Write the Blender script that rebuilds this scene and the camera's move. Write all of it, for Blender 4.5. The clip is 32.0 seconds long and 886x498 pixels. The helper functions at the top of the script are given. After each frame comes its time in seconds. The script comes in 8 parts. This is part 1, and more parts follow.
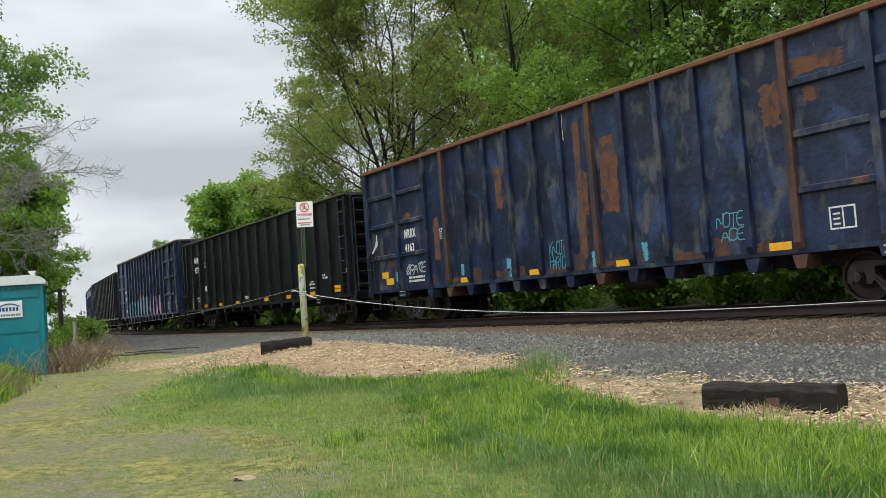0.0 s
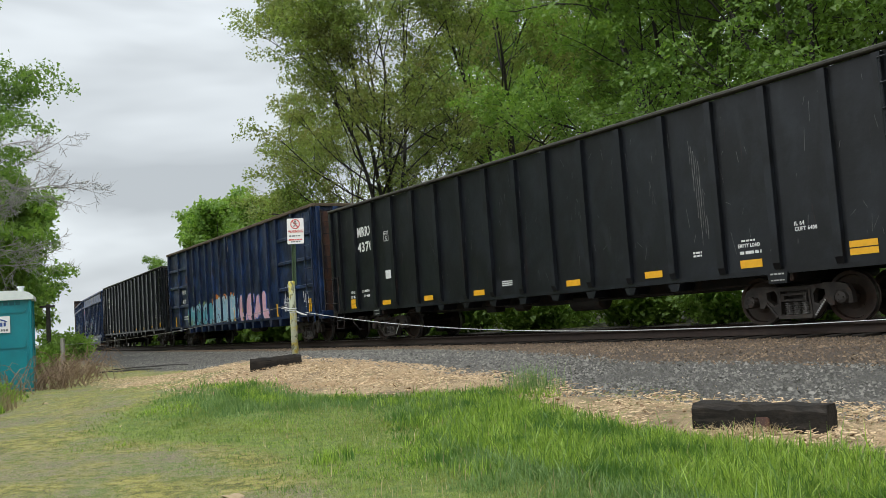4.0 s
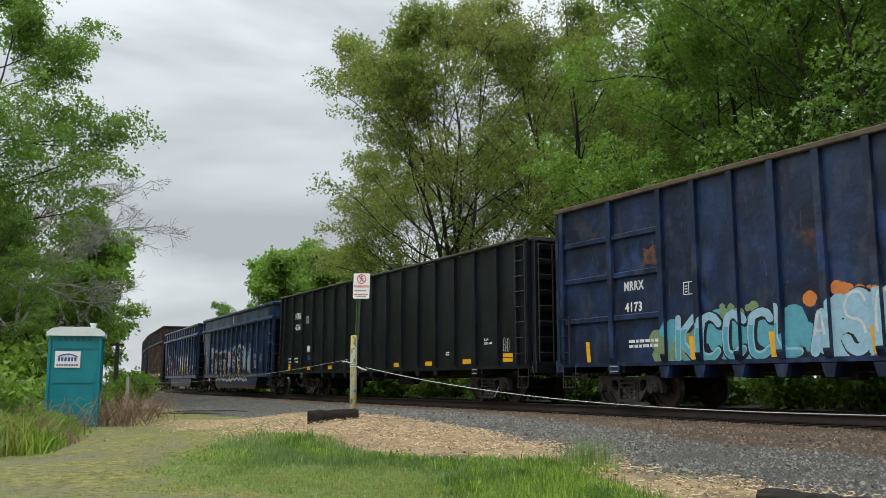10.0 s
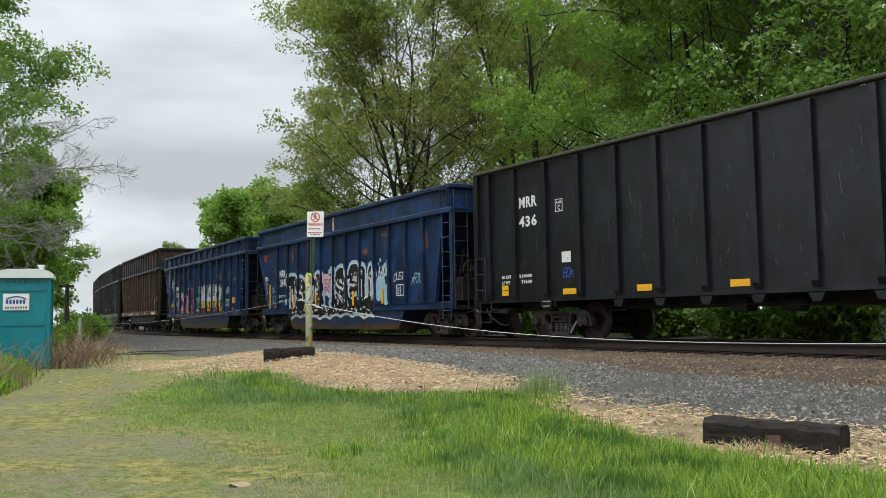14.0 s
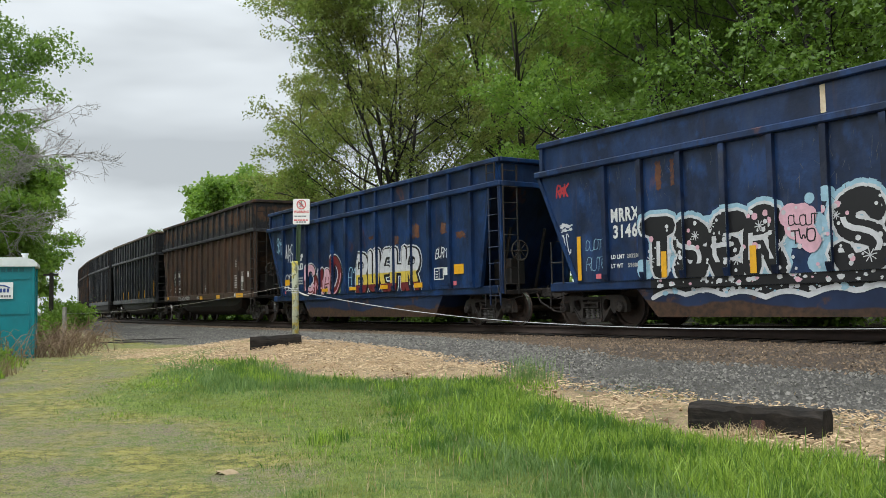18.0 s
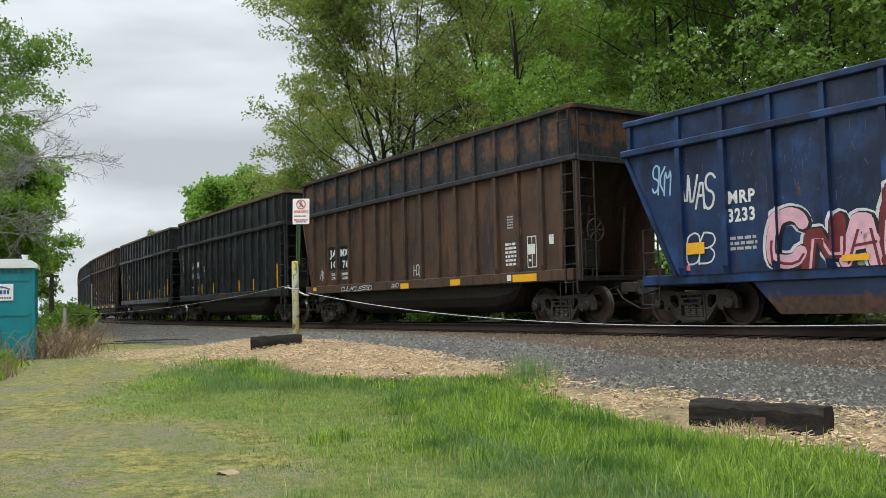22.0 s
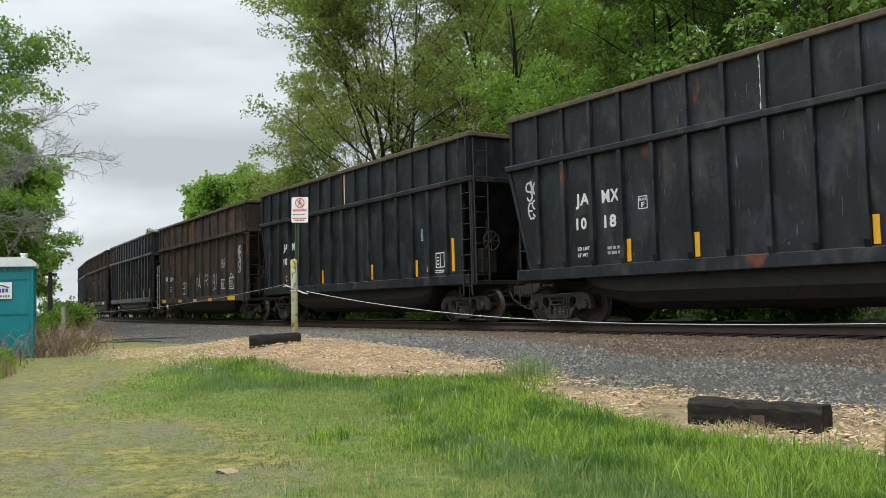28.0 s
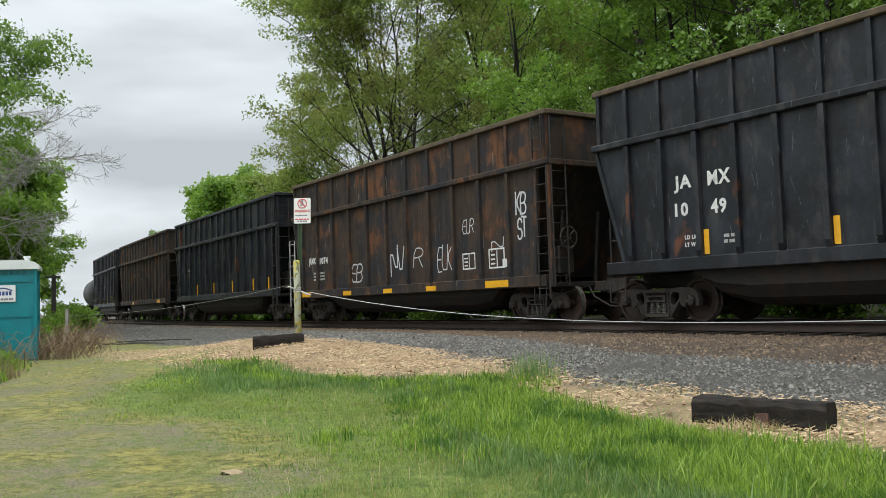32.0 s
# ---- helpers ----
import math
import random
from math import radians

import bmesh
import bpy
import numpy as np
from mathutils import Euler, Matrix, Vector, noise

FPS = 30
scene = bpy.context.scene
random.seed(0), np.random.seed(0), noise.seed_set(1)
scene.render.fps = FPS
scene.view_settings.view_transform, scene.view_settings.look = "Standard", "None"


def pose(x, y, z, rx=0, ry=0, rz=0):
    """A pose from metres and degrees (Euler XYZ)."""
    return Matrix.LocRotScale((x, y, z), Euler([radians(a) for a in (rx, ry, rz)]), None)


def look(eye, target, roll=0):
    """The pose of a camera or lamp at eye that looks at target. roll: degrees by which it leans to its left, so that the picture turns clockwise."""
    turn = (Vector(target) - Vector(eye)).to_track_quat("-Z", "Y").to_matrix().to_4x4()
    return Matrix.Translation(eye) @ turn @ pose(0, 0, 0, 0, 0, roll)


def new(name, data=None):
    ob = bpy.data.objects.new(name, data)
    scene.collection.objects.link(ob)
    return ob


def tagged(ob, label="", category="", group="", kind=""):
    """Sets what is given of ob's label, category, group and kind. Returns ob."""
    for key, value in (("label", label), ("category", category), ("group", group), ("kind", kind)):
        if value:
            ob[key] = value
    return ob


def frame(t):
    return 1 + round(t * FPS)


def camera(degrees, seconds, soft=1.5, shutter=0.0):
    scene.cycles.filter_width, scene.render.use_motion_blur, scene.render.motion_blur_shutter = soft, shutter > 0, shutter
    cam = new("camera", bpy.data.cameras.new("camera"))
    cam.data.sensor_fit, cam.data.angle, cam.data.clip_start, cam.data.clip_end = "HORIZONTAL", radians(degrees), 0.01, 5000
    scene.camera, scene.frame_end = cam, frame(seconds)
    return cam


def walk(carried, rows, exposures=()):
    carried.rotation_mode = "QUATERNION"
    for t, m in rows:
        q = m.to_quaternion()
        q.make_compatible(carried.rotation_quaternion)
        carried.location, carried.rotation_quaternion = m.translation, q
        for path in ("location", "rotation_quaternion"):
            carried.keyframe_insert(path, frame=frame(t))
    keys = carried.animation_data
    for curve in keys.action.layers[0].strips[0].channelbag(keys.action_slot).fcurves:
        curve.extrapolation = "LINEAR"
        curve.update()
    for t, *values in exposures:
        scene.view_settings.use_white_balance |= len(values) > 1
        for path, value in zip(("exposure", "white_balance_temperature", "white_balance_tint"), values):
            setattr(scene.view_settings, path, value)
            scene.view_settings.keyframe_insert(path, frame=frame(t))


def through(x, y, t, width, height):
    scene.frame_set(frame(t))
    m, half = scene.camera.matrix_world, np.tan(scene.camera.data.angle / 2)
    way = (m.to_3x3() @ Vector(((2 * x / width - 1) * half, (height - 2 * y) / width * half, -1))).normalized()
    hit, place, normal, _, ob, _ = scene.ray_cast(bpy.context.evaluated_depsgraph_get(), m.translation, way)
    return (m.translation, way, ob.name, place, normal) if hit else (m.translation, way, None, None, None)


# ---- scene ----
cam = camera(53.41, 32.0, soft=0.7)
EYE = Vector((0.0, 0.0, 0.59))


def aim(yaw, tilt, lean):
    """Turn in degrees to the right of +y, upwards, and the picture's clockwise lean."""
    y, p = radians(yaw), radians(tilt)
    return look(EYE, EYE + Vector((math.sin(y) * math.cos(p), math.cos(y) * math.cos(p), math.sin(p))), lean)


# seconds, turn, tilt, lean
PATH = ((0, -0.372, 3.307, -4.234), (0.5, -0.308, 3.280, -4.288), (1, -0.312, 3.291, -4.255), 
        (1.5, -0.259, 3.408, -4.260), (2, -0.239, 3.408, -4.249), (2.5, -0.187, 3.464, -4.207), 
        (3, -0.101, 3.649, -4.119), (3.5, -0.003, 3.911, -4.109), (5.5, 1.624, 5.755, -3.176), 
        (6, 1.994, 5.623, -3.084), (6.5, 3.398, 5.491, -3.023), (7, 5.280, 5.835, -3.005), (7.5, 2.703, 7.225, -1.817), 
        (8, -2.550, 9.481, -0.212), (8.5, -3.987, 9.876, 0.332), (9, -3.640, 8.045, -0.014), 
        (9.5, -3.739, 7.913, -0.184), (10, -3.841, 8.578, 0.009), (10.5, -3.049, 8.878, 0.878), 
        (11, -1.743, 7.864, 1.013), (11.5, -1.376, 6.480, 0.403), (12, -1.398, 5.667, -0.359), 
        (12.5, -1.175, 5.099, -0.762), (13, -1.030, 4.934, -0.653), (13.5, -0.974, 4.743, -0.730), 
        (14, -0.888, 4.459, -0.921), (14.5, -0.787, 4.256, -0.909), (16.5, -0.259, 3.871, -0.858), 
        (17, -0.156, 3.778, -0.985), (17.5, -0.076, 3.669, -1.099), (18, -0.019, 3.608, -1.142), 
        (18.5, -0.009, 3.601, -1.221), (19, -0.000, 3.549, -1.270), (19.5, 0.009, 3.551, -1.268), 
        (20, 0.014, 3.517, -1.268), (20.5, 0.012, 3.523, -1.321), (21, -0.052, 3.594, -1.409), 
        (21.5, -0.085, 3.622, -1.483), (22, -0.018, 3.540, -1.496), (22.5, 0.124, 3.395, -1.391), 
        (23, 0.230, 3.368, -1.290), (23.5, 0.242, 3.354, -1.290), (24, 0.190, 3.346, -1.356), 
        (24.5, 0.158, 3.365, -1.487), (25, 0.124, 3.419, -1.460), (25.5, 0.154, 3.339, -1.432), 
        (27.5, 0.099, 3.467, -1.452), (28, 0.054, 3.439, -1.491), (28.5, 0.064, 3.442, -1.549), 
        (29, 0.071, 3.457, -1.564), (29.5, 0.059, 3.462, -1.598), (30, -0.023, 3.483, -1.585), 
        (30.5, -0.051, 3.450, -1.550), (31, -0.043, 3.441, -1.572), (31.5, -0.055, 3.428, -1.632), 
        (32, -0.118, 3.434, -1.882), )
EXPO = ((0, 0.0), (3.5, 0.0), (5.5, -0.1), (7, -0.1), (8.5, -0.3), (9, -0.33), (9.5, -0.28), (10, -0.18), (11, -0.02), (12, 0.14), (13, 0.07), (14, 0.0), (32, 0.04))
walk(cam, [(t, aim(a, b, c)) for t, a, b, c in PATH], EXPO)

# ---- light: an overcast spring day ----
SUN_AZ, SUN_EL = 205.0, 60.0
world = bpy.data.worlds.new("overcast_sky")
scene.world = world
world.use_nodes = True
wn, wl = world.node_tree.nodes, world.node_tree.links
wn.clear()
w_out = wn.new("ShaderNodeOutputWorld")
w_bg = wn.new("ShaderNodeBackground")
w_sky = wn.new("ShaderNodeTexSky")
w_sky.sky_type, w_sky.sun_disc = "NISHITA", False
w_sky.sun_elevation, w_sky.sun_rotation = radians(SUN_EL), radians(SUN_AZ)
w_sky.air_density, w_sky.dust_density = 1.0, 3.0
# a closed layer of cloud under the sky: soft grey banks, flattened towards the horizon
w_co = wn.new("ShaderNodeTexCoord")
w_map = wn.new("ShaderNodeMapping")
w_map.inputs["Scale"].default_value = (1.0, 1.0, 3.4)
w_map.inputs["Location"].default_value = (3.1, 0.4, 0.62)
w_n = wn.new("ShaderNodeTexNoise")
w_n.inputs["Scale"].default_value, w_n.inputs["Detail"].default_value = 1.5, 4.5
w_n.inputs["Roughness"].default_value, w_n.inputs["Distortion"].default_value = 0.52, 0.4
w_r = wn.new("ShaderNodeValToRGB")
for e, (pos, col) in zip((w_r.color_ramp.elements[0], w_r.color_ramp.elements[1], w_r.color_ramp.elements.new(0.52)),
                         ((0.34, (0.50, 0.54, 0.57, 1)), (0.60, (1.14, 1.19, 1.22, 1)), (0.46, (0.76, 0.815, 0.85, 1)))):
    e.position, e.color = pos, col
w_mul = wn.new("ShaderNodeMix")
w_mul.data_type, w_mul.blend_type = "RGBA", "MIX"
w_mul.inputs["Factor"].default_value = 0.93
w_scale = wn.new("ShaderNodeVectorMath")
w_scale.operation = "SCALE"
w_scale.inputs["Scale"].default_value = 10.0
wl.new(w_co.outputs["Generated"], w_map.inputs["Vector"])
wl.new(w_map.outputs["Vector"], w_n.inputs["Vector"])
wl.new(w_n.outputs["Fac"], w_r.inputs["Fac"])
wl.new(w_r.outputs["Color"], w_scale.inputs["Vector"])
wl.new(w_sky.outputs["Color"], w_mul.inputs["A"])
wl.new(w_scale.outputs["Vector"], w_mul.inputs["B"])
# an overcast sky is brighter overhead than near the horizon
w_sep = wn.new("ShaderNodeSeparateXYZ")
w_up = wn.new("ShaderNodeMapRange")
w_up.inputs[1].default_value, w_up.inputs[2].default_value, w_up.inputs[3].default_value, w_up.inputs[4].default_value = 0.3, 1.0, 1.0, 2.6
w_top = wn.new("ShaderNodeVectorMath")
w_top.operation = "SCALE"
wl.new(w_co.outputs["Generated"], w_sep.inputs[0])
wl.new(w_sep.outputs["Z"], w_up.inputs[0])
wl.new(w_mul.outputs["Result"], w_top.inputs[0])
wl.new(w_up.outputs[0], w_top.inputs["Scale"])
wl.new(w_top.outputs["Vector"], w_bg.inputs["Color"])
w_bg.inputs["Strength"].default_value = 0.111
wl.new(w_bg.outputs["Background"], w_out.inputs["Surface"])

sun = new("sun", bpy.data.lights.new("sun", "SUN"))
sun.data.energy, sun.data.angle, sun.data.color = 1.5, radians(30), (0.95, 0.97, 0.92)
sa, se = radians(SUN_AZ), radians(SUN_EL)
sun.matrix_world = look((0, 0, 60), (-math.sin(sa) * math.cos(se), -math.cos(sa) * math.cos(se), 60 - math.sin(se)))

# ---- materials ----
def link_value(nt, sock, v):
    if isinstance(v, bpy.types.NodeSocket):
        nt.links.new(v, sock)
    elif isinstance(v, (tuple, list)) and len(v) == 3 and sock.type == "RGBA":
        sock.default_value = (*v, 1)
    else:
        sock.default_value = v


def nd(nt, kind, out=0, **ins):
    n = nt.nodes.new("ShaderNode" + kind)
    for k, v in ins.items():
        if k[0] == "_":
            link_value(nt, n.inputs[int(k[1:])], v)
        else:
            link_value(nt, n.inputs[k.replace("_", " ")], v)
    return n.outputs[out]


def arith(nt, op, a, b=0.0, clamp=False):
    n = nt.nodes.new("ShaderNodeMath")
    n.operation, n.use_clamp = op, clamp
    link_value(nt, n.inputs[0], a), link_value(nt, n.inputs[1], b)
    return n.outputs[0]


def mixc(nt, f, a, b, blend="MIX"):
    n = nt.nodes.new("ShaderNodeMix")
    n.data_type, n.blend_type, n.clamp_factor = "RGBA", blend, True
    link_value(nt, n.inputs[0], f), link_value(nt, n.inputs[6], a), link_value(nt, n.inputs[7], b)
    return n.outputs[2]


def ramp(nt, f, lo, hi):
    """0 below lo, 1 above hi."""
    n = nt.nodes.new("ShaderNodeMapRange")
    link_value(nt, n.inputs[0], f)
    n.inputs[1].default_value, n.inputs[2].default_value = lo, hi
    return n.outputs[0]


def coords(nt, scale=(1, 1, 1), spread=True, add=(0, 0, 0)):
    co = nt.nodes.new("ShaderNodeTexCoord").outputs["Object"]
    m = nt.nodes.new("ShaderNodeMapping")
    m.inputs["Scale"].default_value, m.inputs["Location"].default_value = scale, add
    nt.links.new(co, m.inputs["Vector"])
    v = m.outputs["Vector"]
    if spread:
        rnd = nt.nodes.new("ShaderNodeObjectInfo").outputs["Random"]
        va = nt.nodes.new("ShaderNodeVectorMath")
        va.operation = "ADD"
        nt.links.new(v, va.inputs[0])
        nt.links.new(arith(nt, "MULTIPLY", rnd, 61.0), va.inputs[1])
        v = va.outputs[0]
    return v


def noise_of(nt, vec, scale, detail=4.0, rough=0.55, dist=0.0):
    return nd(nt, "TexNoise", 0, Vector=vec, Scale=scale, Detail=detail, Roughness=rough, Distortion=dist)


def begin(name):
    m = bpy.data.materials.new(name)
    m.use_nodes = True
    nt = m.node_tree
    b = nt.nodes["Principled BSDF"]
    return m, nt, b


def surface(name, c1, c2, grain=8.0, rough=0.6, metal=0.0, bump=0.15, layers=(), spread=True, vary=0.0, rspread=0.15, bgrain=None, shine=0.5, deep=0.02):
    """Two tones mixed by grain; each layer: (colour, scale xyz, detail, lo, hi, strength)."""
    m, nt, b = begin(name)
    b.inputs["Specular IOR Level"].default_value = shine
    v = coords(nt, spread=spread)
    n1 = noise_of(nt, v, grain, 6.0)
    col = mixc(nt, ramp(nt, n1, 0.32, 0.68), c1, c2)
    r = arith(nt, "ADD", rough - rspread / 2, arith(nt, "MULTIPLY", n1, rspread))
    for i, (c, sc, det, lo, hi, k) in enumerate(layers):
        vv = coords(nt, sc, spread, (3.7 * i + 1.3, 1.9 * i, 2.3 * i))
        f = arith(nt, "MULTIPLY", ramp(nt, noise_of(nt, vv, 1.0, det, 0.6, 0.3), lo, hi), k)
        col = mixc(nt, f, col, c)
        r = arith(nt, "ADD", r, arith(nt, "MULTIPLY", f, 0.12))
    if vary:
        rnd = nt.nodes.new("ShaderNodeObjectInfo").outputs["Random"]
        g = arith(nt, "ADD", 1.0 - vary, arith(nt, "MULTIPLY", rnd, 2 * vary))
        col = mixc(nt, 1.0, col, nd(nt, "CombineColor", 0, Red=g, Green=g, Blue=g), "MULTIPLY")
    link_value(nt, b.inputs["Base Color"], col)
    link_value(nt, b.inputs["Roughness"], r)
    b.inputs["Metallic"].default_value = metal
    if bump:
        bn = nt.nodes.new("ShaderNodeBump")
        bn.inputs["Strength"].default_value, bn.inputs["Distance"].default_value = bump, deep
        nt.links.new(noise_of(nt, v, bgrain or grain * 3, 5.0), bn.inputs["Height"])
        nt.links.new(bn.outputs[0], b.inputs["Normal"])
    return m


RUST, RUST2 = (0.16, 0.055, 0.022), (0.07, 0.032, 0.018)


def wagon_paint(name, c1, c2, rust=0.25, scrape=0.2, dust=(0.16, 0.14, 0.12), rough=0.5, dents=0.05, pale=0.6):
    """Old enamel on steel: fading, rust blooms, streaks down the sheet, pale scrapes."""
    return surface(name, c1, c2, 1.3, rough, 0.0, 0.35, layers=(
        (tuple(a * 0.35 for a in c1), (0.9, 0.9, 0.6), 7, 0.45, 0.58, 0.8),
        (tuple(a * 0.5 for a in c2), (3.5, 3.5, 1.1), 7, 0.5, 0.64, 0.6),
        (dust, (2.2, 2.2, 1.0), 8, 0.53, 0.66, pale),
        (tuple(min(1, a * 2.0) for a in c2), (1.5, 1.5, 1.0), 8, 0.55, 0.66, pale),
        (RUST, (0.9, 0.9, 0.5), 8, 0.68 - 0.2 * rust, 0.75 - 0.2 * rust, 0.8),
        (RUST2, (5.0, 5.0, 0.5), 6, 0.62 - 0.1 * rust, 0.80, 0.6),
        ((0.30, 0.30, 0.30), (9.0, 9.0, 1.2), 3, 0.75 - 0.05 * scrape, 0.78, 0.5 * scrape)), bgrain=2.0, shine=0.42, deep=dents)


M_BLACK = wagon_paint("black_wagon_paint", (0.0055, 0.0068, 0.0095), (0.0095, 0.0115, 0.0155), -0.4, 0.3, (0.022, 0.026, 0.032), 0.32, 0.035, 0.35)
M_BLACK_OLD = wagon_paint("scuffed_black_paint", (0.007, 0.009, 0.0135), (0.015, 0.0185, 0.026), 0.18, 1.0, (0.065, 0.062, 0.06), 0.44, 0.06, 0.5)
M_BLUE_OLD = wagon_paint("faded_blue_paint", (0.005, 0.013, 0.045), (0.013, 0.027, 0.066), 0.12, 0.6, (0.10, 0.10, 0.095), 0.42, 0.14, 0.75)
M_BLUE = wagon_paint("dark_blue_paint", (0.004, 0.013, 0.045), (0.010, 0.028, 0.085), 0.05, 0.8, (0.045, 0.05, 0.07), 0.38, 0.10, 0.6)
M_BLUE_NEW = wagon_paint("blue_wagon_paint", (0.005, 0.021, 0.072), (0.010, 0.038, 0.122), 0.1, 0.4, (0.03, 0.045, 0.09), 0.36, 0.07, 0.45)
M_BROWN = surface("rusted_brown_steel", (0.050, 0.031, 0.022), (0.082, 0.046, 0.029), 1.6, 0.62, 0.0, 0.4, layers=(
    ((0.125, 0.06, 0.030), (1.1, 1.1, 0.5), 8, 0.54, 0.68, 0.7), ((0.024, 0.022, 0.024), (1.0, 1.0, 0.5), 8, 0.54, 0.62, 0.7),
    ((0.022, 0.015, 0.012), (5, 5, 0.35), 6, 0.52, 0.64, 0.55), ((0.15, 0.075, 0.036), (8, 8, 0.6), 6, 0.60, 0.68, 0.6),
    ((0.26, 0.22, 0.18), (10, 10, 1.5), 4, 0.69, 0.73, 0.5)), bgrain=2.4, shine=0.38, deep=0.07)


def worn_bays(name, pitch, shift, z0, z1):
    """Black paint worn through to rust in the middle of every bay between the stakes, streaked downwards."""
    m, nt, b = begin(name)
    b.inputs["Specular IOR Level"].default_value = 0.38
    v = coords(nt)
    n1, n2, n3 = noise_of(nt, v, 1.6, 7.0), noise_of(nt, v, 7.0, 6.0), noise_of(nt, coords(nt, (7.0, 7.0, 0.8)), 1.0, 6.0)
    dark = mixc(nt, ramp(nt, n2, 0.35, 0.65), (0.014, 0.015, 0.020), (0.034, 0.033, 0.037))
    rust = mixc(nt, ramp(nt, n2, 0.3, 0.7), (0.055, 0.031, 0.022), (0.135, 0.068, 0.037))
    xyz = nt.nodes.new("ShaderNodeSeparateXYZ")
    nt.links.new(nt.nodes.new("ShaderNodeTexCoord").outputs["Object"], xyz.inputs[0])
    bay = arith(nt, "ABSOLUTE", arith(nt, "SINE", arith(nt, "MULTIPLY", arith(nt, "SUBTRACT", xyz.outputs[0], shift), math.pi / pitch)))
    up = arith(nt, "MULTIPLY", ramp(nt, xyz.outputs[2], z0, z0 + 0.45), ramp(nt, arith(nt, "MULTIPLY", xyz.outputs[2], -1.0), -z1, -z1 + 0.25))
    f = arith(nt, "ADD", arith(nt, "MULTIPLY", arith(nt, "MULTIPLY", bay, up), 0.48), arith(nt, "ADD", arith(nt, "MULTIPLY", n1, 1.3), arith(nt, "MULTIPLY", n3, 0.8)))
    col = mixc(nt, ramp(nt, f, 1.30, 1.48), dark, rust)
    col = mixc(nt, arith(nt, "MULTIPLY", ramp(nt, noise_of(nt, v, 16.0, 4.0), 0.68, 0.74), 0.5), col, (0.28, 0.24, 0.20))
    link_value(nt, b.inputs["Base Color"], col)
    b.inputs["Roughness"].default_value = 0.6
    bn = nt.nodes.new("ShaderNodeBump")
    bn.inputs["Strength"].default_value, bn.inputs["Distance"].default_value = 0.4, 0.05
    nt.links.new(n1, bn.inputs["Height"])
    nt.links.new(bn.outputs[0], b.inputs["Normal"])
    return m


M_BROWNTOP = worn_bays("blackened_steel_with_worn_rust", 0.92, -0.14, 4.0, 5.1)
M_BROWN2 = surface("dull_brown_steel", (0.030, 0.022, 0.018), (0.060, 0.037, 0.024), 1.8, 0.7, 0.0, 0.4, layers=(
    ((0.15, 0.06, 0.024), (0.9, 0.9, 0.7), 8, 0.54, 0.64, 0.8), ((0.020, 0.022, 0.027), (1.2, 1.2, 0.9), 8, 0.49, 0.57, 0.85),
    ((0.02, 0.015, 0.012), (6, 6, 0.4), 6, 0.5, 0.64, 0.6), ((0.32, 0.28, 0.25), (9, 9, 1.2), 4, 0.67, 0.72, 0.5)), bgrain=4.0, shine=0.35)


def tub_paint(name):
    """The belly: old blue above, bare rusty brown along its foot, the edge uneven."""
    m, nt, b = begin(name)
    v = coords(nt)
    n1, n2, n3 = noise_of(nt, v, 1.4, 6.0), noise_of(nt, v, 9.0, 6.0), noise_of(nt, v, 0.35, 3.0)
    blue = mixc(nt, ramp(nt, n1, 0.35, 0.65), (0.005, 0.014, 0.045), (0.012, 0.03, 0.085))
    brown = mixc(nt, ramp(nt, n2, 0.3, 0.7), (0.022, 0.014, 0.010), (0.085, 0.042, 0.022))
    z = nd(nt, "SeparateXYZ", 2, Vector=nt.nodes.new("ShaderNodeTexCoord").outputs["Object"])
    line = arith(nt, "ADD", z, arith(nt, "ADD", arith(nt, "MULTIPLY", arith(nt, "SUBTRACT", n2, 0.5), 0.05), arith(nt, "MULTIPLY", arith(nt, "SUBTRACT", n3, 0.5), 0.9)))
    col = mixc(nt, ramp(nt, line, 0.50, 0.54), brown, blue)
    col = mixc(nt, arith(nt, "MULTIPLY", ramp(nt, noise_of(nt, v, 2.6, 7.0), 0.58, 0.66), 0.8), col, (0.09, 0.04, 0.02))
    link_value(nt, b.inputs["Base Color"], col)
    b.inputs["Roughness"].default_value = 0.55
    return m


M_RUSTEND = surface("flaking_rust_panel", (0.045, 0.024, 0.018), (0.11, 0.045, 0.024), 3, 0.75, 0, 0.4, layers=(((0.02, 0.02, 0.03), (3, 3, 0.8), 6, 0.5, 0.6, 0.7),))
M_TUB = tub_paint("blue_tub_over_rust")
M_RUSTRAIL = surface("rusty_top_rail", (0.12, 0.05, 0.022), (0.19, 0.085, 0.04), 5, 0.8, 0, 0.4)
M_DIRTRAIL = surface("dusty_top_rail", (0.06, 0.045, 0.03), (0.12, 0.085, 0.05), 5, 0.8, 0, 0.4)
M_GREYRAIL = surface("grey_olive_top_rail", (0.030, 0.029, 0.024), (0.062, 0.058, 0.044), 5, 0.75, 0, 0.3)
M_DARKSTEEL = surface("grimy_steel", (0.012, 0.011, 0.0105), (0.026, 0.023, 0.021), 6, 0.65, 0.2, 0.3,
                      layers=((RUST2, (3, 3, 3), 5, 0.5, 0.75, 0.7),))
M_TRUCK = surface("truck_casting", (0.034, 0.029, 0.026), (0.065, 0.054, 0.046), 7, 0.7, 0.1, 0.35,
                  layers=((RUST, (5, 5, 5), 5, 0.55, 0.8, 0.55), ((0.015, 0.013, 0.012), (3, 3, 3), 4, 0.45, 0.7, 0.6)))
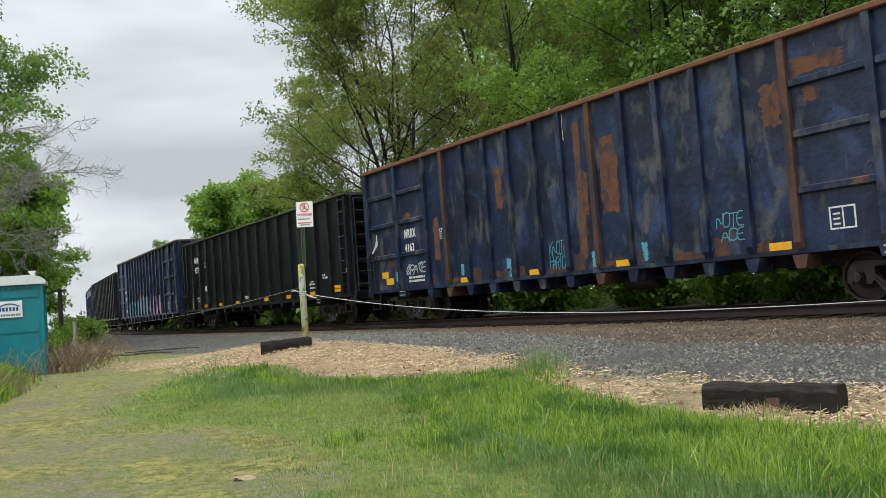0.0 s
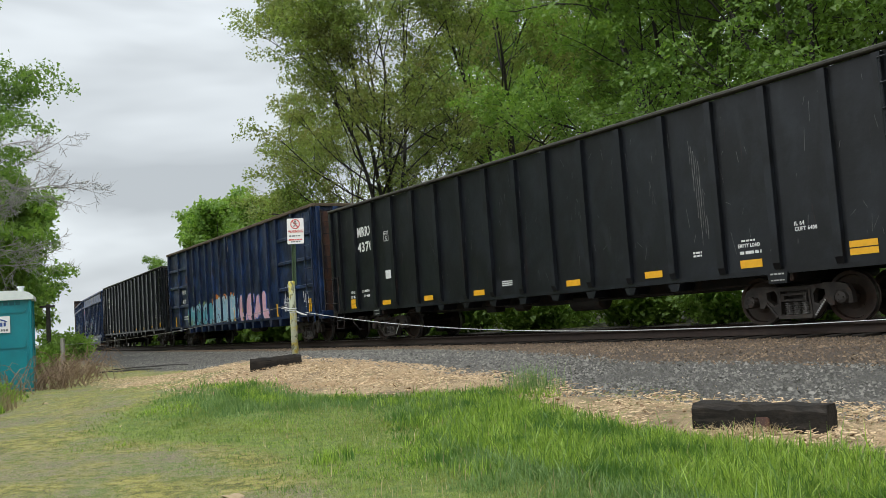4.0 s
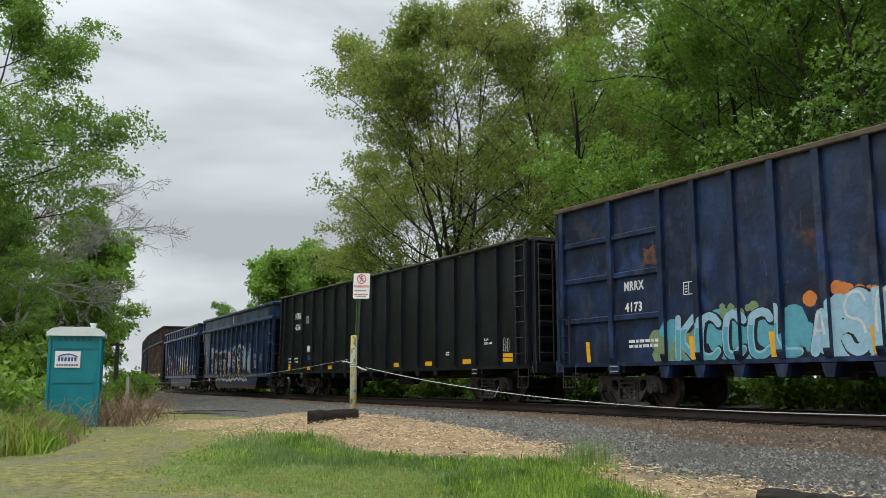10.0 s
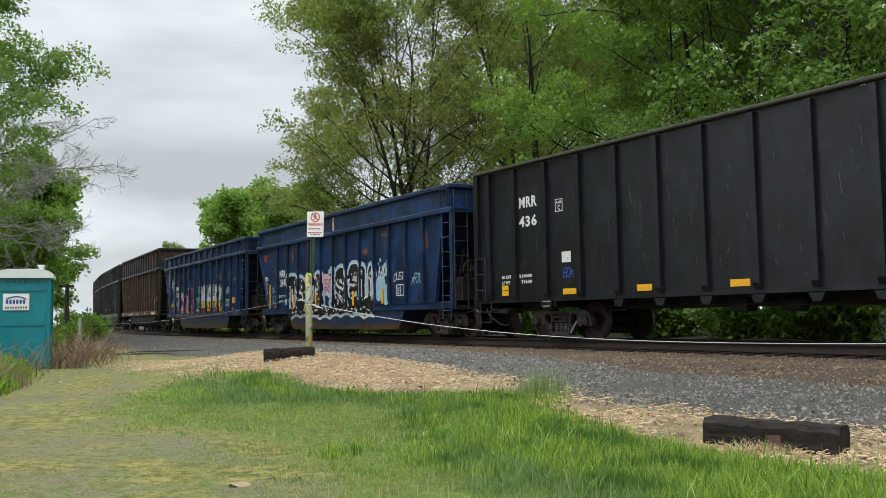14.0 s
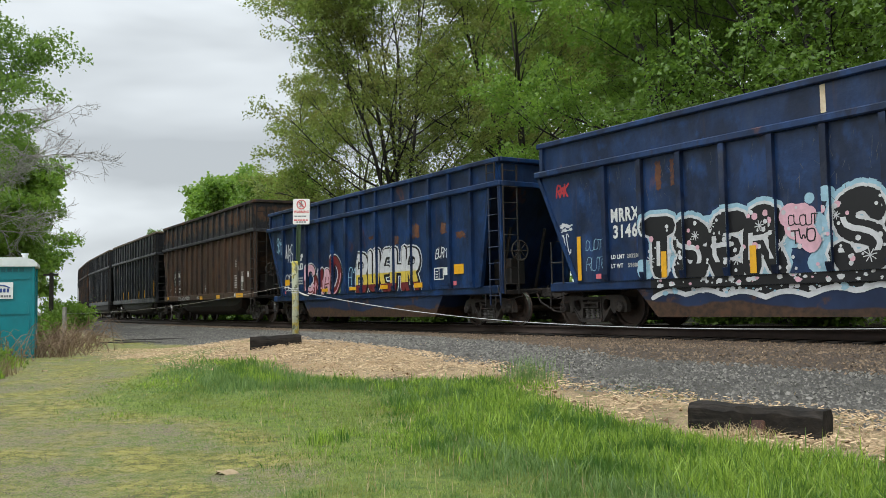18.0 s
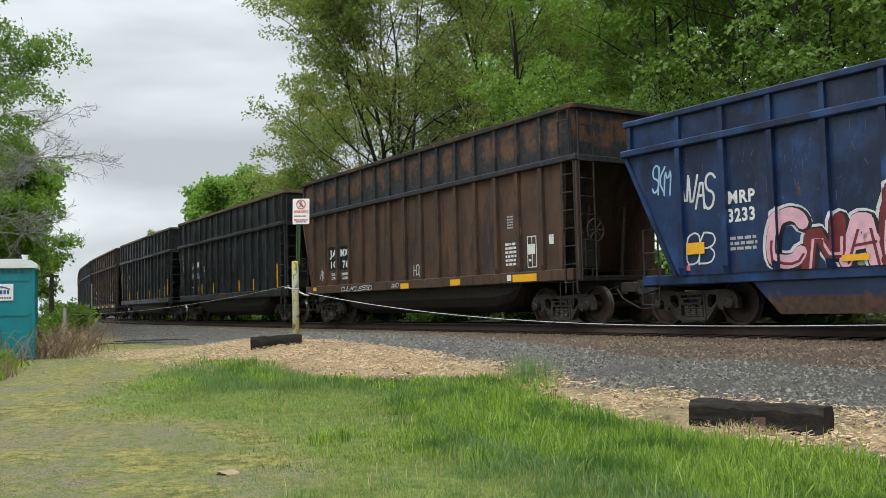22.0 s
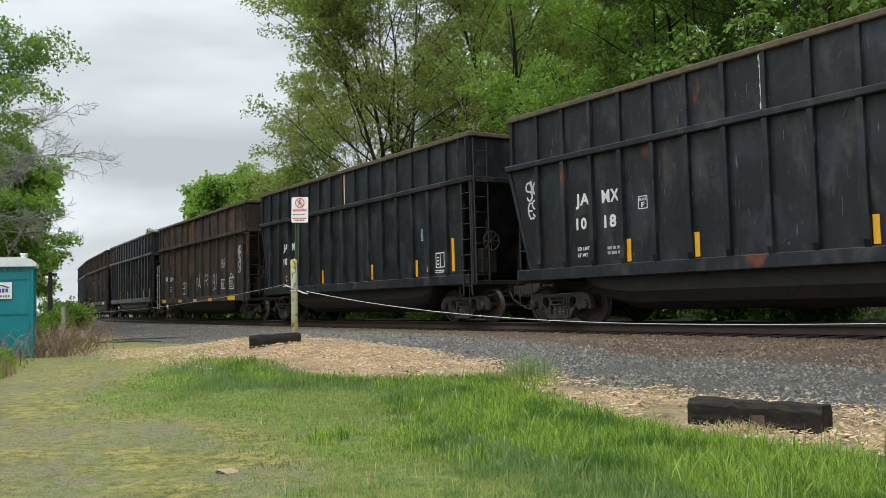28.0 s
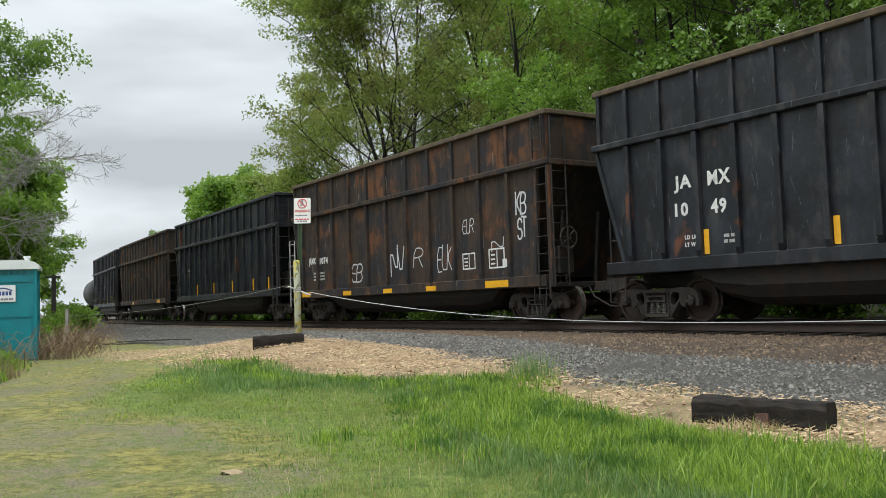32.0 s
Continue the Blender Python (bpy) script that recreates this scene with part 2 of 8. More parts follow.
M_WHEEL = surface("wheel_steel", (0.03, 0.022, 0.018), (0.058, 0.04, 0.03), 6, 0.6, 0.4, 0.2,
                  layers=((RUST2, (4, 4, 4), 5, 0.45, 0.7, 0.6),))
M_SPRING = surface("dusty_coil_spring", (0.06, 0.055, 0.05), (0.16, 0.15, 0.14), 9, 0.7, 0.1, 0.1)
M_TREAD = surface("bright_tread", (0.35, 0.34, 0.33), (0.5, 0.49, 0.47), 10, 0.3, 0.9, 0.05)
M_LIQUID = surface("grimy_tank_paint", (0.008, 0.008, 0.008), (0.016, 0.016, 0.016), 2, 0.6, 0.0, 0.1)
M_YELLOW = surface("amber_reflector", (0.72, 0.36, 0.012), (0.8, 0.42, 0.02), 12, 0.45, 0, 0.05, layers=(((0.25, 0.16, 0.06), (6, 6, 6), 5, 0.56, 0.8, 0.5),))
M_WHITE = surface("white_stencil", (0.62, 0.62, 0.60), (0.75, 0.75, 0.73), 14, 0.6, 0, 0.05, layers=(((0.12, 0.12, 0.12), (9, 9, 9), 6, 0.58, 0.72, 0.6),))
M_TANLINE = surface("worn_cream_stripe", (0.55, 0.42, 0.25), (0.7, 0.6, 0.45), 7, 0.6, 0, 0.05)
M_SCUFF = surface("scuffed_steel", (0.045, 0.045, 0.047), (0.13, 0.13, 0.13), 14, 0.6, 0, 0.05)
M_GREYTXT = surface("faded_stencil", (0.30, 0.30, 0.29), (0.42, 0.42, 0.41), 14, 0.6, 0, 0.05)
SPRAY = {k: surface("spray_" + k, tuple(a * 0.82 for a in c), c, 9, 0.5, 0, 0.03, layers=((tuple(a * 0.55 for a in c), (3, 3, 3), 5, 0.5, 0.75, 0.55),))
         for k, c in dict(white=(0.62, 0.63, 0.65), black=(0.006, 0.006, 0.008), pink=(0.72, 0.42, 0.50), teal=(0.10, 0.36, 0.44),
                          sky=(0.32, 0.52, 0.64), orange=(0.62, 0.20, 0.04), yellow=(0.70, 0.52, 0.08), red=(0.42, 0.03, 0.04), maroon=(0.16, 0.018, 0.022), cobalt=(0.07, 0.11, 0.52),
                          green=(0.20, 0.27, 0.13), violet=(0.25, 0.18, 0.42)).items()}
M_RAIL = surface("rail_side", (0.035, 0.024, 0.02), (0.055, 0.036, 0.028), 6, 0.75, 0.2, 0.3)
M_RAILTOP = surface("rail_head", (0.3, 0.29, 0.28), (0.42, 0.4, 0.38), 10, 0.35, 0.8, 0.05)
M_TIE = surface("creosoted_timber", (0.010, 0.009, 0.008), (0.028, 0.023, 0.019), 9, 0.85, 0, 0.6,
                layers=(((0.055, 0.047, 0.041), (1.6, 22, 22), 5, 0.54, 0.70, 0.7),), shine=0.2)
M_GREYTIE = surface("weathered_timber_end", (0.010, 0.009, 0.008), (0.030, 0.025, 0.021), 12, 0.9, 0, 0.6, shine=0.2)
M_STONE = surface("ballast_stone", (0.13, 0.135, 0.145), (0.22, 0.225, 0.235), 9, 0.85, 0, 0.4)
M_ROPE = surface("white_rope", (0.42, 0.42, 0.42), (0.58, 0.58, 0.57), 30, 0.7, 0, 0.3, spread=False)
M_TEAL = surface("teal_plastic", (0.0, 0.17, 0.21), (0.0, 0.21, 0.25), 3, 0.4, 0, 0.04, layers=(((0.02, 0.11, 0.13), (2, 2, 0.6), 5, 0.5, 0.8, 0.4),))
M_TEALDARK = surface("dark_teal_plastic", (0.0, 0.10, 0.13), (0.0, 0.13, 0.16), 3, 0.45, 0, 0.04)
M_ROOFWHITE = surface("translucent_white_roof", (0.62, 0.66, 0.66), (0.75, 0.78, 0.77), 4, 0.45, 0, 0.05)
M_SIGN = surface("sign_face", (0.74, 0.74, 0.73), (0.82, 0.82, 0.81), 12, 0.5, 0, 0.03)
M_SIGNRED = surface("sign_red", (0.55, 0.05, 0.06), (0.62, 0.08, 0.08), 12, 0.5, 0, 0.02)
M_SIGNINK = surface("sign_ink", (0.12, 0.13, 0.14), (0.2, 0.2, 0.22), 12, 0.5, 0, 0.02)
M_POLEGREEN = surface("green_sign_pole", (0.022, 0.05, 0.022), (0.045, 0.08, 0.035), 12, 0.55, 0.1, 0.1)
M_POSTYELLOW = surface("peeling_yellow_post", (0.52, 0.43, 0.07), (0.58, 0.52, 0.16), 10, 0.6, 0, 0.25, layers=(
    ((0.50, 0.54, 0.43), (5, 5, 5.5), 6, 0.42, 0.50, 0.95), ((0.13, 0.14, 0.08), (14, 14, 9), 6, 0.54, 0.60, 0.85), ((0.36, 0.30, 0.06), (18, 18, 6), 5, 0.58, 0.64, 0.7)), spread=False)
M_WOOD = surface("grey_fence_wood", (0.2, 0.19, 0.17), (0.32, 0.3, 0.27), 12, 0.85, 0, 0.4)
M_POLE = surface("dark_pole", (0.025, 0.022, 0.02), (0.05, 0.045, 0.04), 6, 0.85, 0, 0.3)
M_BARK = surface("bark", (0.020, 0.017, 0.015), (0.055, 0.048, 0.042), 7, 0.9, 0, 0.7, layers=(((0.12, 0.115, 0.10), (1.5, 1.5, 1.0), 5, 0.58, 0.75, 0.5),))
M_PALEBARK = surface("pale_bark", (0.31, 0.29, 0.275), (0.44, 0.41, 0.39), 6, 0.9, 0, 0.4)
M_CHIP = surface("wood_chip", (0.36, 0.23, 0.13), (0.56, 0.40, 0.25), 6, 0.85, 0, 0.2)
M_DRYLEAF = surface("dry_leaf", (0.30, 0.22, 0.13), (0.42, 0.32, 0.2), 20, 0.8, 0, 0.3)


def leafy(name, c1, c2, c3, through=0.35, patch_scale=0.5, lo=0.42, hi=0.66):
    """Leaves: each one its own tone, light comes through them."""
    m, nt, b = begin(name)
    nt.nodes.remove(b)
    rnd = nt.nodes.new("ShaderNodeNewGeometry").outputs["Random Per Island"]
    col = mixc(nt, rnd, c1, c2)
    v = coords(nt)
    col = mixc(nt, ramp(nt, noise_of(nt, v, patch_scale, 4.0), lo, hi), col, c3)
    d = nd(nt, "BsdfDiffuse", 0, Color=col)
    t = nd(nt, "BsdfTranslucent", 0, Color=mixc(nt, 0.5, col, mixc(nt, 1.0, col, (1.6, 1.7, 0.6), "MULTIPLY")))
    g = nd(nt, "BsdfGlossy", 0, Color=(0.7, 0.75, 0.7), Roughness=0.5)
    mx = nd(nt, "MixShader", 0, _0=through, _1=d, _2=t)
    mx = nd(nt, "MixShader", 0, _0=0.035, _1=mx, _2=g)
    nt.links.new(mx, nt.nodes["Material Output"].inputs["Surface"])
    return m


M_LEAF = leafy("maple_leaves", (0.100, 0.190, 0.036), (0.215, 0.335, 0.074), (0.15, 0.24, 0.052), 0.5)
M_LEAF2 = leafy("bright_leaves", (0.120, 0.225, 0.038), (0.255, 0.390, 0.080), (0.175, 0.275, 0.055), 0.5)
M_OAKLEAF = leafy("young_oak_leaves", (0.140, 0.200, 0.048), (0.280, 0.355, 0.095), (0.225, 0.225, 0.082), 0.5)
M_SHRUB = leafy("shrub_leaves", (0.095, 0.18, 0.022), (0.19, 0.30, 0.04), (0.11, 0.19, 0.028))
M_GRASS = leafy("grass_blades", (0.075, 0.155, 0.022), (0.36, 0.49, 0.085), (0.065, 0.15, 0.025), 0.38, 1.9, 0.5, 0.62)
M_TURF = leafy("turf_blades", (0.085, 0.145, 0.028), (0.31, 0.40, 0.10), (0.20, 0.225, 0.055), 0.35, 1.4, 0.46, 0.62)
M_MEADOW = leafy("pale_grass_blades", (0.095, 0.13, 0.022), (0.34, 0.36, 0.075), (0.22, 0.20, 0.06), 0.3, 1.5, 0.45, 0.6)
M_BLUEGRASS = leafy("cool_grass_blades", (0.085, 0.165, 0.05), (0.24, 0.34, 0.12), (0.12, 0.20, 0.055), 0.3, 1.9, 0.5, 0.62)
M_DRYGRASS = leafy("dry_weeds", (0.20, 0.15, 0.09), (0.34, 0.27, 0.18), (0.16, 0.11, 0.08), 0.2)
M_STRAW = leafy("pale_straw", (0.30, 0.22, 0.12), (0.62, 0.49, 0.31), (0.42, 0.32, 0.19), 0.15)
M_LITTER = leafy("dead_leaf_litter", (0.10, 0.055, 0.03), (0.34, 0.22, 0.13), (0.16, 0.09, 0.05), 0.1)
M_BRAMBLE = leafy("dead_brambles", (0.15, 0.095, 0.06), (0.32, 0.23, 0.15), (0.20, 0.13, 0.085), 0.0)
M_GREYSTONES = leafy("grey_stones", (0.037, 0.034, 0.030), (0.225, 0.21, 0.188), (0.078, 0.073, 0.065), 0.0, 0.8, 0.52, 0.72)
M_FINESTONES = leafy("fine_gravel_stones", (0.075, 0.062, 0.042), (0.26, 0.22, 0.15), (0.145, 0.12, 0.08), 0.0, 0.9, 0.48, 0.66)
M_BROWNSTONES = leafy("brown_stones", (0.040, 0.028, 0.019), (0.205, 0.145, 0.096), (0.085, 0.058, 0.042), 0.0, 0.9, 0.48, 0.66)
M_CHIPS = leafy("wood_chips", (0.19, 0.125, 0.068), (0.68, 0.505, 0.315), (0.38, 0.265, 0.155), 0.0, 1.6, 0.5, 0.62)


def ground_material():
    """Soil by zone: moss and fine gravel, dark soil under the grass, chips, grey and brown ballast."""
    m, nt, b = begin("trackside_ground")
    v = coords(nt, spread=False)
    zone = {}
    for k in ("grassy", "chips", "grey", "brown", "woods"):
        a = nt.nodes.new("ShaderNodeAttribute")
        a.attribute_name = k
        zone[k] = a.outputs["Fac"]
    big, mid, fine, tiny = (noise_of(nt, v, s, 5.0, 0.6) for s in (0.35, 1.6, 11.0, 85.0))
    gravel = mixc(nt, ramp(nt, tiny, 0.42, 0.58), (0.055, 0.043, 0.027), (0.28, 0.232, 0.15))
    moss = mixc(nt, ramp(nt, arith(nt, "ADD", arith(nt, "MULTIPLY", fine, 0.5), arith(nt, "MULTIPLY", tiny, 0.5)), 0.42, 0.58), (0.066, 0.07, 0.014), (0.34, 0.31, 0.068))
    moss = mixc(nt, ramp(nt, mid, 0.44, 0.62), moss, mixc(nt, ramp(nt, tiny, 0.3, 0.7), (0.05, 0.085, 0.015), (0.185, 0.225, 0.045)))
    edge = arith(nt, "ADD", arith(nt, "MULTIPLY", mid, 0.45), arith(nt, "ADD", arith(nt, "MULTIPLY", fine, 0.45), arith(nt, "ADD", arith(nt, "MULTIPLY", big, 0.4), arith(nt, "MULTIPLY", tiny, 0.6))))
    col = mixc(nt, ramp(nt, edge, 0.97, 1.04), moss, gravel)
    soft = arith(nt, "MULTIPLY", arith(nt, "SUBTRACT", fine, 0.5), 0.9)
    soil = mixc(nt, ramp(nt, fine, 0.3, 0.7), (0.06, 0.10, 0.016), (0.19, 0.235, 0.04))
    chips = mixc(nt, ramp(nt, tiny, 0.3, 0.7), (0.17, 0.115, 0.06), (0.50, 0.375, 0.215))
    chips = mixc(nt, arith(nt, "MULTIPLY", ramp(nt, mid, 0.5, 0.64), 0.75), chips, mixc(nt, ramp(nt, fine, 0.3, 0.7), (0.055, 0.036, 0.022), (0.20, 0.135, 0.08)))
    # both ballast beds coloured extra dark, painting in the shade between the stones
    grey = mixc(nt, ramp(nt, tiny, 0.35, 0.65), (0.015, 0.0138, 0.012), (0.099, 0.092, 0.082))
    brown = mixc(nt, ramp(nt, tiny, 0.35, 0.65), (0.016, 0.011, 0.008), (0.095, 0.066, 0.044))
    litter = mixc(nt, ramp(nt, fine, 0.3, 0.7), (0.04, 0.045, 0.02), (0.09, 0.085, 0.04))
    for k, c in (("woods", litter), ("grassy", soil), ("grey", grey), ("brown", brown), ("chips", chips)):
        col = mixc(nt, ramp(nt, arith(nt, "ADD", zone[k], soft), 0.4, 0.6), col, c)
    link_value(nt, b.inputs["Base Color"], col)
    b.inputs["Roughness"].default_value = 0.92
    bn = nt.nodes.new("ShaderNodeBump")
    bn.inputs["Strength"].default_value, bn.inputs["Distance"].default_value = 0.7, 0.03
    nt.links.new(arith(nt, "ADD", tiny, fine), bn.inputs["Height"])
    nt.links.new(bn.outputs[0], b.inputs["Normal"])
    return m


M_GROUND = ground_material()

# ---- mesh helpers ----
def part(name, bm, material, parent, label="", smooth=False):
    me = bpy.data.meshes.new(name)
    bm.normal_update()
    bm.to_mesh(me)
    bm.free()
    return part_of(name, me, material, parent, label, smooth)


def part_of(name, me, material, parent, label="", smooth=False):
    if material is not None and not me.materials:
        me.materials.append(material)
    if smooth:
        me.shade_smooth()
    ob = new(name, me)
    ob.parent = parent
    return tagged(ob, label)


def thing(name, label, category, group="", kind=""):
    e = new(name)
    e.empty_display_size = 0.3
    return tagged(e, label, category, group, kind)


def box(bm, x0, x1, y0, y1, z0, z1, bevel=0.0):
    v = [bm.verts.new((x, y, z)) for z in (z0, z1) for y in (y0, y1) for x in (x0, x1)]
    fs = [bm.faces.new([v[i] for i in q]) for q in ((0, 2, 3, 1), (4, 5, 7, 6), (0, 1, 5, 4), (2, 6, 7, 3), (0, 4, 6, 2), (1, 3, 7, 5))]
    if bevel:
        bmesh.ops.bevel(bm, geom=list({e for f in fs for e in f.edges}), offset=bevel, segments=1, affect="EDGES")
    return v


def prism(bm, pts, y0, y1, axis="y"):
    """A polygon of (x, z) pairs, drawn out from y0 to y1; axis x: (y, z) pairs drawn along x; axis z: (x, y) pairs upwards."""
    def put(a, b, c):
        return {"y": (a, c, b), "x": (c, a, b), "z": (a, b, c)}[axis]
    lo = [bm.verts.new(put(a, b, y0)) for a, b in pts]
    hi = [bm.verts.new(put(a, b, y1)) for a, b in pts]
    n = len(pts)
    fs = [bm.faces.new(lo), bm.faces.new(hi[::-1])]
    fs += [bm.faces.new((lo[i], hi[i], hi[(i + 1) % n], lo[(i + 1) % n])) for i in range(n)]
    bmesh.ops.recalc_face_normals(bm, faces=fs)
    return fs


def tube(bm, pts, r, n=8, caps=True):
    """A round bar along points; r is one radius or one for each point."""
    pts = [Vector(q) for q in pts]
    rs = r if isinstance(r, (list, tuple)) else [r] * len(pts)
    rings = []
    for i, q in enumerate(pts):
        d = (pts[min(i + 1, len(pts) - 1)] - pts[max(i - 1, 0)]).normalized()
        a = d.orthogonal().normalized() if i == 0 else (a - d * a.dot(d)).normalized()
        b = d.cross(a)
        rings.append([bm.verts.new(q + (a * math.cos(k * math.tau / n) + b * math.sin(k * math.tau / n)) * rs[i]) for k in range(n)])
    for u, w in zip(rings, rings[1:]):
        for k in range(n):
            bm.faces.new((u[k], u[(k + 1) % n], w[(k + 1) % n], w[k]))
    if caps:
        bm.faces.new(rings[0][::-1]), bm.faces.new(rings[-1])


def lathe(bm, prof, n=24, axis="y", at=(0, 0, 0)):
    """Turns (radius, along) pairs round an axis."""
    def put(r, a, k):
        c, s = r * math.cos(k * math.tau / n), r * math.sin(k * math.tau / n)
        q = {"y": (c, a, s), "x": (a, c, s), "z": (c, s, a)}[axis]
        return (q[0] + at[0], q[1] + at[1], q[2] + at[2])
    rings = [[bm.verts.new(put(r, a, k)) for k in range(n)] for r, a in prof]
    fs = []
    for u, w in zip(rings, rings[1:]):
        for k in range(n):
            fs.append(bm.faces.new((u[k], u[(k + 1) % n], w[(k + 1) % n], w[k])))
    fs += [bm.faces.new(rings[0]), bm.faces.new(rings[-1][::-1])]
    bmesh.ops.recalc_face_normals(bm, faces=fs)


def raw_mesh(name, verts, faces):
    """A mesh from arrays; faces: an array (count, corners)."""
    me = bpy.data.meshes.new(name)
    verts, faces = np.asarray(verts, np.float32), np.asarray(faces, np.int32)
    me.vertices.add(len(verts))
    me.vertices.foreach_set("co", verts.ravel())
    me.loops.add(faces.size)
    me.loops.foreach_set("vertex_index", faces.ravel())
    me.polygons.add(len(faces))
    me.polygons.foreach_set("loop_start", np.arange(0, faces.size, faces.shape[1], dtype=np.int32))
    me.update(calc_edges=True)
    return me


def lettering(text, size, bold=0.0, squeeze=1.0):
    """Flat letters in the built-in font, standing upright and facing -y, lower left corner at the origin."""
    cu = bpy.data.curves.new("lettering", "FONT")
    cu.body, cu.size, cu.offset, cu.extrude, cu.resolution_u, cu.space_character = text, size, bold, 0.002, 2, 1.14
    ob = bpy.data.objects.new("lettering", cu)
    scene.collection.objects.link(ob)
    me = bpy.data.meshes.new_from_object(ob.evaluated_get(bpy.context.evaluated_depsgraph_get()))
    bpy.data.objects.remove(ob)
    me.materials.clear()
    me.transform(Matrix.Rotation(radians(90), 4, "X") @ Matrix.Diagonal((squeeze, 1, 1, 1)))
    return me


# ---- the line of the track ----
GAUGE = 1.435
SIG = np.arange(-420.0, 260.0, 1.0)


def lay_track():
    kap = np.interp(SIG, (-66.0, -33.0, 0.0, 30.0, 60.0), (0.00241, 0.00231, 0.00151, 0.0005, 0.0))
    z = int(np.argmin(abs(SIG)))
    th = np.concatenate(([0], np.cumsum((kap[1:] + kap[:-1]) / 2)))
    th += -0.98905 - th[z]
    x = np.concatenate(([0], np.cumsum((np.cos(th[1:]) + np.cos(th[:-1])) / 2)))
    y = np.concatenate(([0], np.cumsum((np.sin(th[1:]) + np.sin(th[:-1])) / 2)))
    return x - x[z] + 1.92 * np.sin(th), y - y[z] + 31.199 - 1.92 * np.cos(th), th


TX, TY, TH = lay_track()


def on_track(s, lat=0.0):
    """Place and heading s metres along the line, lat metres towards the road side."""
    th = float(np.interp(s, SIG, TH))
    return float(np.interp(s, SIG, TX)) + lat * math.sin(th), float(np.interp(s, SIG, TY)) - lat * math.cos(th), th


def lateral(x, y):
    """How far points lie from the track's middle, towards the road side positive; and how far along."""
    x, y = np.asarray(x, float), np.asarray(y, float)
    best = np.full(x.shape, 1e9)
    along = np.zeros(x.shape)
    side = np.zeros(x.shape)
    for i in range(0, len(SIG), 4):
        dx, dy = x - TX[i], y - TY[i]
        d = np.hypot(dx, dy)
        m = d < best
        best[m], along[m] = d[m], SIG[i]
        side[m] = (dx * np.sin(TH[i]) - dy * np.cos(TH[i]))[m]
    th = np.interp(along, SIG, TH)
    along = along + (x - np.interp(along, SIG, TX)) * np.cos(th) + (y - np.interp(along, SIG, TY)) * np.sin(th)
    return np.where(best < 8, side, np.sign(side) * best), along


def smooth(a, b, v):
    q = np.clip((v - a) / (b - a), 0, 1)
    return q * q * (3 - 2 * q)


# edges between the soils, by distance along the track (metres from the track's middle)
EDGE_S = (-30, -1, 4.4, 7.7, 10.7, 12.5, 13.9, 15.2, 17.1, 18.3, 20, 22, 30)
BROWN_S, BROWN_END = (-30, 5, 9, 12.5, 14.7, 17, 19, 22, 30), (1.8, 2.5, 4.0, 5.4, 6.0, 6.7, 6.4, 6.0, 6.0)
GREY_END = (5.8, 8.0, 7.3, 7.2, 8.4, 9.2, 8.9, 8.7, 8.7, 9.2, 9.05, 9.1, 9.1)


def height(x, y):
    lat, along = lateral(x, y)
    r = np.hypot(x, y)
    z = -0.40 + 0.30 * smooth(5.5, 16.0, r) * smooth(-7.5, -3.5, x)
    z = z + 0.07 * np.exp(-((x + 2.4) ** 2 + (y - 14.6) ** 2) / 3.0) + 0.07 * np.exp(-((x + 2.0) ** 2 + (y - 14.3) ** 2) / 0.9)
    z = z + 0.05 * np.exp(-((x + 0.6) ** 2 + (y - 12.6) ** 2) / 0.5)
    z = z + 0.05 * np.exp(-(((x + 0.9) * 0.8) ** 2 + (y - 11.5) ** 2) / 5.0) * smooth(6.5, 9.5, lat)
    bed = -0.235 + 0.0 * lat
    z = z + (bed - z) * (1 - smooth(2.2, 6.0, np.abs(lat)))
    far = smooth(6.0, 16.0, -lat)
    return z + 0.7 * far + 0.02 * np.sin(x * 1.7 + 1.0) * np.sin(y * 1.3) * smooth(3, 6, lat)


def build_ground():
    def axis(lo, hi, fine_lo, fine_hi, step):
        a = list(np.arange(fine_lo, fine_hi, step))
        q, d = fine_hi, step
        while q < hi:
            a.append(q)
            d *= 1.25
            q += d
        a.append(hi)
        q, d = fine_lo, step
        while q > lo:
            d *= 1.25
            q -= d
            a.insert(0, max(q, lo))
        return np.array(a)
    xs, ys = axis(-2200, 2200, -14, 14, 0.2), axis(-2200, 2200, 2, 32, 0.2)
    X, Y = np.meshgrid(xs, ys)
    x, y = X.ravel(), Y.ravel()
    z = height(x, y)
    nx, ny = len(xs), len(ys)
    i = np.arange((ny - 1) * nx).reshape(ny - 1, nx)[:, :-1].ravel()
    me = raw_mesh("ground", np.stack([x, y, z], 1), np.stack([i, i + 1, i + nx + 1, i + nx], 1))
    lat, along = lateral(x, y)
    r = np.hypot(x, y)
    grey_end = np.interp(along, EDGE_S, GREY_END)
    zones = dict(
        brown=smooth(0.4, -0.4, np.abs(lat) - np.interp(along, BROWN_S, BROWN_END)),
        grey=smooth(grey_end + 0.4, grey_end - 0.4, lat) * smooth(-6, -5, lat),
        chips=chip_zone(x, y, lat, along),
        grassy=grass_zone(x, y, lat, along),
        woods=np.maximum(smooth(-5, -6.5, lat), smooth(60, 90, r)))
    for k, v in zones.items():
        me.attributes.new(k, "FLOAT", "POINT").data.foreach_set("value", np.clip(v, 0, 1).astype(np.float32))
    me.materials.append(M_GROUND)
    me.shade_smooth()
    tagged(new("ground", me), "flat trackside ground of mossy gravel, soil and wood chips", "ground", kind="structure")


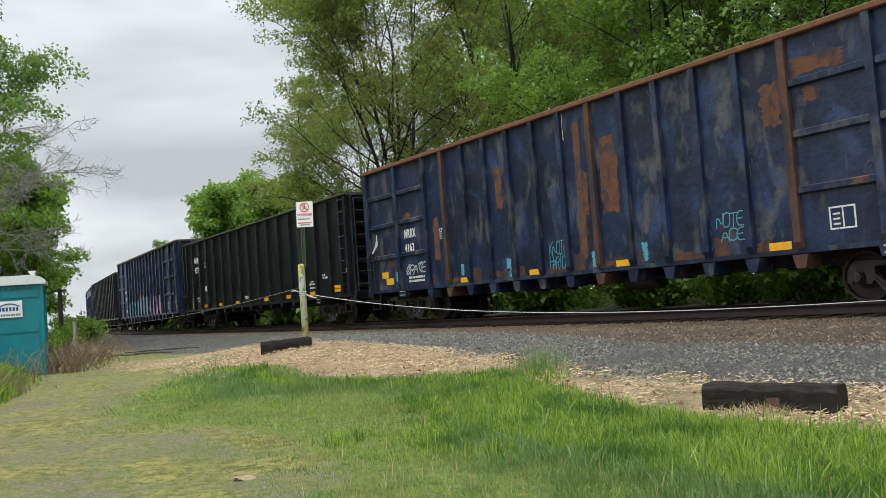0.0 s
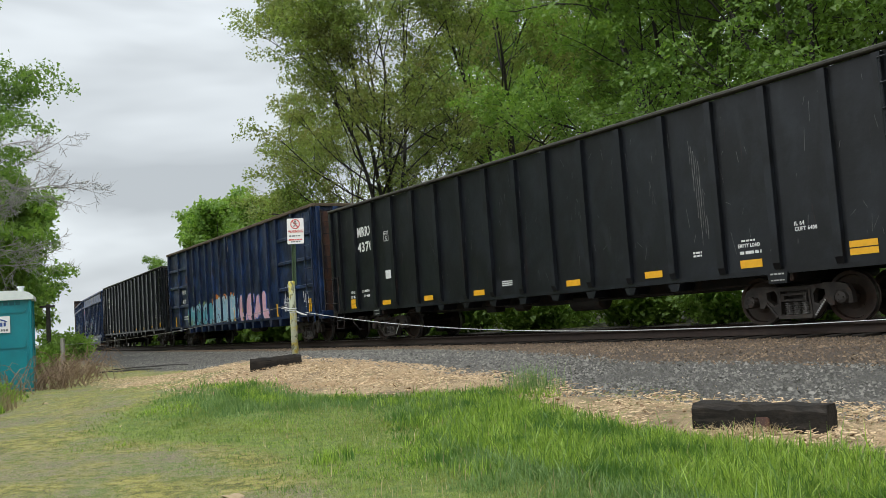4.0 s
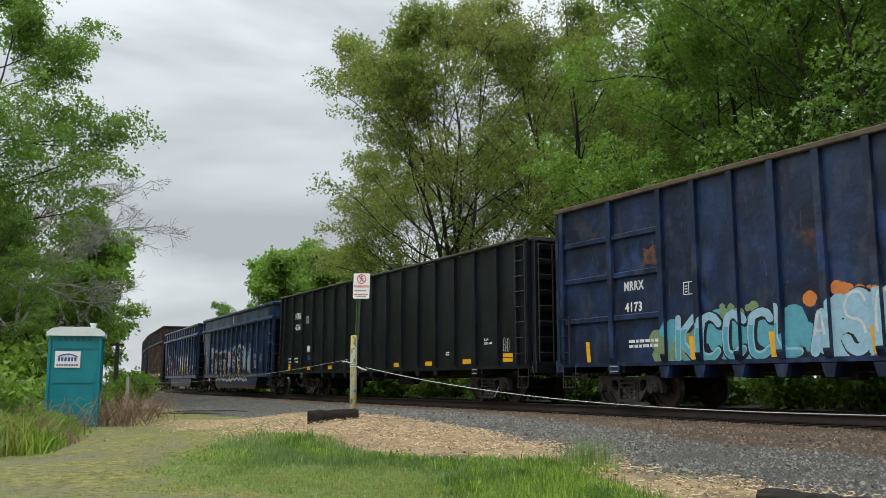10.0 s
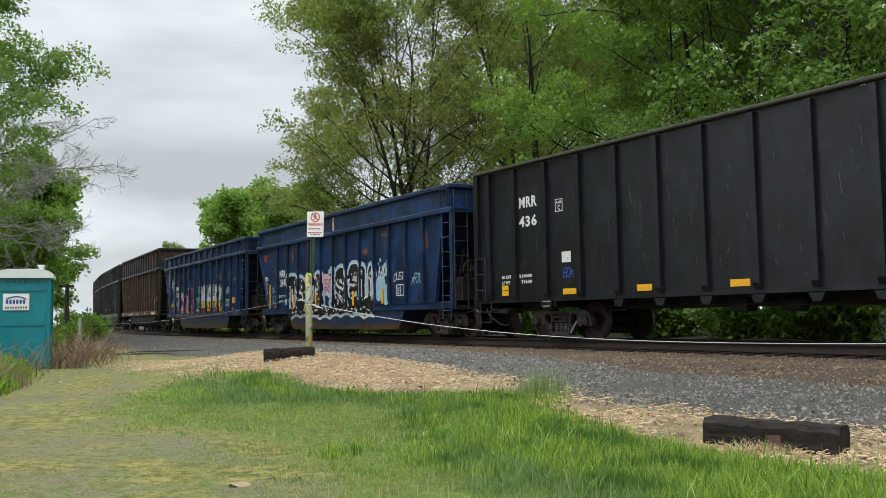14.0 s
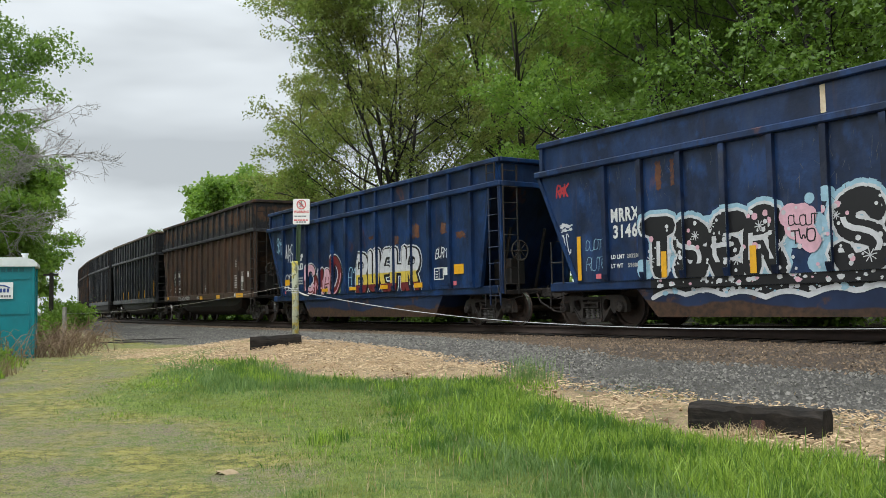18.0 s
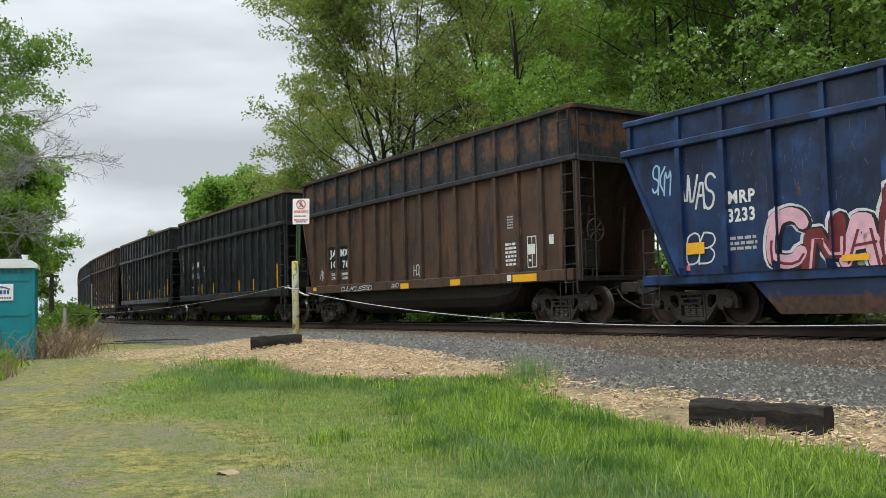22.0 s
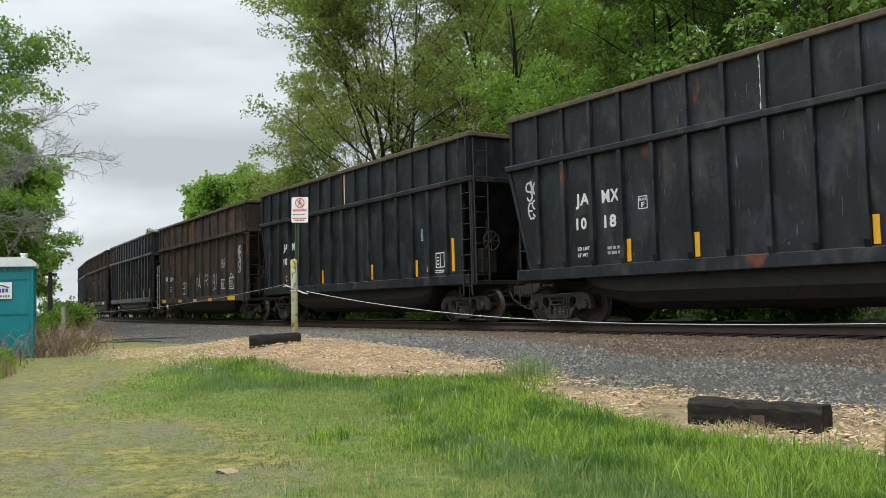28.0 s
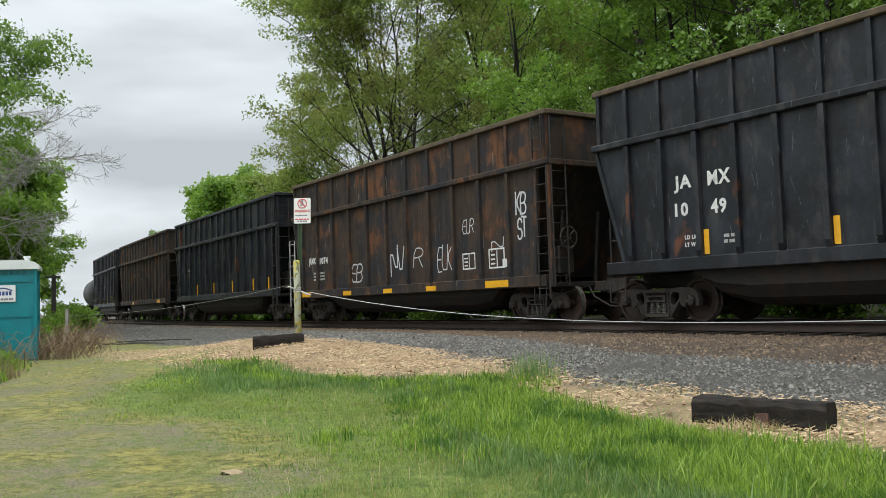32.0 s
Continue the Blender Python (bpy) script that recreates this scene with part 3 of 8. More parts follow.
def chip_zone(x, y, lat, along):
    ge = np.interp(along, EDGE_S, GREY_END)
    gr = np.interp(along, (-3, 0, 5, 10, 14.4, 14.9, 15.5, 16.2, 16.9, 17.4, 18, 19.1, 21, 30), (9.0, 10.3, 10.9, 11.4, 12.1, 11.8, 11.1, 10.7, 10.5, 10.1, 9.9, 10.1, 10.6, 10.6))
    heap = smooth(-0.7, 0.5, along - (11.5 + (lat - 9.9) * 1.4))
    return smooth(ge - 0.35, ge + 0.25, lat) * smooth(gr + 0.4, gr - 0.4, lat) * (0.38 * smooth(-4.0, 1.0, along) * (1 - heap) + heap) * (1 - 0.40 * smooth(16.8, 18.4, along))


def grass_zone(x, y, lat, along):
    gr = np.interp(along, (13.2, 13.8, 14.7, 16.6, 17.3, 17.9, 18.9, 20.5, 22, 30), (14, 11.4, 11.0, 11.1, 10.8, 9.75, 9.95, 10.6, 10.88, 11.0))
    end = np.interp(along, (13.6, 14.4, 15.2, 16.2, 17.4, 18.4, 19, 20.2, 21.1, 24, 40), (11.0, 11.9, 12.7, 13.3, 13.3, 12.9, 12.7, 12.8, 13.2, 20, 60))
    return smooth(gr - 0.25, gr + 0.25, lat) * smooth(end + 0.9, end - 0.7, lat) * smooth(13.2, 14.2, along)


build_ground()


def build_track():
    # two rails with bright heads, each one long bar that follows the curve
    prof = [(-0.076, -0.186), (0.076, -0.186), (0.07, -0.172), (0.012, -0.15), (0.010, -0.045), (0.037, -0.038), (0.037, -0.008),
            (0.028, 0.0), (-0.028, 0.0), (-0.037, -0.008), (-0.037, -0.038), (-0.010, -0.045), (-0.012, -0.15), (-0.07, -0.172)]
    ss = list(np.arange(-320.0, 200.0, 4.0))
    for side in (1, -1):
        verts, faces = [], []
        for s in ss:
            for a, b in prof:
                q = on_track(s, side * (GAUGE / 2 + 0.037) + a)
                verts.append((q[0], q[1], b))
        n = len(prof)
        for i in range(len(ss) - 1):
            for k in range(n):
                faces.append((i * n + k, i * n + (k + 1) % n, (i + 1) * n + (k + 1) % n, (i + 1) * n + k))
        me = raw_mesh("rail", verts, faces)
        me.materials.append(M_RAIL)
        me.materials.append(M_RAILTOP)
        me.polygons.foreach_set("material_index", [1 if (j % n) == 7 else 0 for j in range(len(faces))])
        tagged(new("rail", me), "long rusty steel rail with a bright worn head", "rail", "rails of the track", "structure")
    bm = bmesh.new()
    box(bm, -0.115, 0.115, -1.3, 1.3, -0.36, -0.19, 0.012)
    me = bpy.data.meshes.new("tie")
    bm.to_mesh(me)
    bm.free()
    me.materials.append(M_TIE)
    base = tagged(new("track_ties"), "dark creosoted wooden ties under the rails", "railway ties", kind="structure")
    for k in range(150):
        s = -50 + k * 0.53
        x, y, th = on_track(s)
        ob = new("tie", me)
        ob.parent = base
        ob.matrix_basis = Matrix.Translation((x, y, 0)) @ Matrix.Rotation(th + random.uniform(-0.02, 0.02), 4, "Z")


build_track()

# ---- railway wagons: x forwards, -y the road side, z up from the rail heads ----
WHEEL_R = 0.457
AXLE = 0.93


def plate(bm, outer, holes, y0, y1):
    """A plate of (x, z) outline with openings right through it, from y0 to y1."""
    for y in (y0, y1):
        edges = []
        for loop in (outer, *holes):
            v = [bm.verts.new((a, y, b)) for a, b in loop]
            edges += [bm.edges.new((p, q)) for p, q in zip(v, v[1:] + v[:1])]
        bmesh.ops.triangle_fill(bm, use_beauty=True, edges=edges)
    fs = []
    for loop in (outer, *holes):
        lo, hi = [bm.verts.new((a, y0, b)) for a, b in loop], [bm.verts.new((a, y1, b)) for a, b in loop]
        n = len(loop)
        fs += [bm.faces.new((lo[k], lo[(k + 1) % n], hi[(k + 1) % n], hi[k])) for k in range(n)]
    bmesh.ops.remove_doubles(bm, verts=bm.verts[:], dist=0.0005)
    bmesh.ops.recalc_face_normals(bm, faces=bm.faces[:])


def mirrored(pts):
    return pts + [(-a, b) for a, b in pts[::-1]]


def bogie_meshes():
    out = {}
    c = WHEEL_R
    bm = bmesh.new()
    prism(bm, [(-0.2, 0.42), (0.2, 0.42), (0.24, 0.56), (0.18, 0.68), (-0.18, 0.68), (-0.24, 0.56)], -0.98, 0.98)
    lathe(bm, [(0.2, 0.66), (0.2, 0.74), (0.17, 0.76)], 16, "z")
    out["bolster"] = bm
    bm = bmesh.new()  # the cast side frame: humped top over the axles, a window each side of the spring pocket
    half = [(0.0, c + 0.25), (-0.34, c + 0.25), (-0.62, c + 0.28), (-0.86, c + 0.275), (-1.03, c + 0.22), (-1.10, c + 0.10), (-1.12, c - 0.10),
            (-1.03, c - 0.12), (-1.02, c + 0.05), (-0.96, c + 0.12), (-0.82, c + 0.12), (-0.77, c + 0.03), (-0.76, c - 0.13), (-0.68, c - 0.13), (-0.62, c - 0.06), (-0.37, c - 0.34), (0.0, c - 0.35)]
    win = [(-0.60, c + 0.16), (-0.44, c + 0.19), (-0.37, c + 0.10), (-0.38, c - 0.06), (-0.46, c - 0.09), (-0.60, c + 0.04)]
    pocket = [(-0.28, c + 0.17), (0.28, c + 0.17), (0.30, c - 0.24), (0.26, c - 0.275), (-0.26, c - 0.275), (-0.30, c - 0.24)]
    outer = half + [(-a, b) for a, b in half[-2:0:-1]]
    plate(bm, outer, [win, [(-a, b) for a, b in win[::-1]], pocket], -1.075, -0.945)
    for q in (1, -1):  # raised lips of the casting
        prism(bm, [(q * 0.63, c - 0.02), (q * 0.59, c - 0.02), (q * 0.36, c - 0.30), (q * 0.40, c - 0.32)], -1.105, -1.07)
        prism(bm, [(q * 0.32, c + 0.19), (q * 0.28, c + 0.19), (q * 0.30, c - 0.26), (q * 0.34, c - 0.26)], -1.10, -1.07)
        box(bm, min(q * 0.80, q * 1.0), max(q * 0.80, q * 1.0), -1.09, -0.93, c + 0.07, c + 0.13, 0.012)
    prism(bm, [(-0.36, c - 0.27), (0.36, c - 0.27), (0.33, c - 0.34), (-0.33, c - 0.34)], -1.12, -0.90)
    out["side_frame"] = bm
    bm = bmesh.new()  # one coil of the nest, as a turned bar
    prof = [(0.03, c - 0.27)]
    for k in range(6):
        z = c - 0.265 + k * 0.040
        prof += [(0.048, z), (0.074, z + 0.008), (0.074, z + 0.020), (0.048, z + 0.028)]
    lathe(bm, prof + [(0.03, c - 0.03)], 8, "z", (0, -1.03, 0))
    out["spring"] = bm
    bm = bmesh.new()  # the bolster's end, an open box over the springs
    plate(bm, [(-0.26, c - 0.02), (0.26, c - 0.02), (0.26, c + 0.12), (-0.26, c + 0.12)], [[(-0.20, c + 0.015), (0.20, c + 0.015), (0.20, c + 0.085), (-0.20, c + 0.085)]], -1.13, -0.93)
    out["bolster_end"] = bm
    bm = bmesh.new()
    lathe(bm, [(0.03, -1.17), (0.07, -1.165), (0.105, -1.15), (0.115, -1.08), (0.115, -0.95)], 14, "y", (0, 0, c))
    for k in range(3):
        a = k * math.tau / 3
        lathe(bm, [(0.018, -1.19), (0.018, -1.16)], 6, "y", (0.06 * math.cos(a), 0, c + 0.06 * math.sin(a)))
    out["bearing_cap"] = bm
    bm = bmesh.new()  # brake beam and shoes hung between the wheels
    for q in (-1, 1):
        box(bm, q * 0.40 - 0.035, q * 0.40 + 0.035, -0.86, 0.86, 0.30, 0.37)
        for w in (-1, 1):
            prism(bm, [(q * 0.47, 0.24), (q * 0.43, 0.24), (q * 0.38, 0.5), (q * 0.43, 0.52)], w * 0.75 - 0.045, w * 0.75 + 0.045)
    out["brake_beam"] = bm
    bm = bmesh.new()
    r = WHEEL_R
    for q in (-1, 1):
        lathe(bm, [(0.09, q * 0.66), (0.12, q * 0.67), (r * 0.5, q * 0.715), (r * 0.83, q * 0.735), (r * 0.87, q * 0.79), (r, q * 0.795),
                   (r + 0.004, q * 0.70), (r + 0.026, q * 0.685), (r + 0.02, q * 0.662), (r * 0.85, q * 0.655), (r * 0.8, q * 0.68),
                   (r * 0.4, q * 0.66), (0.12, q * 0.61), (0.09, q * 0.61)], 26, "y")
        for k in range(3):  # chalk-pale casting marks
            a = k * math.tau / 3 + 0.4
            lathe(bm, [(0.03, q * 0.69), (0.03, q * 0.729)], 6, "y", (0.24 * math.cos(a), 0, 0.24 * math.sin(a)))
    lathe(bm, [(0.08, -1.1), (0.085, 1.1)], 14, "y")
    out["wheelset"] = bm
    res = {}
    for k, bm in out.items():
        me = bpy.data.meshes.new(k)
        bm.to_mesh(me)
        bm.free()
        me.materials.append(M_WHEEL if k == "wheelset" else M_SPRING if k == "spring" else M_DARKSTEEL if k == "brake_beam" else M_TRUCK)
        res[k] = me
    me = res["wheelset"]
    me.materials.append(M_TREAD)
    mi = [0] * len(me.polygons)
    for f in me.polygons:
        c = f.center
        if abs(c.y) > 0.70 and math.hypot(c.x, c.z) > WHEEL_R - 0.02 and abs(f.normal.y) < 0.5:
            mi[f.index] = 1
    me.polygons.foreach_set("material_index", mi)
    return res


BOGIE = bogie_meshes()
TURNING = []   # (wheelset, wagon number) to roll
SWIVEL = []    # (truck, wagon number, distance from the wagon's middle)


def add_bogie(car, number, x):
    t = part_of("truck", BOGIE["bolster"], None, car, "cast steel four-wheel truck, brown with grime")
    t.location = (x, 0, 0)
    for q in (0, 1):
        m = Matrix.Rotation(math.pi * q, 4, "Z")
        for k, a in (("side_frame", 0), ("bolster_end", 0), ("spring", -0.17), ("spring", 0.0), ("spring", 0.17)):
            o = part_of(k, BOGIE[k], None, t)
            o.matrix_basis = m @ Matrix.Translation((a, 0, 0))
        for a in (-AXLE, AXLE):
            o = part_of("bearing_cap", BOGIE["bearing_cap"], None, t)
            o.matrix_basis = m @ Matrix.Translation((a, 0, 0))
    part_of("brake_beam", BOGIE["brake_beam"], None, t)
    for a in (-AXLE, AXLE):
        o = part_of("wheelset", BOGIE["wheelset"], None, t, "steel wheels on an axle")
        o.location = (a, 0, WHEEL_R)
        TURNING.append((o, a))
    SWIVEL.append((t, number, x))


def shared(name, material, fill):
    """A mesh that several parts share; fill draws it into a bmesh."""
    bm = bmesh.new()
    fill(bm)
    me = bpy.data.meshes.new(name)
    bm.normal_update()
    bm.to_mesh(me)
    bm.free()
    me.materials.append(material)
    return me


def place(name, me, parent, loc=(0, 0, 0), rz=0.0, label=""):
    o = part_of(name, me, None, parent, label)
    o.matrix_basis = Matrix.Translation(loc) @ Matrix.Rotation(rz, 4, "Z")
    return o


def both_sides(name, me, car, x, label=""):
    place(name, me, car, (x, 0, 0), 0.0, label)
    place(name, me, car, (x, 0, 0), math.pi, label)


def ladder(car, material, x0, x1, z0, z1, y, step=0.4, name="ladder"):
    bm = bmesh.new()
    tube(bm, [(x0, y, z0), (x0, y, z1), (x1, y, z1), (x1, y, z0)], 0.024, 6)
    lad = part(name, bm, material, car, "steel ladder")
    rung = shared("rung", material, lambda b: tube(b, [(x0, y, 0), (x0 + 0.02, y - 0.05, 0), (x1 - 0.02, y - 0.05, 0), (x1, y, 0)], 0.014, 6))
    z = z0 + step * 0.6
    while z < z1:
        place("rung", rung, lad, (0, 0, z))
        z += step
    return lad


def end_ladder(car, material, x, y0, y1, z0, z1, step=0.4):
    s = 1 if x > 0 else -1
    bm = bmesh.new()
    tube(bm, [(x, y0, z0), (x, y0, z1), (x, y1, z1), (x, y1, z0)], 0.024, 6)
    lad = part("ladder", bm, material, car, "steel ladder")
    rung = shared("rung", material, lambda b: tube(b, [(x, y0, 0), (x + s * 0.05, y0 + 0.02, 0), (x + s * 0.05, y1 - 0.02, 0), (x, y1, 0)], 0.014, 6))
    z = z0 + step * 0.6
    while z < z1:
        place("rung", rung, lad, (0, 0, z))
        z += step


def coupler_gear(car, half, body):
    """Draft gear, knuckle and hose at both ends."""
    for s in (1, -1):
        bm = bmesh.new()
        x0, x1 = s * (body - 1.2), s * (half + 0.03)
        box(bm, min(x0, x1), max(x0, x1), -0.11, 0.11, 0.74, 0.98, 0.02)
        prism(bm, [(s * (half - 0.28), -0.2), (s * (half + 0.05), -0.22), (s * (half + 0.12), 0.02), (s * (half - 0.02), 0.2), (s * (half - 0.3), 0.14)], 0.68, 1.02, "z")
        part("coupler", bm, M_TRUCK, car)
        bm = bmesh.new()
        pts = [(s * (body + 0.1), -0.3, 0.85), (s * (body + 0.3), -0.32, 0.6), (s * (half - 0.15), -0.28, 0.36), (s * (half + 0.05), -0.26, 0.34)]
        tube(bm, pts, 0.025, 6)
        part("air_hose", bm, M_DARKSTEEL, car)


def cut_lever(car, x, s, material):
    bm = bmesh.new()
    tube(bm, [(x, -1.5, 1.0), (x + s * 0.12, -1.52, 0.72), (x + s * 0.1, -1.3, 0.66), (x + s * 0.12, -0.2, 0.9)], 0.014, 6)
    part("cut_lever", bm, material, car)


def belly_clutter(car, tc):
    bm = bmesh.new()
    box(bm, -tc, tc, -0.2, 0.2, 0.72, 1.05)
    part("centre_sill", bm, M_DARKSTEEL, car)
    bm = bmesh.new()
    lathe(bm, [(0.05, -0.55), (0.22, -0.5), (0.22, 0.5), (0.05, 0.55)], 14, "x", (1.6, -0.75, 0.72))
    part("air_reservoir", bm, M_DARKSTEEL, car)
    bm = bmesh.new()
    lathe(bm, [(0.05, -0.2), (0.16, -0.18), (0.16, 0.2), (0.06, 0.26)], 12, "x", (-0.9, -0.8, 0.76))
    part("brake_cylinder", bm, M_DARKSTEEL, car)
    bm = bmesh.new()
    box(bm, -2.3, -1.9, -0.95, -0.6, 0.62, 0.9, 0.02)
    part("brake_valve", bm, M_DARKSTEEL, car)
    bm = bmesh.new()
    tube(bm, [(-tc + 1, -0.95, 0.80), (-2, -0.95, 0.78), (0.5, -0.92, 0.70), (tc - 1, -0.95, 0.80)], 0.018, 6)
    part("brake_pipe", bm, M_DARKSTEEL, car)


def brake_wheel(car, x, y, z):
    bm = bmesh.new()
    pts = [(x, y + 0.27 * math.cos(a * math.tau / 16), z + 0.27 * math.sin(a * math.tau / 16)) for a in range(17)]
    tube(bm, pts, 0.022, 6, False)
    for k in range(4):
        a = k * math.pi / 4
        tube(bm, [(x, y - 0.27 * math.cos(a), z - 0.27 * math.sin(a)), (x, y + 0.27 * math.cos(a), z + 0.27 * math.sin(a))], 0.016, 6)
    lathe(bm, [(0.05, -0.1), (0.05, 0.04)], 8, "x", (x, y, z))
    part("brake_wheel", bm, M_TRUCK, car)


def marks(car, rows, y=-1.512):
    """Stencilled writing: (text, x, z, size[, squeeze[, material]])."""
    for row in rows:
        text, x, z, size = row[:4]
        sq = row[4] if len(row) > 4 else 1.0
        m = row[5] if len(row) > 5 else M_WHITE
        me = lettering(text, size, size * 0.028, sq)
        me.materials.append(m)
        o = part_of("lettering", me, None, car, "white stencilled lettering")
        o.location = (x, y, z)


def plates(car, rows, name="reflector", material=None, y=-1.516, label=""):
    """Small flat plates: (x0, x1, z0, z1)."""
    for x0, x1, z0, z1 in rows:
        bm = bmesh.new()
        box(bm, x0, x1, y, y + 0.006, z0, z1)
        part(name, bm, material or M_YELLOW, car, label)


def sill_plates(car, xs, w, z0, z1, y):
    plates(car, [(x, x + w, z0, z1) for x in xs], y=y)


def gondola(number, label, material, rail, half, body, top, blue, rusty=()):
    car = thing("gondola_car", label, "gondola car", "wagons of the train")
    low = 1.03
    # side sheets, one a side, floor, ends
    for s in (-1, 1):
        bm = bmesh.new()
        box(bm, -body, body, min(s * 1.44, s * 1.50), max(s * 1.44, s * 1.50), low, top - 0.1)
        part("side_sheet", bm, material, car)
        bm = bmesh.new()
        box(bm, -body - 0.02, body + 0.02, min(s * 1.42, s * 1.62), max(s * 1.42, s * 1.62), top - (0.12 if blue else 0.08), top, 0.02)
        part("top_rail", bm, rail, car)
        bm = bmesh.new()
        box(bm, -body, body, min(s * 1.42, s * 1.509), max(s * 1.42, s * 1.509), low - 0.08, low + 0.01)
        part("side_sill", bm, material, car)
        bm = bmesh.new()
        box(bm, s * body - 0.04, s * body + 0.04, -1.44, 1.44, low, top - 0.1)
        part("end_sheet", bm, material, car)
        bm = bmesh.new()
        box(bm, s * body - 0.1, s * body + 0.1, -1.55, 1.55, top - 0.12, top + 0.005, 0.02)
        part("end_top_rail", bm, rail, car)
    bm = bmesh.new()
    box(bm, -body, body, -1.44, 1.44, low - 0.05, low + 0.05)
    part("floor", bm, M_DARKSTEEL, car)
    # posts taper in at the foot and end in a bracket under the sill
    def post(b, foot):
        prism(b, [(-1.60, top - 0.12), (-1.50, top - 0.12), (-1.50, foot), (-1.55, foot), (-1.60, foot + 0.12)], -0.075, 0.075, "x")
    if blue:
        inner = [-6.12 + 1.02 * k for k in range(13)]
        outer = [-9.6, -7.78, 7.75, 9.65]
        foot = 0.68
    else:
        inner = [-8.49 + 1.22 * k for k in range(15)]
        outer = [-body + 0.09, -body + 0.62, body - 0.62, body - 0.09]
        foot = 0.78
    p_in = shared("side_post", material, lambda b: (post(b, low), prism(b, [(-0.16, low - 0.1), (0.16, low - 0.1), (0.09, foot), (-0.09, foot)], -1.56, -1.1)))
    p_out = shared("side_post", material, lambda b: post(b, low))
    p_rust = shared("side_post", M_RUSTEND, lambda b: (post(b, low), prism(b, [(-0.16, low - 0.1), (0.16, low - 0.1), (0.09, foot), (-0.09, foot)], -1.56, -1.1)))
    for k, x in enumerate(inner):
        both_sides("side_post", p_rust if k in rusty else p_in if abs(x) < 5.6 or blue else p_out, car, x)
    for x in outer:
        both_sides("side_post", p_out, car, x)
    if blue:  # flat ribs across the end bays
        for x0, x1 in ((-9.6, -7.78), (-7.78, -6.12), (6.12, 7.75), (7.75, 9.65)):
            for z in (4.0, 3.08, 2.08):
                for s in (-1, 1):
                    bm = bmesh.new()
                    box(bm, x0 + 0.075, x1 - 0.075, min(s * 1.5, s * 1.575), max(s * 1.5, s * 1.575), z - 0.08, z + 0.06, 0.02)
                    part("side_rib", bm, material, car)
    # the ends: deep ribs with dark hollows between them, or flat sheets between posts with a rusty bay
    for s in (1, -1):
        if blue:
            for y in (-1.42, -0.72, 0.72, 1.42):
                bm = bmesh.new()
                box(bm, *sorted((s * (body + 0.04), s * (body + 0.16))), y - 0.08, y + 0.08, low, top - 0.12, 0.015)
                part("end_post", bm, material, car)
            bm = bmesh.new()
            box(bm, *sorted((s * (body + 0.04), s * (body + 0.06))), -1.34, -0.80, low + 0.05, top - 0.3)
            part("end_panel", bm, M_RUSTEND, car, "rust-brown flaking end panel")
            for z in (1.5, 2.4, 3.3, 4.2):
                bm = bmesh.new()
                box(bm, *sorted((s * (body + 0.05), s * (body + 0.13))), -0.64, 0.64, z - 0.06, z + 0.06, 0.015)
                part("end_rib", bm, material, car)
        else:
            rib = shared("end_rib", material, lambda b: box(b, 0, 0.16, -1.40, -0.62, -0.085, 0.085, 0.02))
            for k in range(8):
                place("end_rib", rib, car, (s * (body + 0.04), 0 if s > 0 else -2.02, 1.30 + k * 0.42), 0 if s > 0 else math.pi)
            for y in (-1.44, -0.58):
                bm = bmesh.new()
                box(bm, *sorted((s * (body + 0.04), s * (body + 0.20))), y - 0.05, y + 0.05, low, top - 0.12, 0.015)
                part("end_post", bm, material, car)
    if blue:
        ladder(car, material, body - 0.78, body - 0.18, 0.75, top - 0.25, -1.63, 0.42)
    else:  # rungs between the last two posts
        ladder(car, material, body - 0.58, body - 0.12, 1.1, top - 0.2, -1.60, 0.42)
    end_ladder(car, M_DARKSTEEL, body + 0.2, -1.36, -0.9, 1.1, top - 0.2, 0.42)
    end_ladder(car, M_DARKSTEEL, -body - 0.2, -1.36, -0.9, 0.8, top - 0.2, 0.42)
    ladder(car, M_DARKSTEEL, -body + 0.1, -body + 0.5, 1.05, 2.2, -1.62, 0.42)
    for x in (body - 0.36, -body + 0.36):  # stirrup steps under the corners
        bm = bmesh.new()
        tube(bm, [(x - 0.24, -1.5, low), (x - 0.24, -1.54, 0.44), (x + 0.24, -1.54, 0.44), (x + 0.24, -1.5, low)], 0.018, 6)
        tube(bm, [(x - 0.24, -1.52, 0.72), (x + 0.24, -1.52, 0.72)], 0.015, 6)
        part("stirrup_step", bm, M_DARKSTEEL, car)
    bm = bmesh.new()  # the housing of the hand brake, on its wheel
    box(bm, body + 0.10, body + 0.36, -0.32, 0.10, 1.9, 2.5, 0.03)
    part("brake_housing", bm, M_DARKSTEEL, car)
    brake_wheel(car, body + 0.42, -0.1, 2.2)
    for s in (1, -1):
        bm = bmesh.new()
        box(bm, min(s * (body - 0.1), s * (body + 0.22)), max(s * (body - 0.1), s * (body + 0.22)), -1.5, 1.5, 0.82, 1.12, 0.02)
        part("end_sill", bm, material, car)
        cut_lever(car, s * (body + 0.05), s, M_DARKSTEEL)
    coupler_gear(car, half, body)
    tc = 7.78 if blue else 7.32
    belly_clutter(car, tc)
    for x in (-tc, tc):
        add_bogie(car, number, x)
        bm = bmesh.new()
        box(bm, x - 0.25, x + 0.25, -1.45, 1.45, 0.8, 1.12, 0.03)
        part("body_bolster", bm, M_DARKSTEEL, car)
        bm = bmesh.new()
        prism(bm, [(x - 0.22, 1.0), (x + 0.22, 1.0), (x + 0.18, 0.78), (x - 0.18, 0.78)], -1.53, -1.35)
        part("jacking_pad", bm, material, car)
    return car


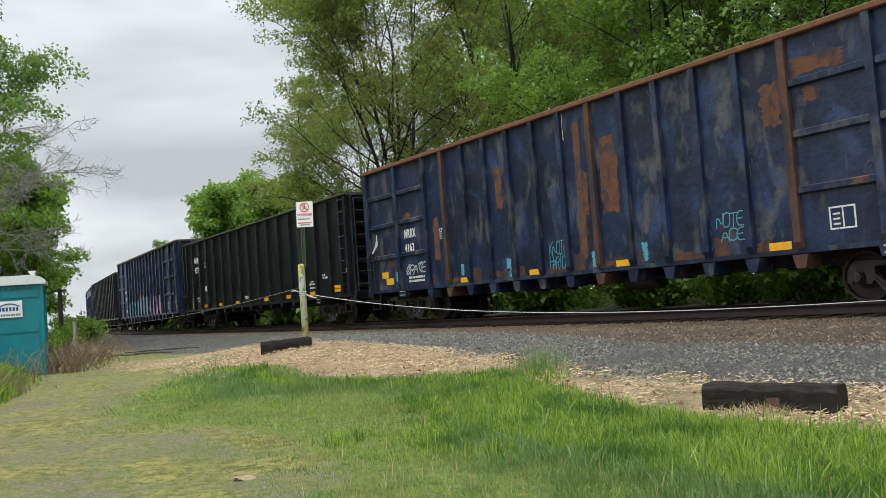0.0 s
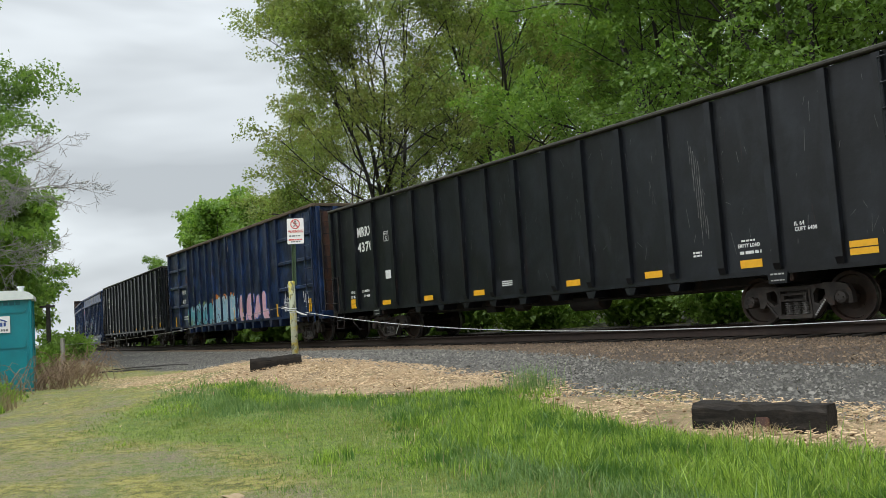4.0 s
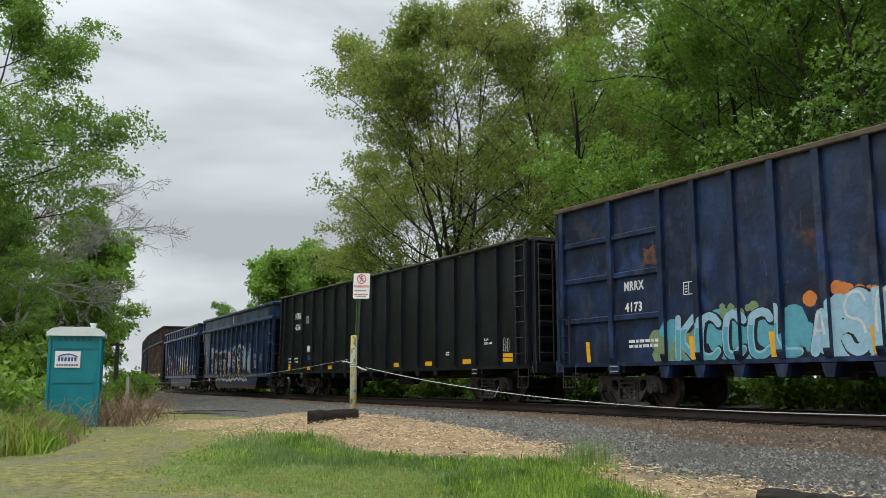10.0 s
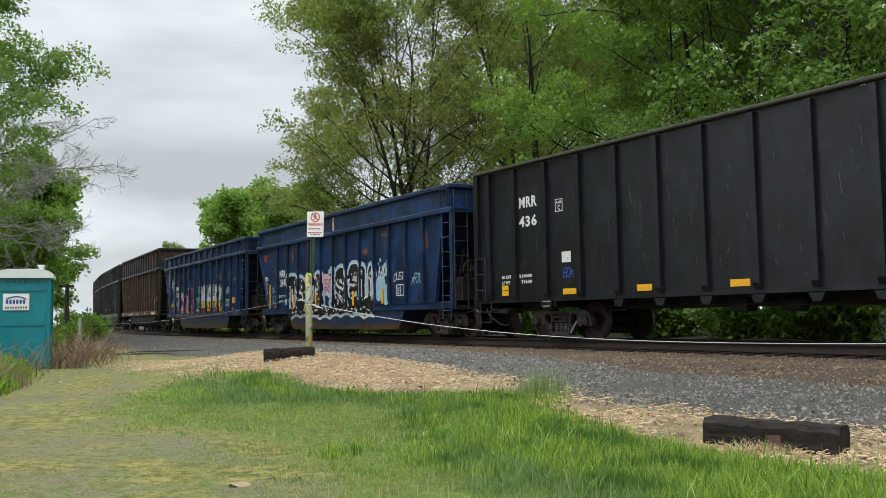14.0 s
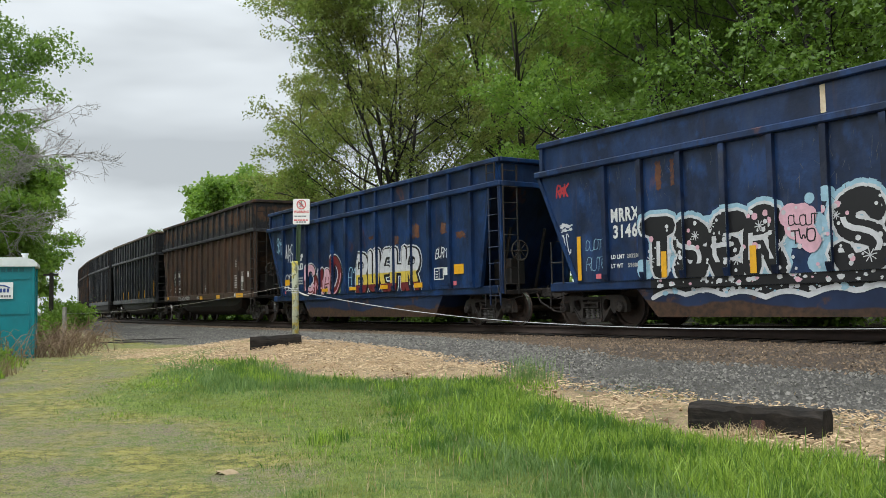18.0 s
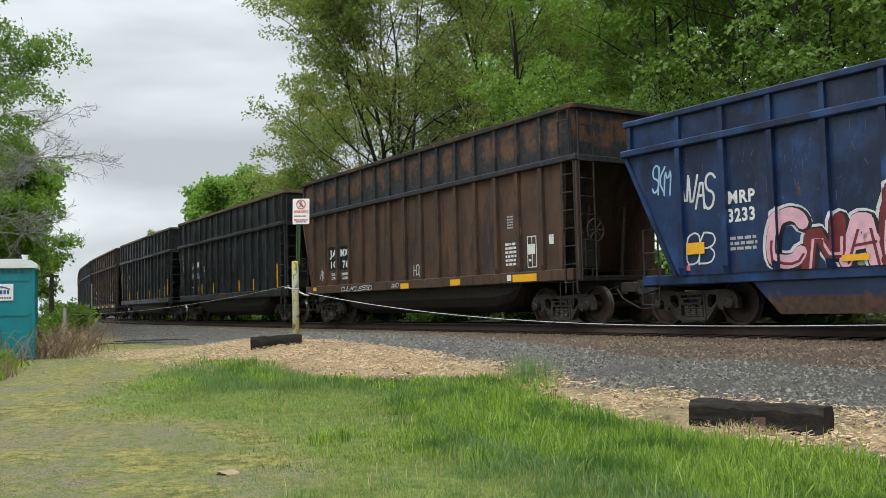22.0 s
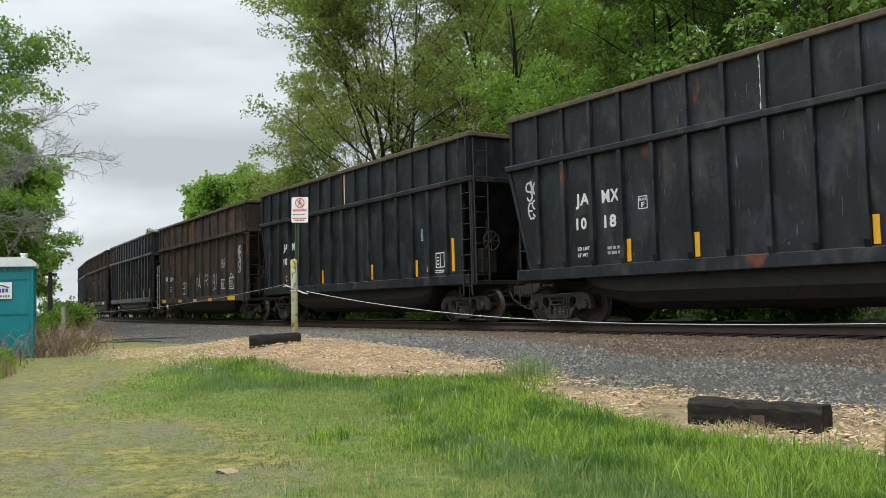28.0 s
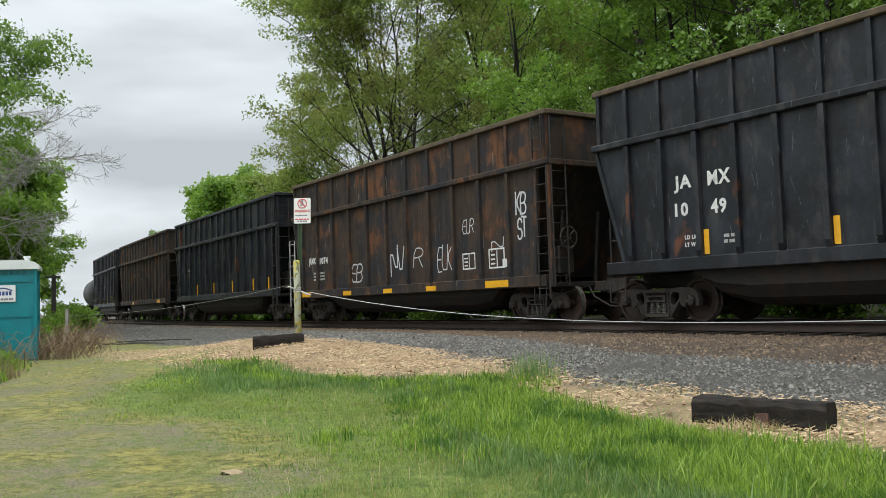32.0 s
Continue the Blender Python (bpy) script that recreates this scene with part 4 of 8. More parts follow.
def high_hopper(number, label, material, upper, rail, half, body, top, mid, sill, pitch, count, tub, foot_x, shift=0.0, stakes=True, right=(7.12, 6.98), posts=None):
    """High-sided wagon with a raised upper board, ends that slope in below it, and a belly between the trucks."""
    car = thing("high_side_car", label, "gondola car", "wagons of the train")
    def edge(z):  # where the sloping end stands at height z
        return foot_x + (body - foot_x) * (z - sill[1]) / (mid - sill[1])
    for s in (-1, 1):
        bm = bmesh.new()
        prism(bm, [(-edge(mid), mid), (right[0], mid), (right[1], sill[1]), (-edge(sill[1]), sill[1])], *sorted((s * 1.44, s * 1.50)))
        part("side_sheet", bm, material, car)
        bm = bmesh.new()
        box(bm, -body + 0.12, body - 0.12, *sorted((s * 1.45, s * 1.50)), mid, top - 0.05)
        part("upper_board", bm, upper, car)
        bm = bmesh.new()
        box(bm, -body + 0.05, body - 0.05, *sorted((s * 1.42, s * 1.60)), top - 0.13, top, 0.02)
        part("top_rail", bm, rail, car)
        bm = bmesh.new()
        box(bm, -body - 0.03, body + 0.03, *sorted((s * 1.44, s * 1.63)), mid - 0.09, mid + 0.06, 0.025)
        part("waist_rail", bm, upper, car)
        bm = bmesh.new()
        box(bm, -half + 1.0, half - 1.0, *sorted((s * 1.38, s * (1.56 if tub == "round" else 1.475))), sill[0], sill[1] + 0.03, 0.02)
        part("side_sill", bm, material, car)
        bm = bmesh.new()  # the sloping end sheet
        hi, lo = (right[0] - 0.02, right[1] - 1.2) if s > 0 else (edge(mid) - 0.02, edge(sill[1]) - 1.0)
        prism(bm, [(s * hi, mid), (s * (hi - 0.08), mid), (s * (lo - 0.1), sill[1]), (s * lo, sill[1])], -1.44, 1.44)
        part("slope_sheet", bm, material, car)
        bm = bmesh.new()
        box(bm, *sorted((s * (body - 0.17), s * (body - 0.12))), -1.45, 1.45, mid, top - 0.05)
        part("upper_end_board", bm, upper, car)
        bm = bmesh.new()
        box(bm, *sorted((s * (body - 0.2), s * (body - 0.02))), -1.5, 1.5, top - 0.12, top + 0.004, 0.02)
        part("end_top_rail", bm, rail, car)
        bm = bmesh.new()
        box(bm, *sorted((s * (body - 0.1), s * (body + 0.05))), -1.55, 1.55, mid - 0.1, mid + 0.05, 0.02)
        part("end_waist_rail", bm, upper, car)
        bm = bmesh.new()
        box(bm, *sorted((s * (foot_x - 0.6), s * (half - 0.85))), -1.4, 1.4, sill[0] - 0.02, sill[0] + 0.1, 0.01)
        part("end_platform", bm, M_DARKSTEEL, car)
    bm = bmesh.new()
    box(bm, -foot_x + 1, foot_x - 1, -1.44, 1.44, sill[1], sill[1] + 0.06)
    part("floor", bm, M_DARKSTEEL, car)
    post = shared("side_post", posts or material, lambda b: prism(b, [(-1.60, mid - 0.1), (-1.50, mid - 0.1), (-1.50, sill[1]), (-1.55, sill[1]), (-1.60, sill[1] + 0.15)], -0.06, 0.06, "x"))
    stake = shared("board_stake", upper, lambda b: prism(b, [(-1.57, top - 0.13), (-1.50, top - 0.13), (-1.50, mid + 0.06), (-1.58, mid + 0.06)], -0.05, 0.05, "x"))
    n = count // 2
    for k in range(-n, n + 1):
        x = k * pitch + shift
        if abs(x) < foot_x - 0.1:
            both_sides("side_post", post, car, x)
        if stakes:
            both_sides("board_stake", stake, car, x)
    for q in (-1, 1):
        both_sides("board_stake", stake, car, q * (body - 0.2))
        # gusset along the slanting edge of the side
        for s in (-1, 1):
            bm = bmesh.new()
            hi, lo = right if q > 0 else (edge(mid), edge(sill[1]))
            prism(bm, [(q * hi, mid - 0.09), (q * (hi - 0.1), mid - 0.09), (q * (lo - 0.1), sill[1]), (q * lo, sill[1])], *sorted((s * 1.5, s * 1.55)))
            part("end_gusset", bm, material, car)
    # corner post with ladders where the end slopes away
    x = body - 0.06
    bm = bmesh.new()
    box(bm, x - 0.06, x + 0.06, -1.58, -1.44, sill[0], mid - 0.09, 0.01)
    part("corner_post", bm, material, car)
    ladder(car, M_DARKSTEEL if material != M_BLUE_NEW else M_BLUE, right[0] + 0.0, body - 0.08, sill[0] - 0.3, mid - 0.05, -1.58, 0.42)
    end_ladder(car, M_DARKSTEEL, body + 0.02, -1.5, -1.05, sill[0], top - 0.2, 0.42)
    ladder(car, M_DARKSTEEL, body - 0.55, body - 0.2, mid + 0.1, top - 0.15, -1.6, 0.3)
    bm = bmesh.new()  # grab irons on the left corner
    tube(bm, [(-half + 1.1, -1.5, sill[1]), (-half + 1.1, -1.5, sill[1] + 1.0), (-half + 1.5, -1.5, sill[1] + 1.0), (-half + 1.5, -1.5, sill[1])], 0.02, 6)
    tube(bm, [(-half + 1.1, -1.5, sill[1] + 0.5), (-half + 1.5, -1.5, sill[1] + 0.5)], 0.02, 6)
    part("hand_rail", bm, M_DARKSTEEL, car)
    brake_wheel(car, body - 0.35, -0.7, sill[1] + 0.95)
    bm = bmesh.new()
    box(bm, body - 1.2, body - 0.45, -0.95, -0.45, sill[1] + 0.05, sill[1] + 0.75, 0.03)
    tube(bm, [(body - 0.5, -0.7, sill[1] + 0.95), (body - 0.5, -0.7, sill[0])], 0.03, 6)
    part("brake_gear", bm, M_DARKSTEEL, car)
    for s in (1, -1):
        bm = bmesh.new()
        prism(bm, [(s * (foot_x - 1.2), sill[0]), (s * (half - 0.9), sill[0]), (s * (half - 0.9), 0.78), (s * (foot_x - 0.9), 0.78)], -0.3, 0.3)
        part("draft_sill", bm, M_DARKSTEEL, car)
        bm = bmesh.new()
        tube(bm, [(s * (half - 1.05), -1.5, sill[0]), (s * (half - 1.05), -1.52, 0.45), (s * (half - 1.5), -1.52, 0.45), (s * (half - 1.5), -1.5, sill[0])], 0.016, 6)
        part("step", bm, M_DARKSTEEL, car)
        cut_lever(car, s * (half - 0.95), s, M_DARKSTEEL)
        for q in (-1, 1):
            bm = bmesh.new()
            tube(bm, [(s * (foot_x - 0.1), q * 0.6, sill[0] + 0.1), (s * (edge(mid * 0.6 + sill[1] * 0.4) - 0.35), q * 0.6, mid * 0.6 + sill[1] * 0.4)], 0.05, 6)
            part("end_brace", bm, M_DARKSTEEL, car)
    # belly
    tx = 5.15 if tub == "round" else 4.8
    bm = bmesh.new()
    if tub == "round":
        prof = [(1.30, sill[0]), (1.30, 0.72), (1.15, 0.48), (0.85, 0.33), (0.3, 0.30), (-0.3, 0.30), (-0.85, 0.33), (-1.15, 0.48), (-1.30, 0.72), (-1.30, sill[0])]
        secs = [(-tx, 0.12), (-tx + 0.55, 0.75), (-tx + 1.3, 1.0), (tx - 1.3, 1.0), (tx - 0.55, 0.75), (tx, 0.12)]
    else:
        prof = [(1.42, sill[0]), (1.42, 0.72), (1.40, 0.24), (-1.40, 0.24), (-1.42, 0.72), (-1.42, sill[0])]
        secs = [(-tx, 0.02), (-tx + 0.55, 1.0), (tx - 0.45, 1.0), (tx, 0.02)]
    rings = [[bm.verts.new((xx, a, sill[0] + (b - sill[0]) * k)) for a, b in prof] for xx, k in secs]
    for u, w in zip(rings, rings[1:]):
        for i in range(len(prof) - 1):
            bm.faces.new((u[i], u[i + 1], w[i + 1], w[i]))
    bm.faces.new(rings[0]), bm.faces.new(rings[-1][::-1])
    bmesh.ops.recalc_face_normals(bm, faces=bm.faces[:])
    part("belly_tub", bm, M_TUB if tub != "round" else M_DARKSTEEL, car, "blue tub with a rusty brown foot" if tub != "round" else "dark grimy tub below the sill")
    coupler_gear(car, half, half - 0.95)
    for xx in (-(half - 2.0), half - 2.0):
        add_bogie(car, number, xx)
    return car


def tank_car(number, half):
    car = thing("tank_car", "black tank car with a rounded end", "tank car", "wagons of the train")
    L = half - 0.9
    bm = bmesh.new()
    lathe(bm, [(0.05, -L), (0.7, -L + 0.06), (1.2, -L + 0.25), (1.5, -L + 0.6), (1.5, L - 0.6), (1.2, L - 0.25), (0.7, L - 0.06), (0.05, L)], 28, "x", (0, 0, 2.65))
    part("tank", bm, M_LIQUID, car, smooth=True)
    bm = bmesh.new()
    lathe(bm, [(0.45, 4.1), (0.45, 4.45), (0.3, 4.5)], 16, "z")
    part("dome", bm, M_LIQUID, car)
    for s in (1, -1):
        bm = bmesh.new()
        prism(bm, [(-1.2, 0.95), (1.2, 0.95), (1.0, 1.6), (-1.0, 1.6)], *sorted((s * (L - 2.0), s * (L - 1.6))), "x")
        box(bm, *sorted((s * (L - 2.5), s * (half - 0.85))), -1.3, 1.3, 0.85, 1.05)
        part("saddle", bm, M_DARKSTEEL, car)
        add_bogie(car, number, s * (half - 2.2))
    end_ladder(car, M_DARKSTEEL, half - 0.9, -1.3, -0.9, 1.0, 2.4)
    coupler_gear(car, half, half - 0.9)
    return car


# middle of each wagon along the train, half its length over the couplers
COUPLINGS = (102.96, 81.785, 60.61, 39.435, 18.26, 1.177, -15.851, -32.527, -49.203, -65.879, -82.555, -99.23, -115.91, -132.58, -149.26)
MIDDLE = [(a + b) / 2 for a, b in zip(COUPLINGS, COUPLINGS[1:])]
HALF = [(a - b) / 2 for a, b in zip(COUPLINGS, COUPLINGS[1:])]
SILL_J, SILL_B = (1.05, 1.3), (0.84, 1.03)


def jam(n, label, mat, upper, rail, top=5.2, mid=3.92, sill=SILL_J, pitch=0.92, count=15, shift=-0.14):
    return high_hopper(n, label, mat, upper, rail, HALF[n], 7.6, top, mid, sill, pitch, count, "round", 6.85, shift)


WAGONS = [
    gondola(0, "long faded blue gondola with rust patches and a rusty top rail", M_BLUE_OLD, M_RUSTRAIL, HALF[0], 9.8, 4.95, True, (1, 7, 12)),
    gondola(1, "long black gondola with white stencils and amber reflectors", M_BLACK, M_GREYRAIL, HALF[1], 10.2, 4.52, False),
    gondola(2, "long dark blue gondola with pink and teal graffiti", M_BLUE, M_DIRTRAIL, HALF[2], 9.8, 5.0, True),
    gondola(3, "long black gondola, plain, with amber reflectors", M_BLACK, M_GREYRAIL, HALF[3], 10.2, 4.52, False),
    high_hopper(4, "blue high-sided wagon with sloping ends and black and white graffiti", M_BLUE_NEW, M_BLUE_NEW, M_BLUE_NEW, HALF[4], 7.85, 4.45, 3.7, SILL_B, 1.07, 13, "flat", 6.6, -0.22, False, (7.34, 6.85), M_BLUE),
    high_hopper(5, "blue high-sided wagon with sloping ends and yellow and pink graffiti", M_BLUE_NEW, M_BLUE_NEW, M_BLUE_NEW, HALF[5], 7.85, 4.40, 3.72, SILL_B, 1.067, 13, "flat", 6.6, 0.07, True, (7.34, 6.85)),
    jam(6, "rust-brown high-sided wagon with sloping ends", M_BROWN, M_BROWNTOP, M_BROWN2),
    jam(7, "black high-sided wagon with pale scrapes and yellow bars", M_BLACK_OLD, M_BLACK_OLD, M_DIRTRAIL, shift=0.0),
    jam(8, "black high-sided wagon with yellow bars", M_BLACK_OLD, M_BLACK_OLD, M_DIRTRAIL),
    jam(9, "dull brown high-sided wagon with white scribbled tags", M_BROWN2, M_BROWN2, M_DIRTRAIL, sill=(0.88, 1.14), pitch=1.265, count=11, shift=-0.385),
    jam(10, "black high-sided wagon far back in the train", M_BLACK_OLD, M_BLACK_OLD, M_BLACK_OLD),
    jam(11, "rusty high-sided wagon far back in the train", M_BROWN2, M_BROWN2, M_BROWN2),
    jam(12, "black high-sided wagon before the tank car", M_BLACK_OLD, M_BLACK_OLD, M_BLACK_OLD),
    tank_car(13, HALF[13]),
]

# ---- paint on the wagons ----
# letter strokes on a grid 4 wide and 6 high
STROKES = dict(A="00 26 40;12 32", B="00 06 36 45 44 33 03;33 42 41 30 00", C="45 36 16 05 01 10 30 41", D="00 06 26 44 42 20 00",
               E="46 06 00 40;03 33", H="00 06;40 46;03 43", K="00 06;46 03 40", L="06 00 40", M="00 06 23 46 40", N="00 06 40 46",
               O="10 01 05 16 36 45 41 30 10", P="00 06 36 45 44 33 03", R="00 06 36 45 44 33 03;23 40", S="45 36 16 05 04 13 33 42 41 30 10 01",
               T="20 26;06 46", U="06 01 10 30 41 46", V="06 20 46", Z="05 36 46 03 40", J="46 41 30 10 02", W="06 10 24 30 46",
               Q="02 15 36 33 12 01 20 42;26 46", Y="06 23 46;23 20")


def ribbon(bm, pts, w, y):
    """A flat stroke of paint with round ends and joints, facing -y."""
    for i, ((x0, z0), (x1, z1)) in enumerate(zip(pts, pts[1:])):
        d = math.hypot(x1 - x0, z1 - z0) or 1e-6
        nx, nz = -(z1 - z0) / d * w / 2, (x1 - x0) / d * w / 2
        yy = y - 0.00015 * i
        bm.faces.new([bm.verts.new(q) for q in ((x0 - nx, yy, z0 - nz), (x1 - nx, yy, z1 - nz), (x1 + nx, yy, z1 + nz), (x0 + nx, yy, z0 + nz))])
    for i, (x, z) in enumerate(pts):
        yy = y - 0.00015 * i - 0.00007
        bm.faces.new([bm.verts.new((x + w / 2 * math.cos(k * math.tau / 8), yy, z + w / 2 * math.sin(k * math.tau / 8))) for k in range(8)])


def word_strokes(word, rect, rnd, wobble, lean=0.0, fill=0.8):
    x0, x1, z0, z1 = rect
    step = (x1 - x0) / len(word)
    out = []
    for i, ch in enumerate(word):
        up = rnd.uniform(-wobble, wobble) * (z1 - z0)
        out.append([])
        for line in STROKES[ch].split(";"):
            pts = []
            for q in line.split():
                a, b = int(q[0]) / 4, int(q[1]) / 6
                z = z0 + b * (z1 - z0) + up + rnd.uniform(-wobble, wobble) * (z1 - z0) * 0.3
                pts.append((x0 + step * i + a * step * fill + lean * (z - z0) + rnd.uniform(-wobble, wobble) * step * 0.4, z))
            out[-1].append(pts)
    return out


def soften(pts):
    """Rounds a stroke's corners."""
    out = [pts[0]]
    for a, b, c in zip(pts, pts[1:], pts[2:]):
        out += [(b[0] * 0.7 + a[0] * 0.3, b[1] * 0.7 + a[1] * 0.3), (b[0] * 0.7 + c[0] * 0.3, b[1] * 0.7 + c[1] * 0.3)]
    return out + [pts[-1]]


def tag(car, word, rect, colour, w=0.035, lean=0.12, seed=1, y=-1.504, wobble=0.1):
    rnd = random.Random(seed)
    bm = bmesh.new()
    for i, pts in enumerate(q for ch in word_strokes(word, rect, rnd, wobble, lean, 1.0) for q in ch):
        ribbon(bm, soften(pts), w, y - 0.0004 * (i % 5))
    part("graffiti_tag", bm, SPRAY[colour], car, colour + " spray-painted tag")


def on_posts(car, name, bm, material, posts, y_post, half_w, z_min):
    """The same paint where it runs over the posts."""
    for x in posts:
        b = bm.copy()
        for co, no in (((x - half_w, 0, 0), (-1, 0, 0)), ((x + half_w, 0, 0), (1, 0, 0)), ((0, 0, z_min), (0, 0, -1))):
            bmesh.ops.bisect_plane(b, geom=b.verts[:] + b.edges[:] + b.faces[:], plane_co=co, plane_no=no, clear_outer=True)
        if b.faces:
            bmesh.ops.translate(b, verts=b.verts, vec=(0, y_post + 1.5, 0))
            tagged(part(name, b, material, car), kind="stuff")
        else:
            b.free()


def paint_layer(car, bm, colour, posts=(), half_w=0.07, z_min=1.2, label=""):
    on_posts(car, "graffiti_paint", bm, SPRAY[colour], posts, -1.6, half_w, z_min)
    tagged(part("graffiti_paint", bm, SPRAY[colour], car, label or colour + " graffiti paint"), kind="stuff")


def piece(car, word, rect, layers, posts=(), seed=2, wobble=0.06, lean=0.05, fill=0.72, half_w=0.07, z_min=1.2):
    """Fat letters laid in coats: (colour, stroke width, shift x, shift z, part of the height from, to)."""
    rnd = random.Random(seed)
    glyphs = [[soften(q) for q in ch] for ch in word_strokes(word, rect, rnd, wobble, lean, fill)]
    z0, z1 = rect[2], rect[3]
    for n, (colour, w, dx, dz, lo, hi) in enumerate(layers):
        for g, lines in enumerate(glyphs):
            bm = bmesh.new()
            for i, pts in enumerate(lines):
                ribbon(bm, [(a + dx, b + dz) for a, b in pts], w, -1.503 - 0.0035 * n - 0.0003 * i - 0.0012 * (g % 2))
            for co, no in (((0, 0, z0 + (z1 - z0) * lo), (0, 0, -1)), ((0, 0, z0 + (z1 - z0) * hi), (0, 0, 1)), ((0, 0, 1.035), (0, 0, -1))):
                bmesh.ops.bisect_plane(bm, geom=bm.verts[:] + bm.edges[:] + bm.faces[:], plane_co=co, plane_no=no, clear_outer=True)
            if bm.faces:
                paint_layer(car, bm, colour, posts, half_w, z_min)
            else:
                bm.free()


def cloud(car, rect, colour, n, seed, r=(0.1, 0.3), posts=(), half_w=0.07, y=-1.502, name="graffiti_mist"):
    """Sprayed blots inside a rectangle."""
    rnd = random.Random(seed)
    bm = bmesh.new()
    for k in range(n):
        x, z, q = rnd.uniform(rect[0], rect[1]), rnd.uniform(rect[2], rect[3]), rnd.uniform(*r)
        bm.faces.new([bm.verts.new((x + q * math.cos(a * math.tau / 14) * rnd.uniform(0.85, 1.1), y - 0.00004 * k, max(1.035, z + q * math.sin(a * math.tau / 14)))) for a in range(14)])
    on_posts(car, name, bm, SPRAY[colour], posts, -1.6, half_w, 1.2)
    tagged(part(name, bm, SPRAY[colour], car, colour + " sprayed blots"), kind="stuff")


def data_box(car, rect, y=-1.506):
    """A white-framed panel with unreadable lines."""
    x0, x1, z0, z1 = rect
    w, h = x1 - x0, z1 - z0
    bm = bmesh.new()
    e = 0.06 * w
    for a, b, c, d in ((x0, x1, z0, z0 + e), (x0, x1, z1 - e, z1), (x0, x0 + e, z0 + e, z1 - e), (x1 - e, x1, z0 + e, z1 - e), (x0 + w * 0.5, x0 + w * 0.55, z0 + e, z1 - e)):
        box(bm, a, b, y, y + 0.004, c, d)
    for k in range(3):
        box(bm, x0 + w * 0.14, x0 + w * 0.4, y, y + 0.004, z0 + h * (0.2 + 0.22 * k), z0 + h * (0.28 + 0.22 * k))
    part("data_panel", bm, M_WHITE, car, "white-framed data panel")


def plate_box(car, rect, letter):
    """A thin white frame round the word and its letter."""
    x0, x1, z0, z1 = rect
    bm = bmesh.new()
    e = 0.018
    for a, b, c, d in ((x0, x1, z0, z0 + e), (x0, x1, z1 - e, z1), (x0, x0 + e, z0 + e, z1 - e), (x1 - e, x1, z0 + e, z1 - e)):
        box(bm, a, b, -1.506, -1.502, c, d)
    part("plate_mark", bm, M_WHITE, car, "thin white frame round a letter")
    w, h = x1 - x0, z1 - z0
    letters(car, "PLATE", (x0 + 0.14 * w, x1 - 0.14 * w, z0 + 0.64 * h, z0 + 0.82 * h))
    letters(car, letter, (x0 + 0.34 * w, x1 - 0.34 * w, z0 + 0.14 * h, z0 + 0.52 * h))


def badge(car, x, z, r):
    """A round white badge with a dark centre, and a line of print under it."""
    bm = bmesh.new()
    lathe(bm, [(r, -1.506), (r, -1.502)], 18, "y", (x, 0, z))
    o = part("badge", bm, M_WHITE, car, "round white badge")
    bm = bmesh.new()
    lathe(bm, [(r * 0.72, -1.509), (r * 0.72, -1.506)], 16, "y", (x, 0, z))
    part("badge_ring", bm, M_BLACK, o)
    bm = bmesh.new()
    prism(bm, [(x - r * 0.5, z - r * 0.4), (x + r * 0.5, z - r * 0.4), (x + r * 0.28, z + r * 0.4), (x - r * 0.28, z + r * 0.4)], -1.512, -1.509)
    part("badge_centre", bm, M_WHITE, o)
    bars(car, (x - r, x + r, z - r * 1.75, z - r * 1.35), 1, 5)


def bars(car, rect, rows, seed, m=None, y=-1.506):
    """Small print too fine to read, as short bars."""
    rnd = random.Random(seed)
    x0, x1, z0, z1 = rect
    h = (z1 - z0) / rows
    bm = bmesh.new()
    for k in range(rows):
        x = x0
        while x < x1 - 0.01:
            d = min(rnd.uniform(0.4, 1.6) * h + 0.02, x1 - x)
            box(bm, x, x + d, y, y + 0.004, z0 + h * k + 0.1 * h, z0 + h * k + 0.68 * h)
            x += d + 0.35 * h
    part("small_print", bm, m or M_WHITE, car)


def letters(car, text, rect, m=None, bold=0.032):
    """Stencilled writing that fills the rectangle."""
    x0, x1, z0, z1 = rect
    h = (z1 - z0) / 0.72
    me = lettering(text, h, h * bold)
    xs = [v.co.x for v in me.vertices]
    k = (x1 - x0) / (max(xs) - min(xs))
    me.transform(Matrix.Translation((x0, -1.507, z0)) @ Matrix.Diagonal((k, 1, 1, 1)) @ Matrix.Translation((-min(xs), 0, 0)))
    me.materials.append(m or M_WHITE)
    part_of("lettering", me, None, car, "white stencilled lettering")


def patch(car, rect, material, seed, name="rust_patch", y=-1.5035, label="flaking rust patch"):
    """A patch of other colour with a ragged outline, flat on the sheet."""
    rnd = random.Random(seed)
    x0, x1, z0, z1 = rect
    bm = bmesh.new()
    pts = []
    for side, n in ((0, 5), (1, 14), (2, 5), (3, 14)):
        for k in range(n):
            f = k / n
            j = rnd.uniform(-0.06, 0.06) * min(1.0, (x1 - x0) * 2.5)
            pts.append(((x0 + (x1 - x0) * f, z0 + j), (x1 + j, z0 + (z1 - z0) * f), (x1 - (x1 - x0) * f, z1 + j), (x0 + j, z1 - (z1 - z0) * f))[side])
    bm.faces.new([bm.verts.new((a, y, b)) for a, b in pts])
    part(name, bm, material, car, label)


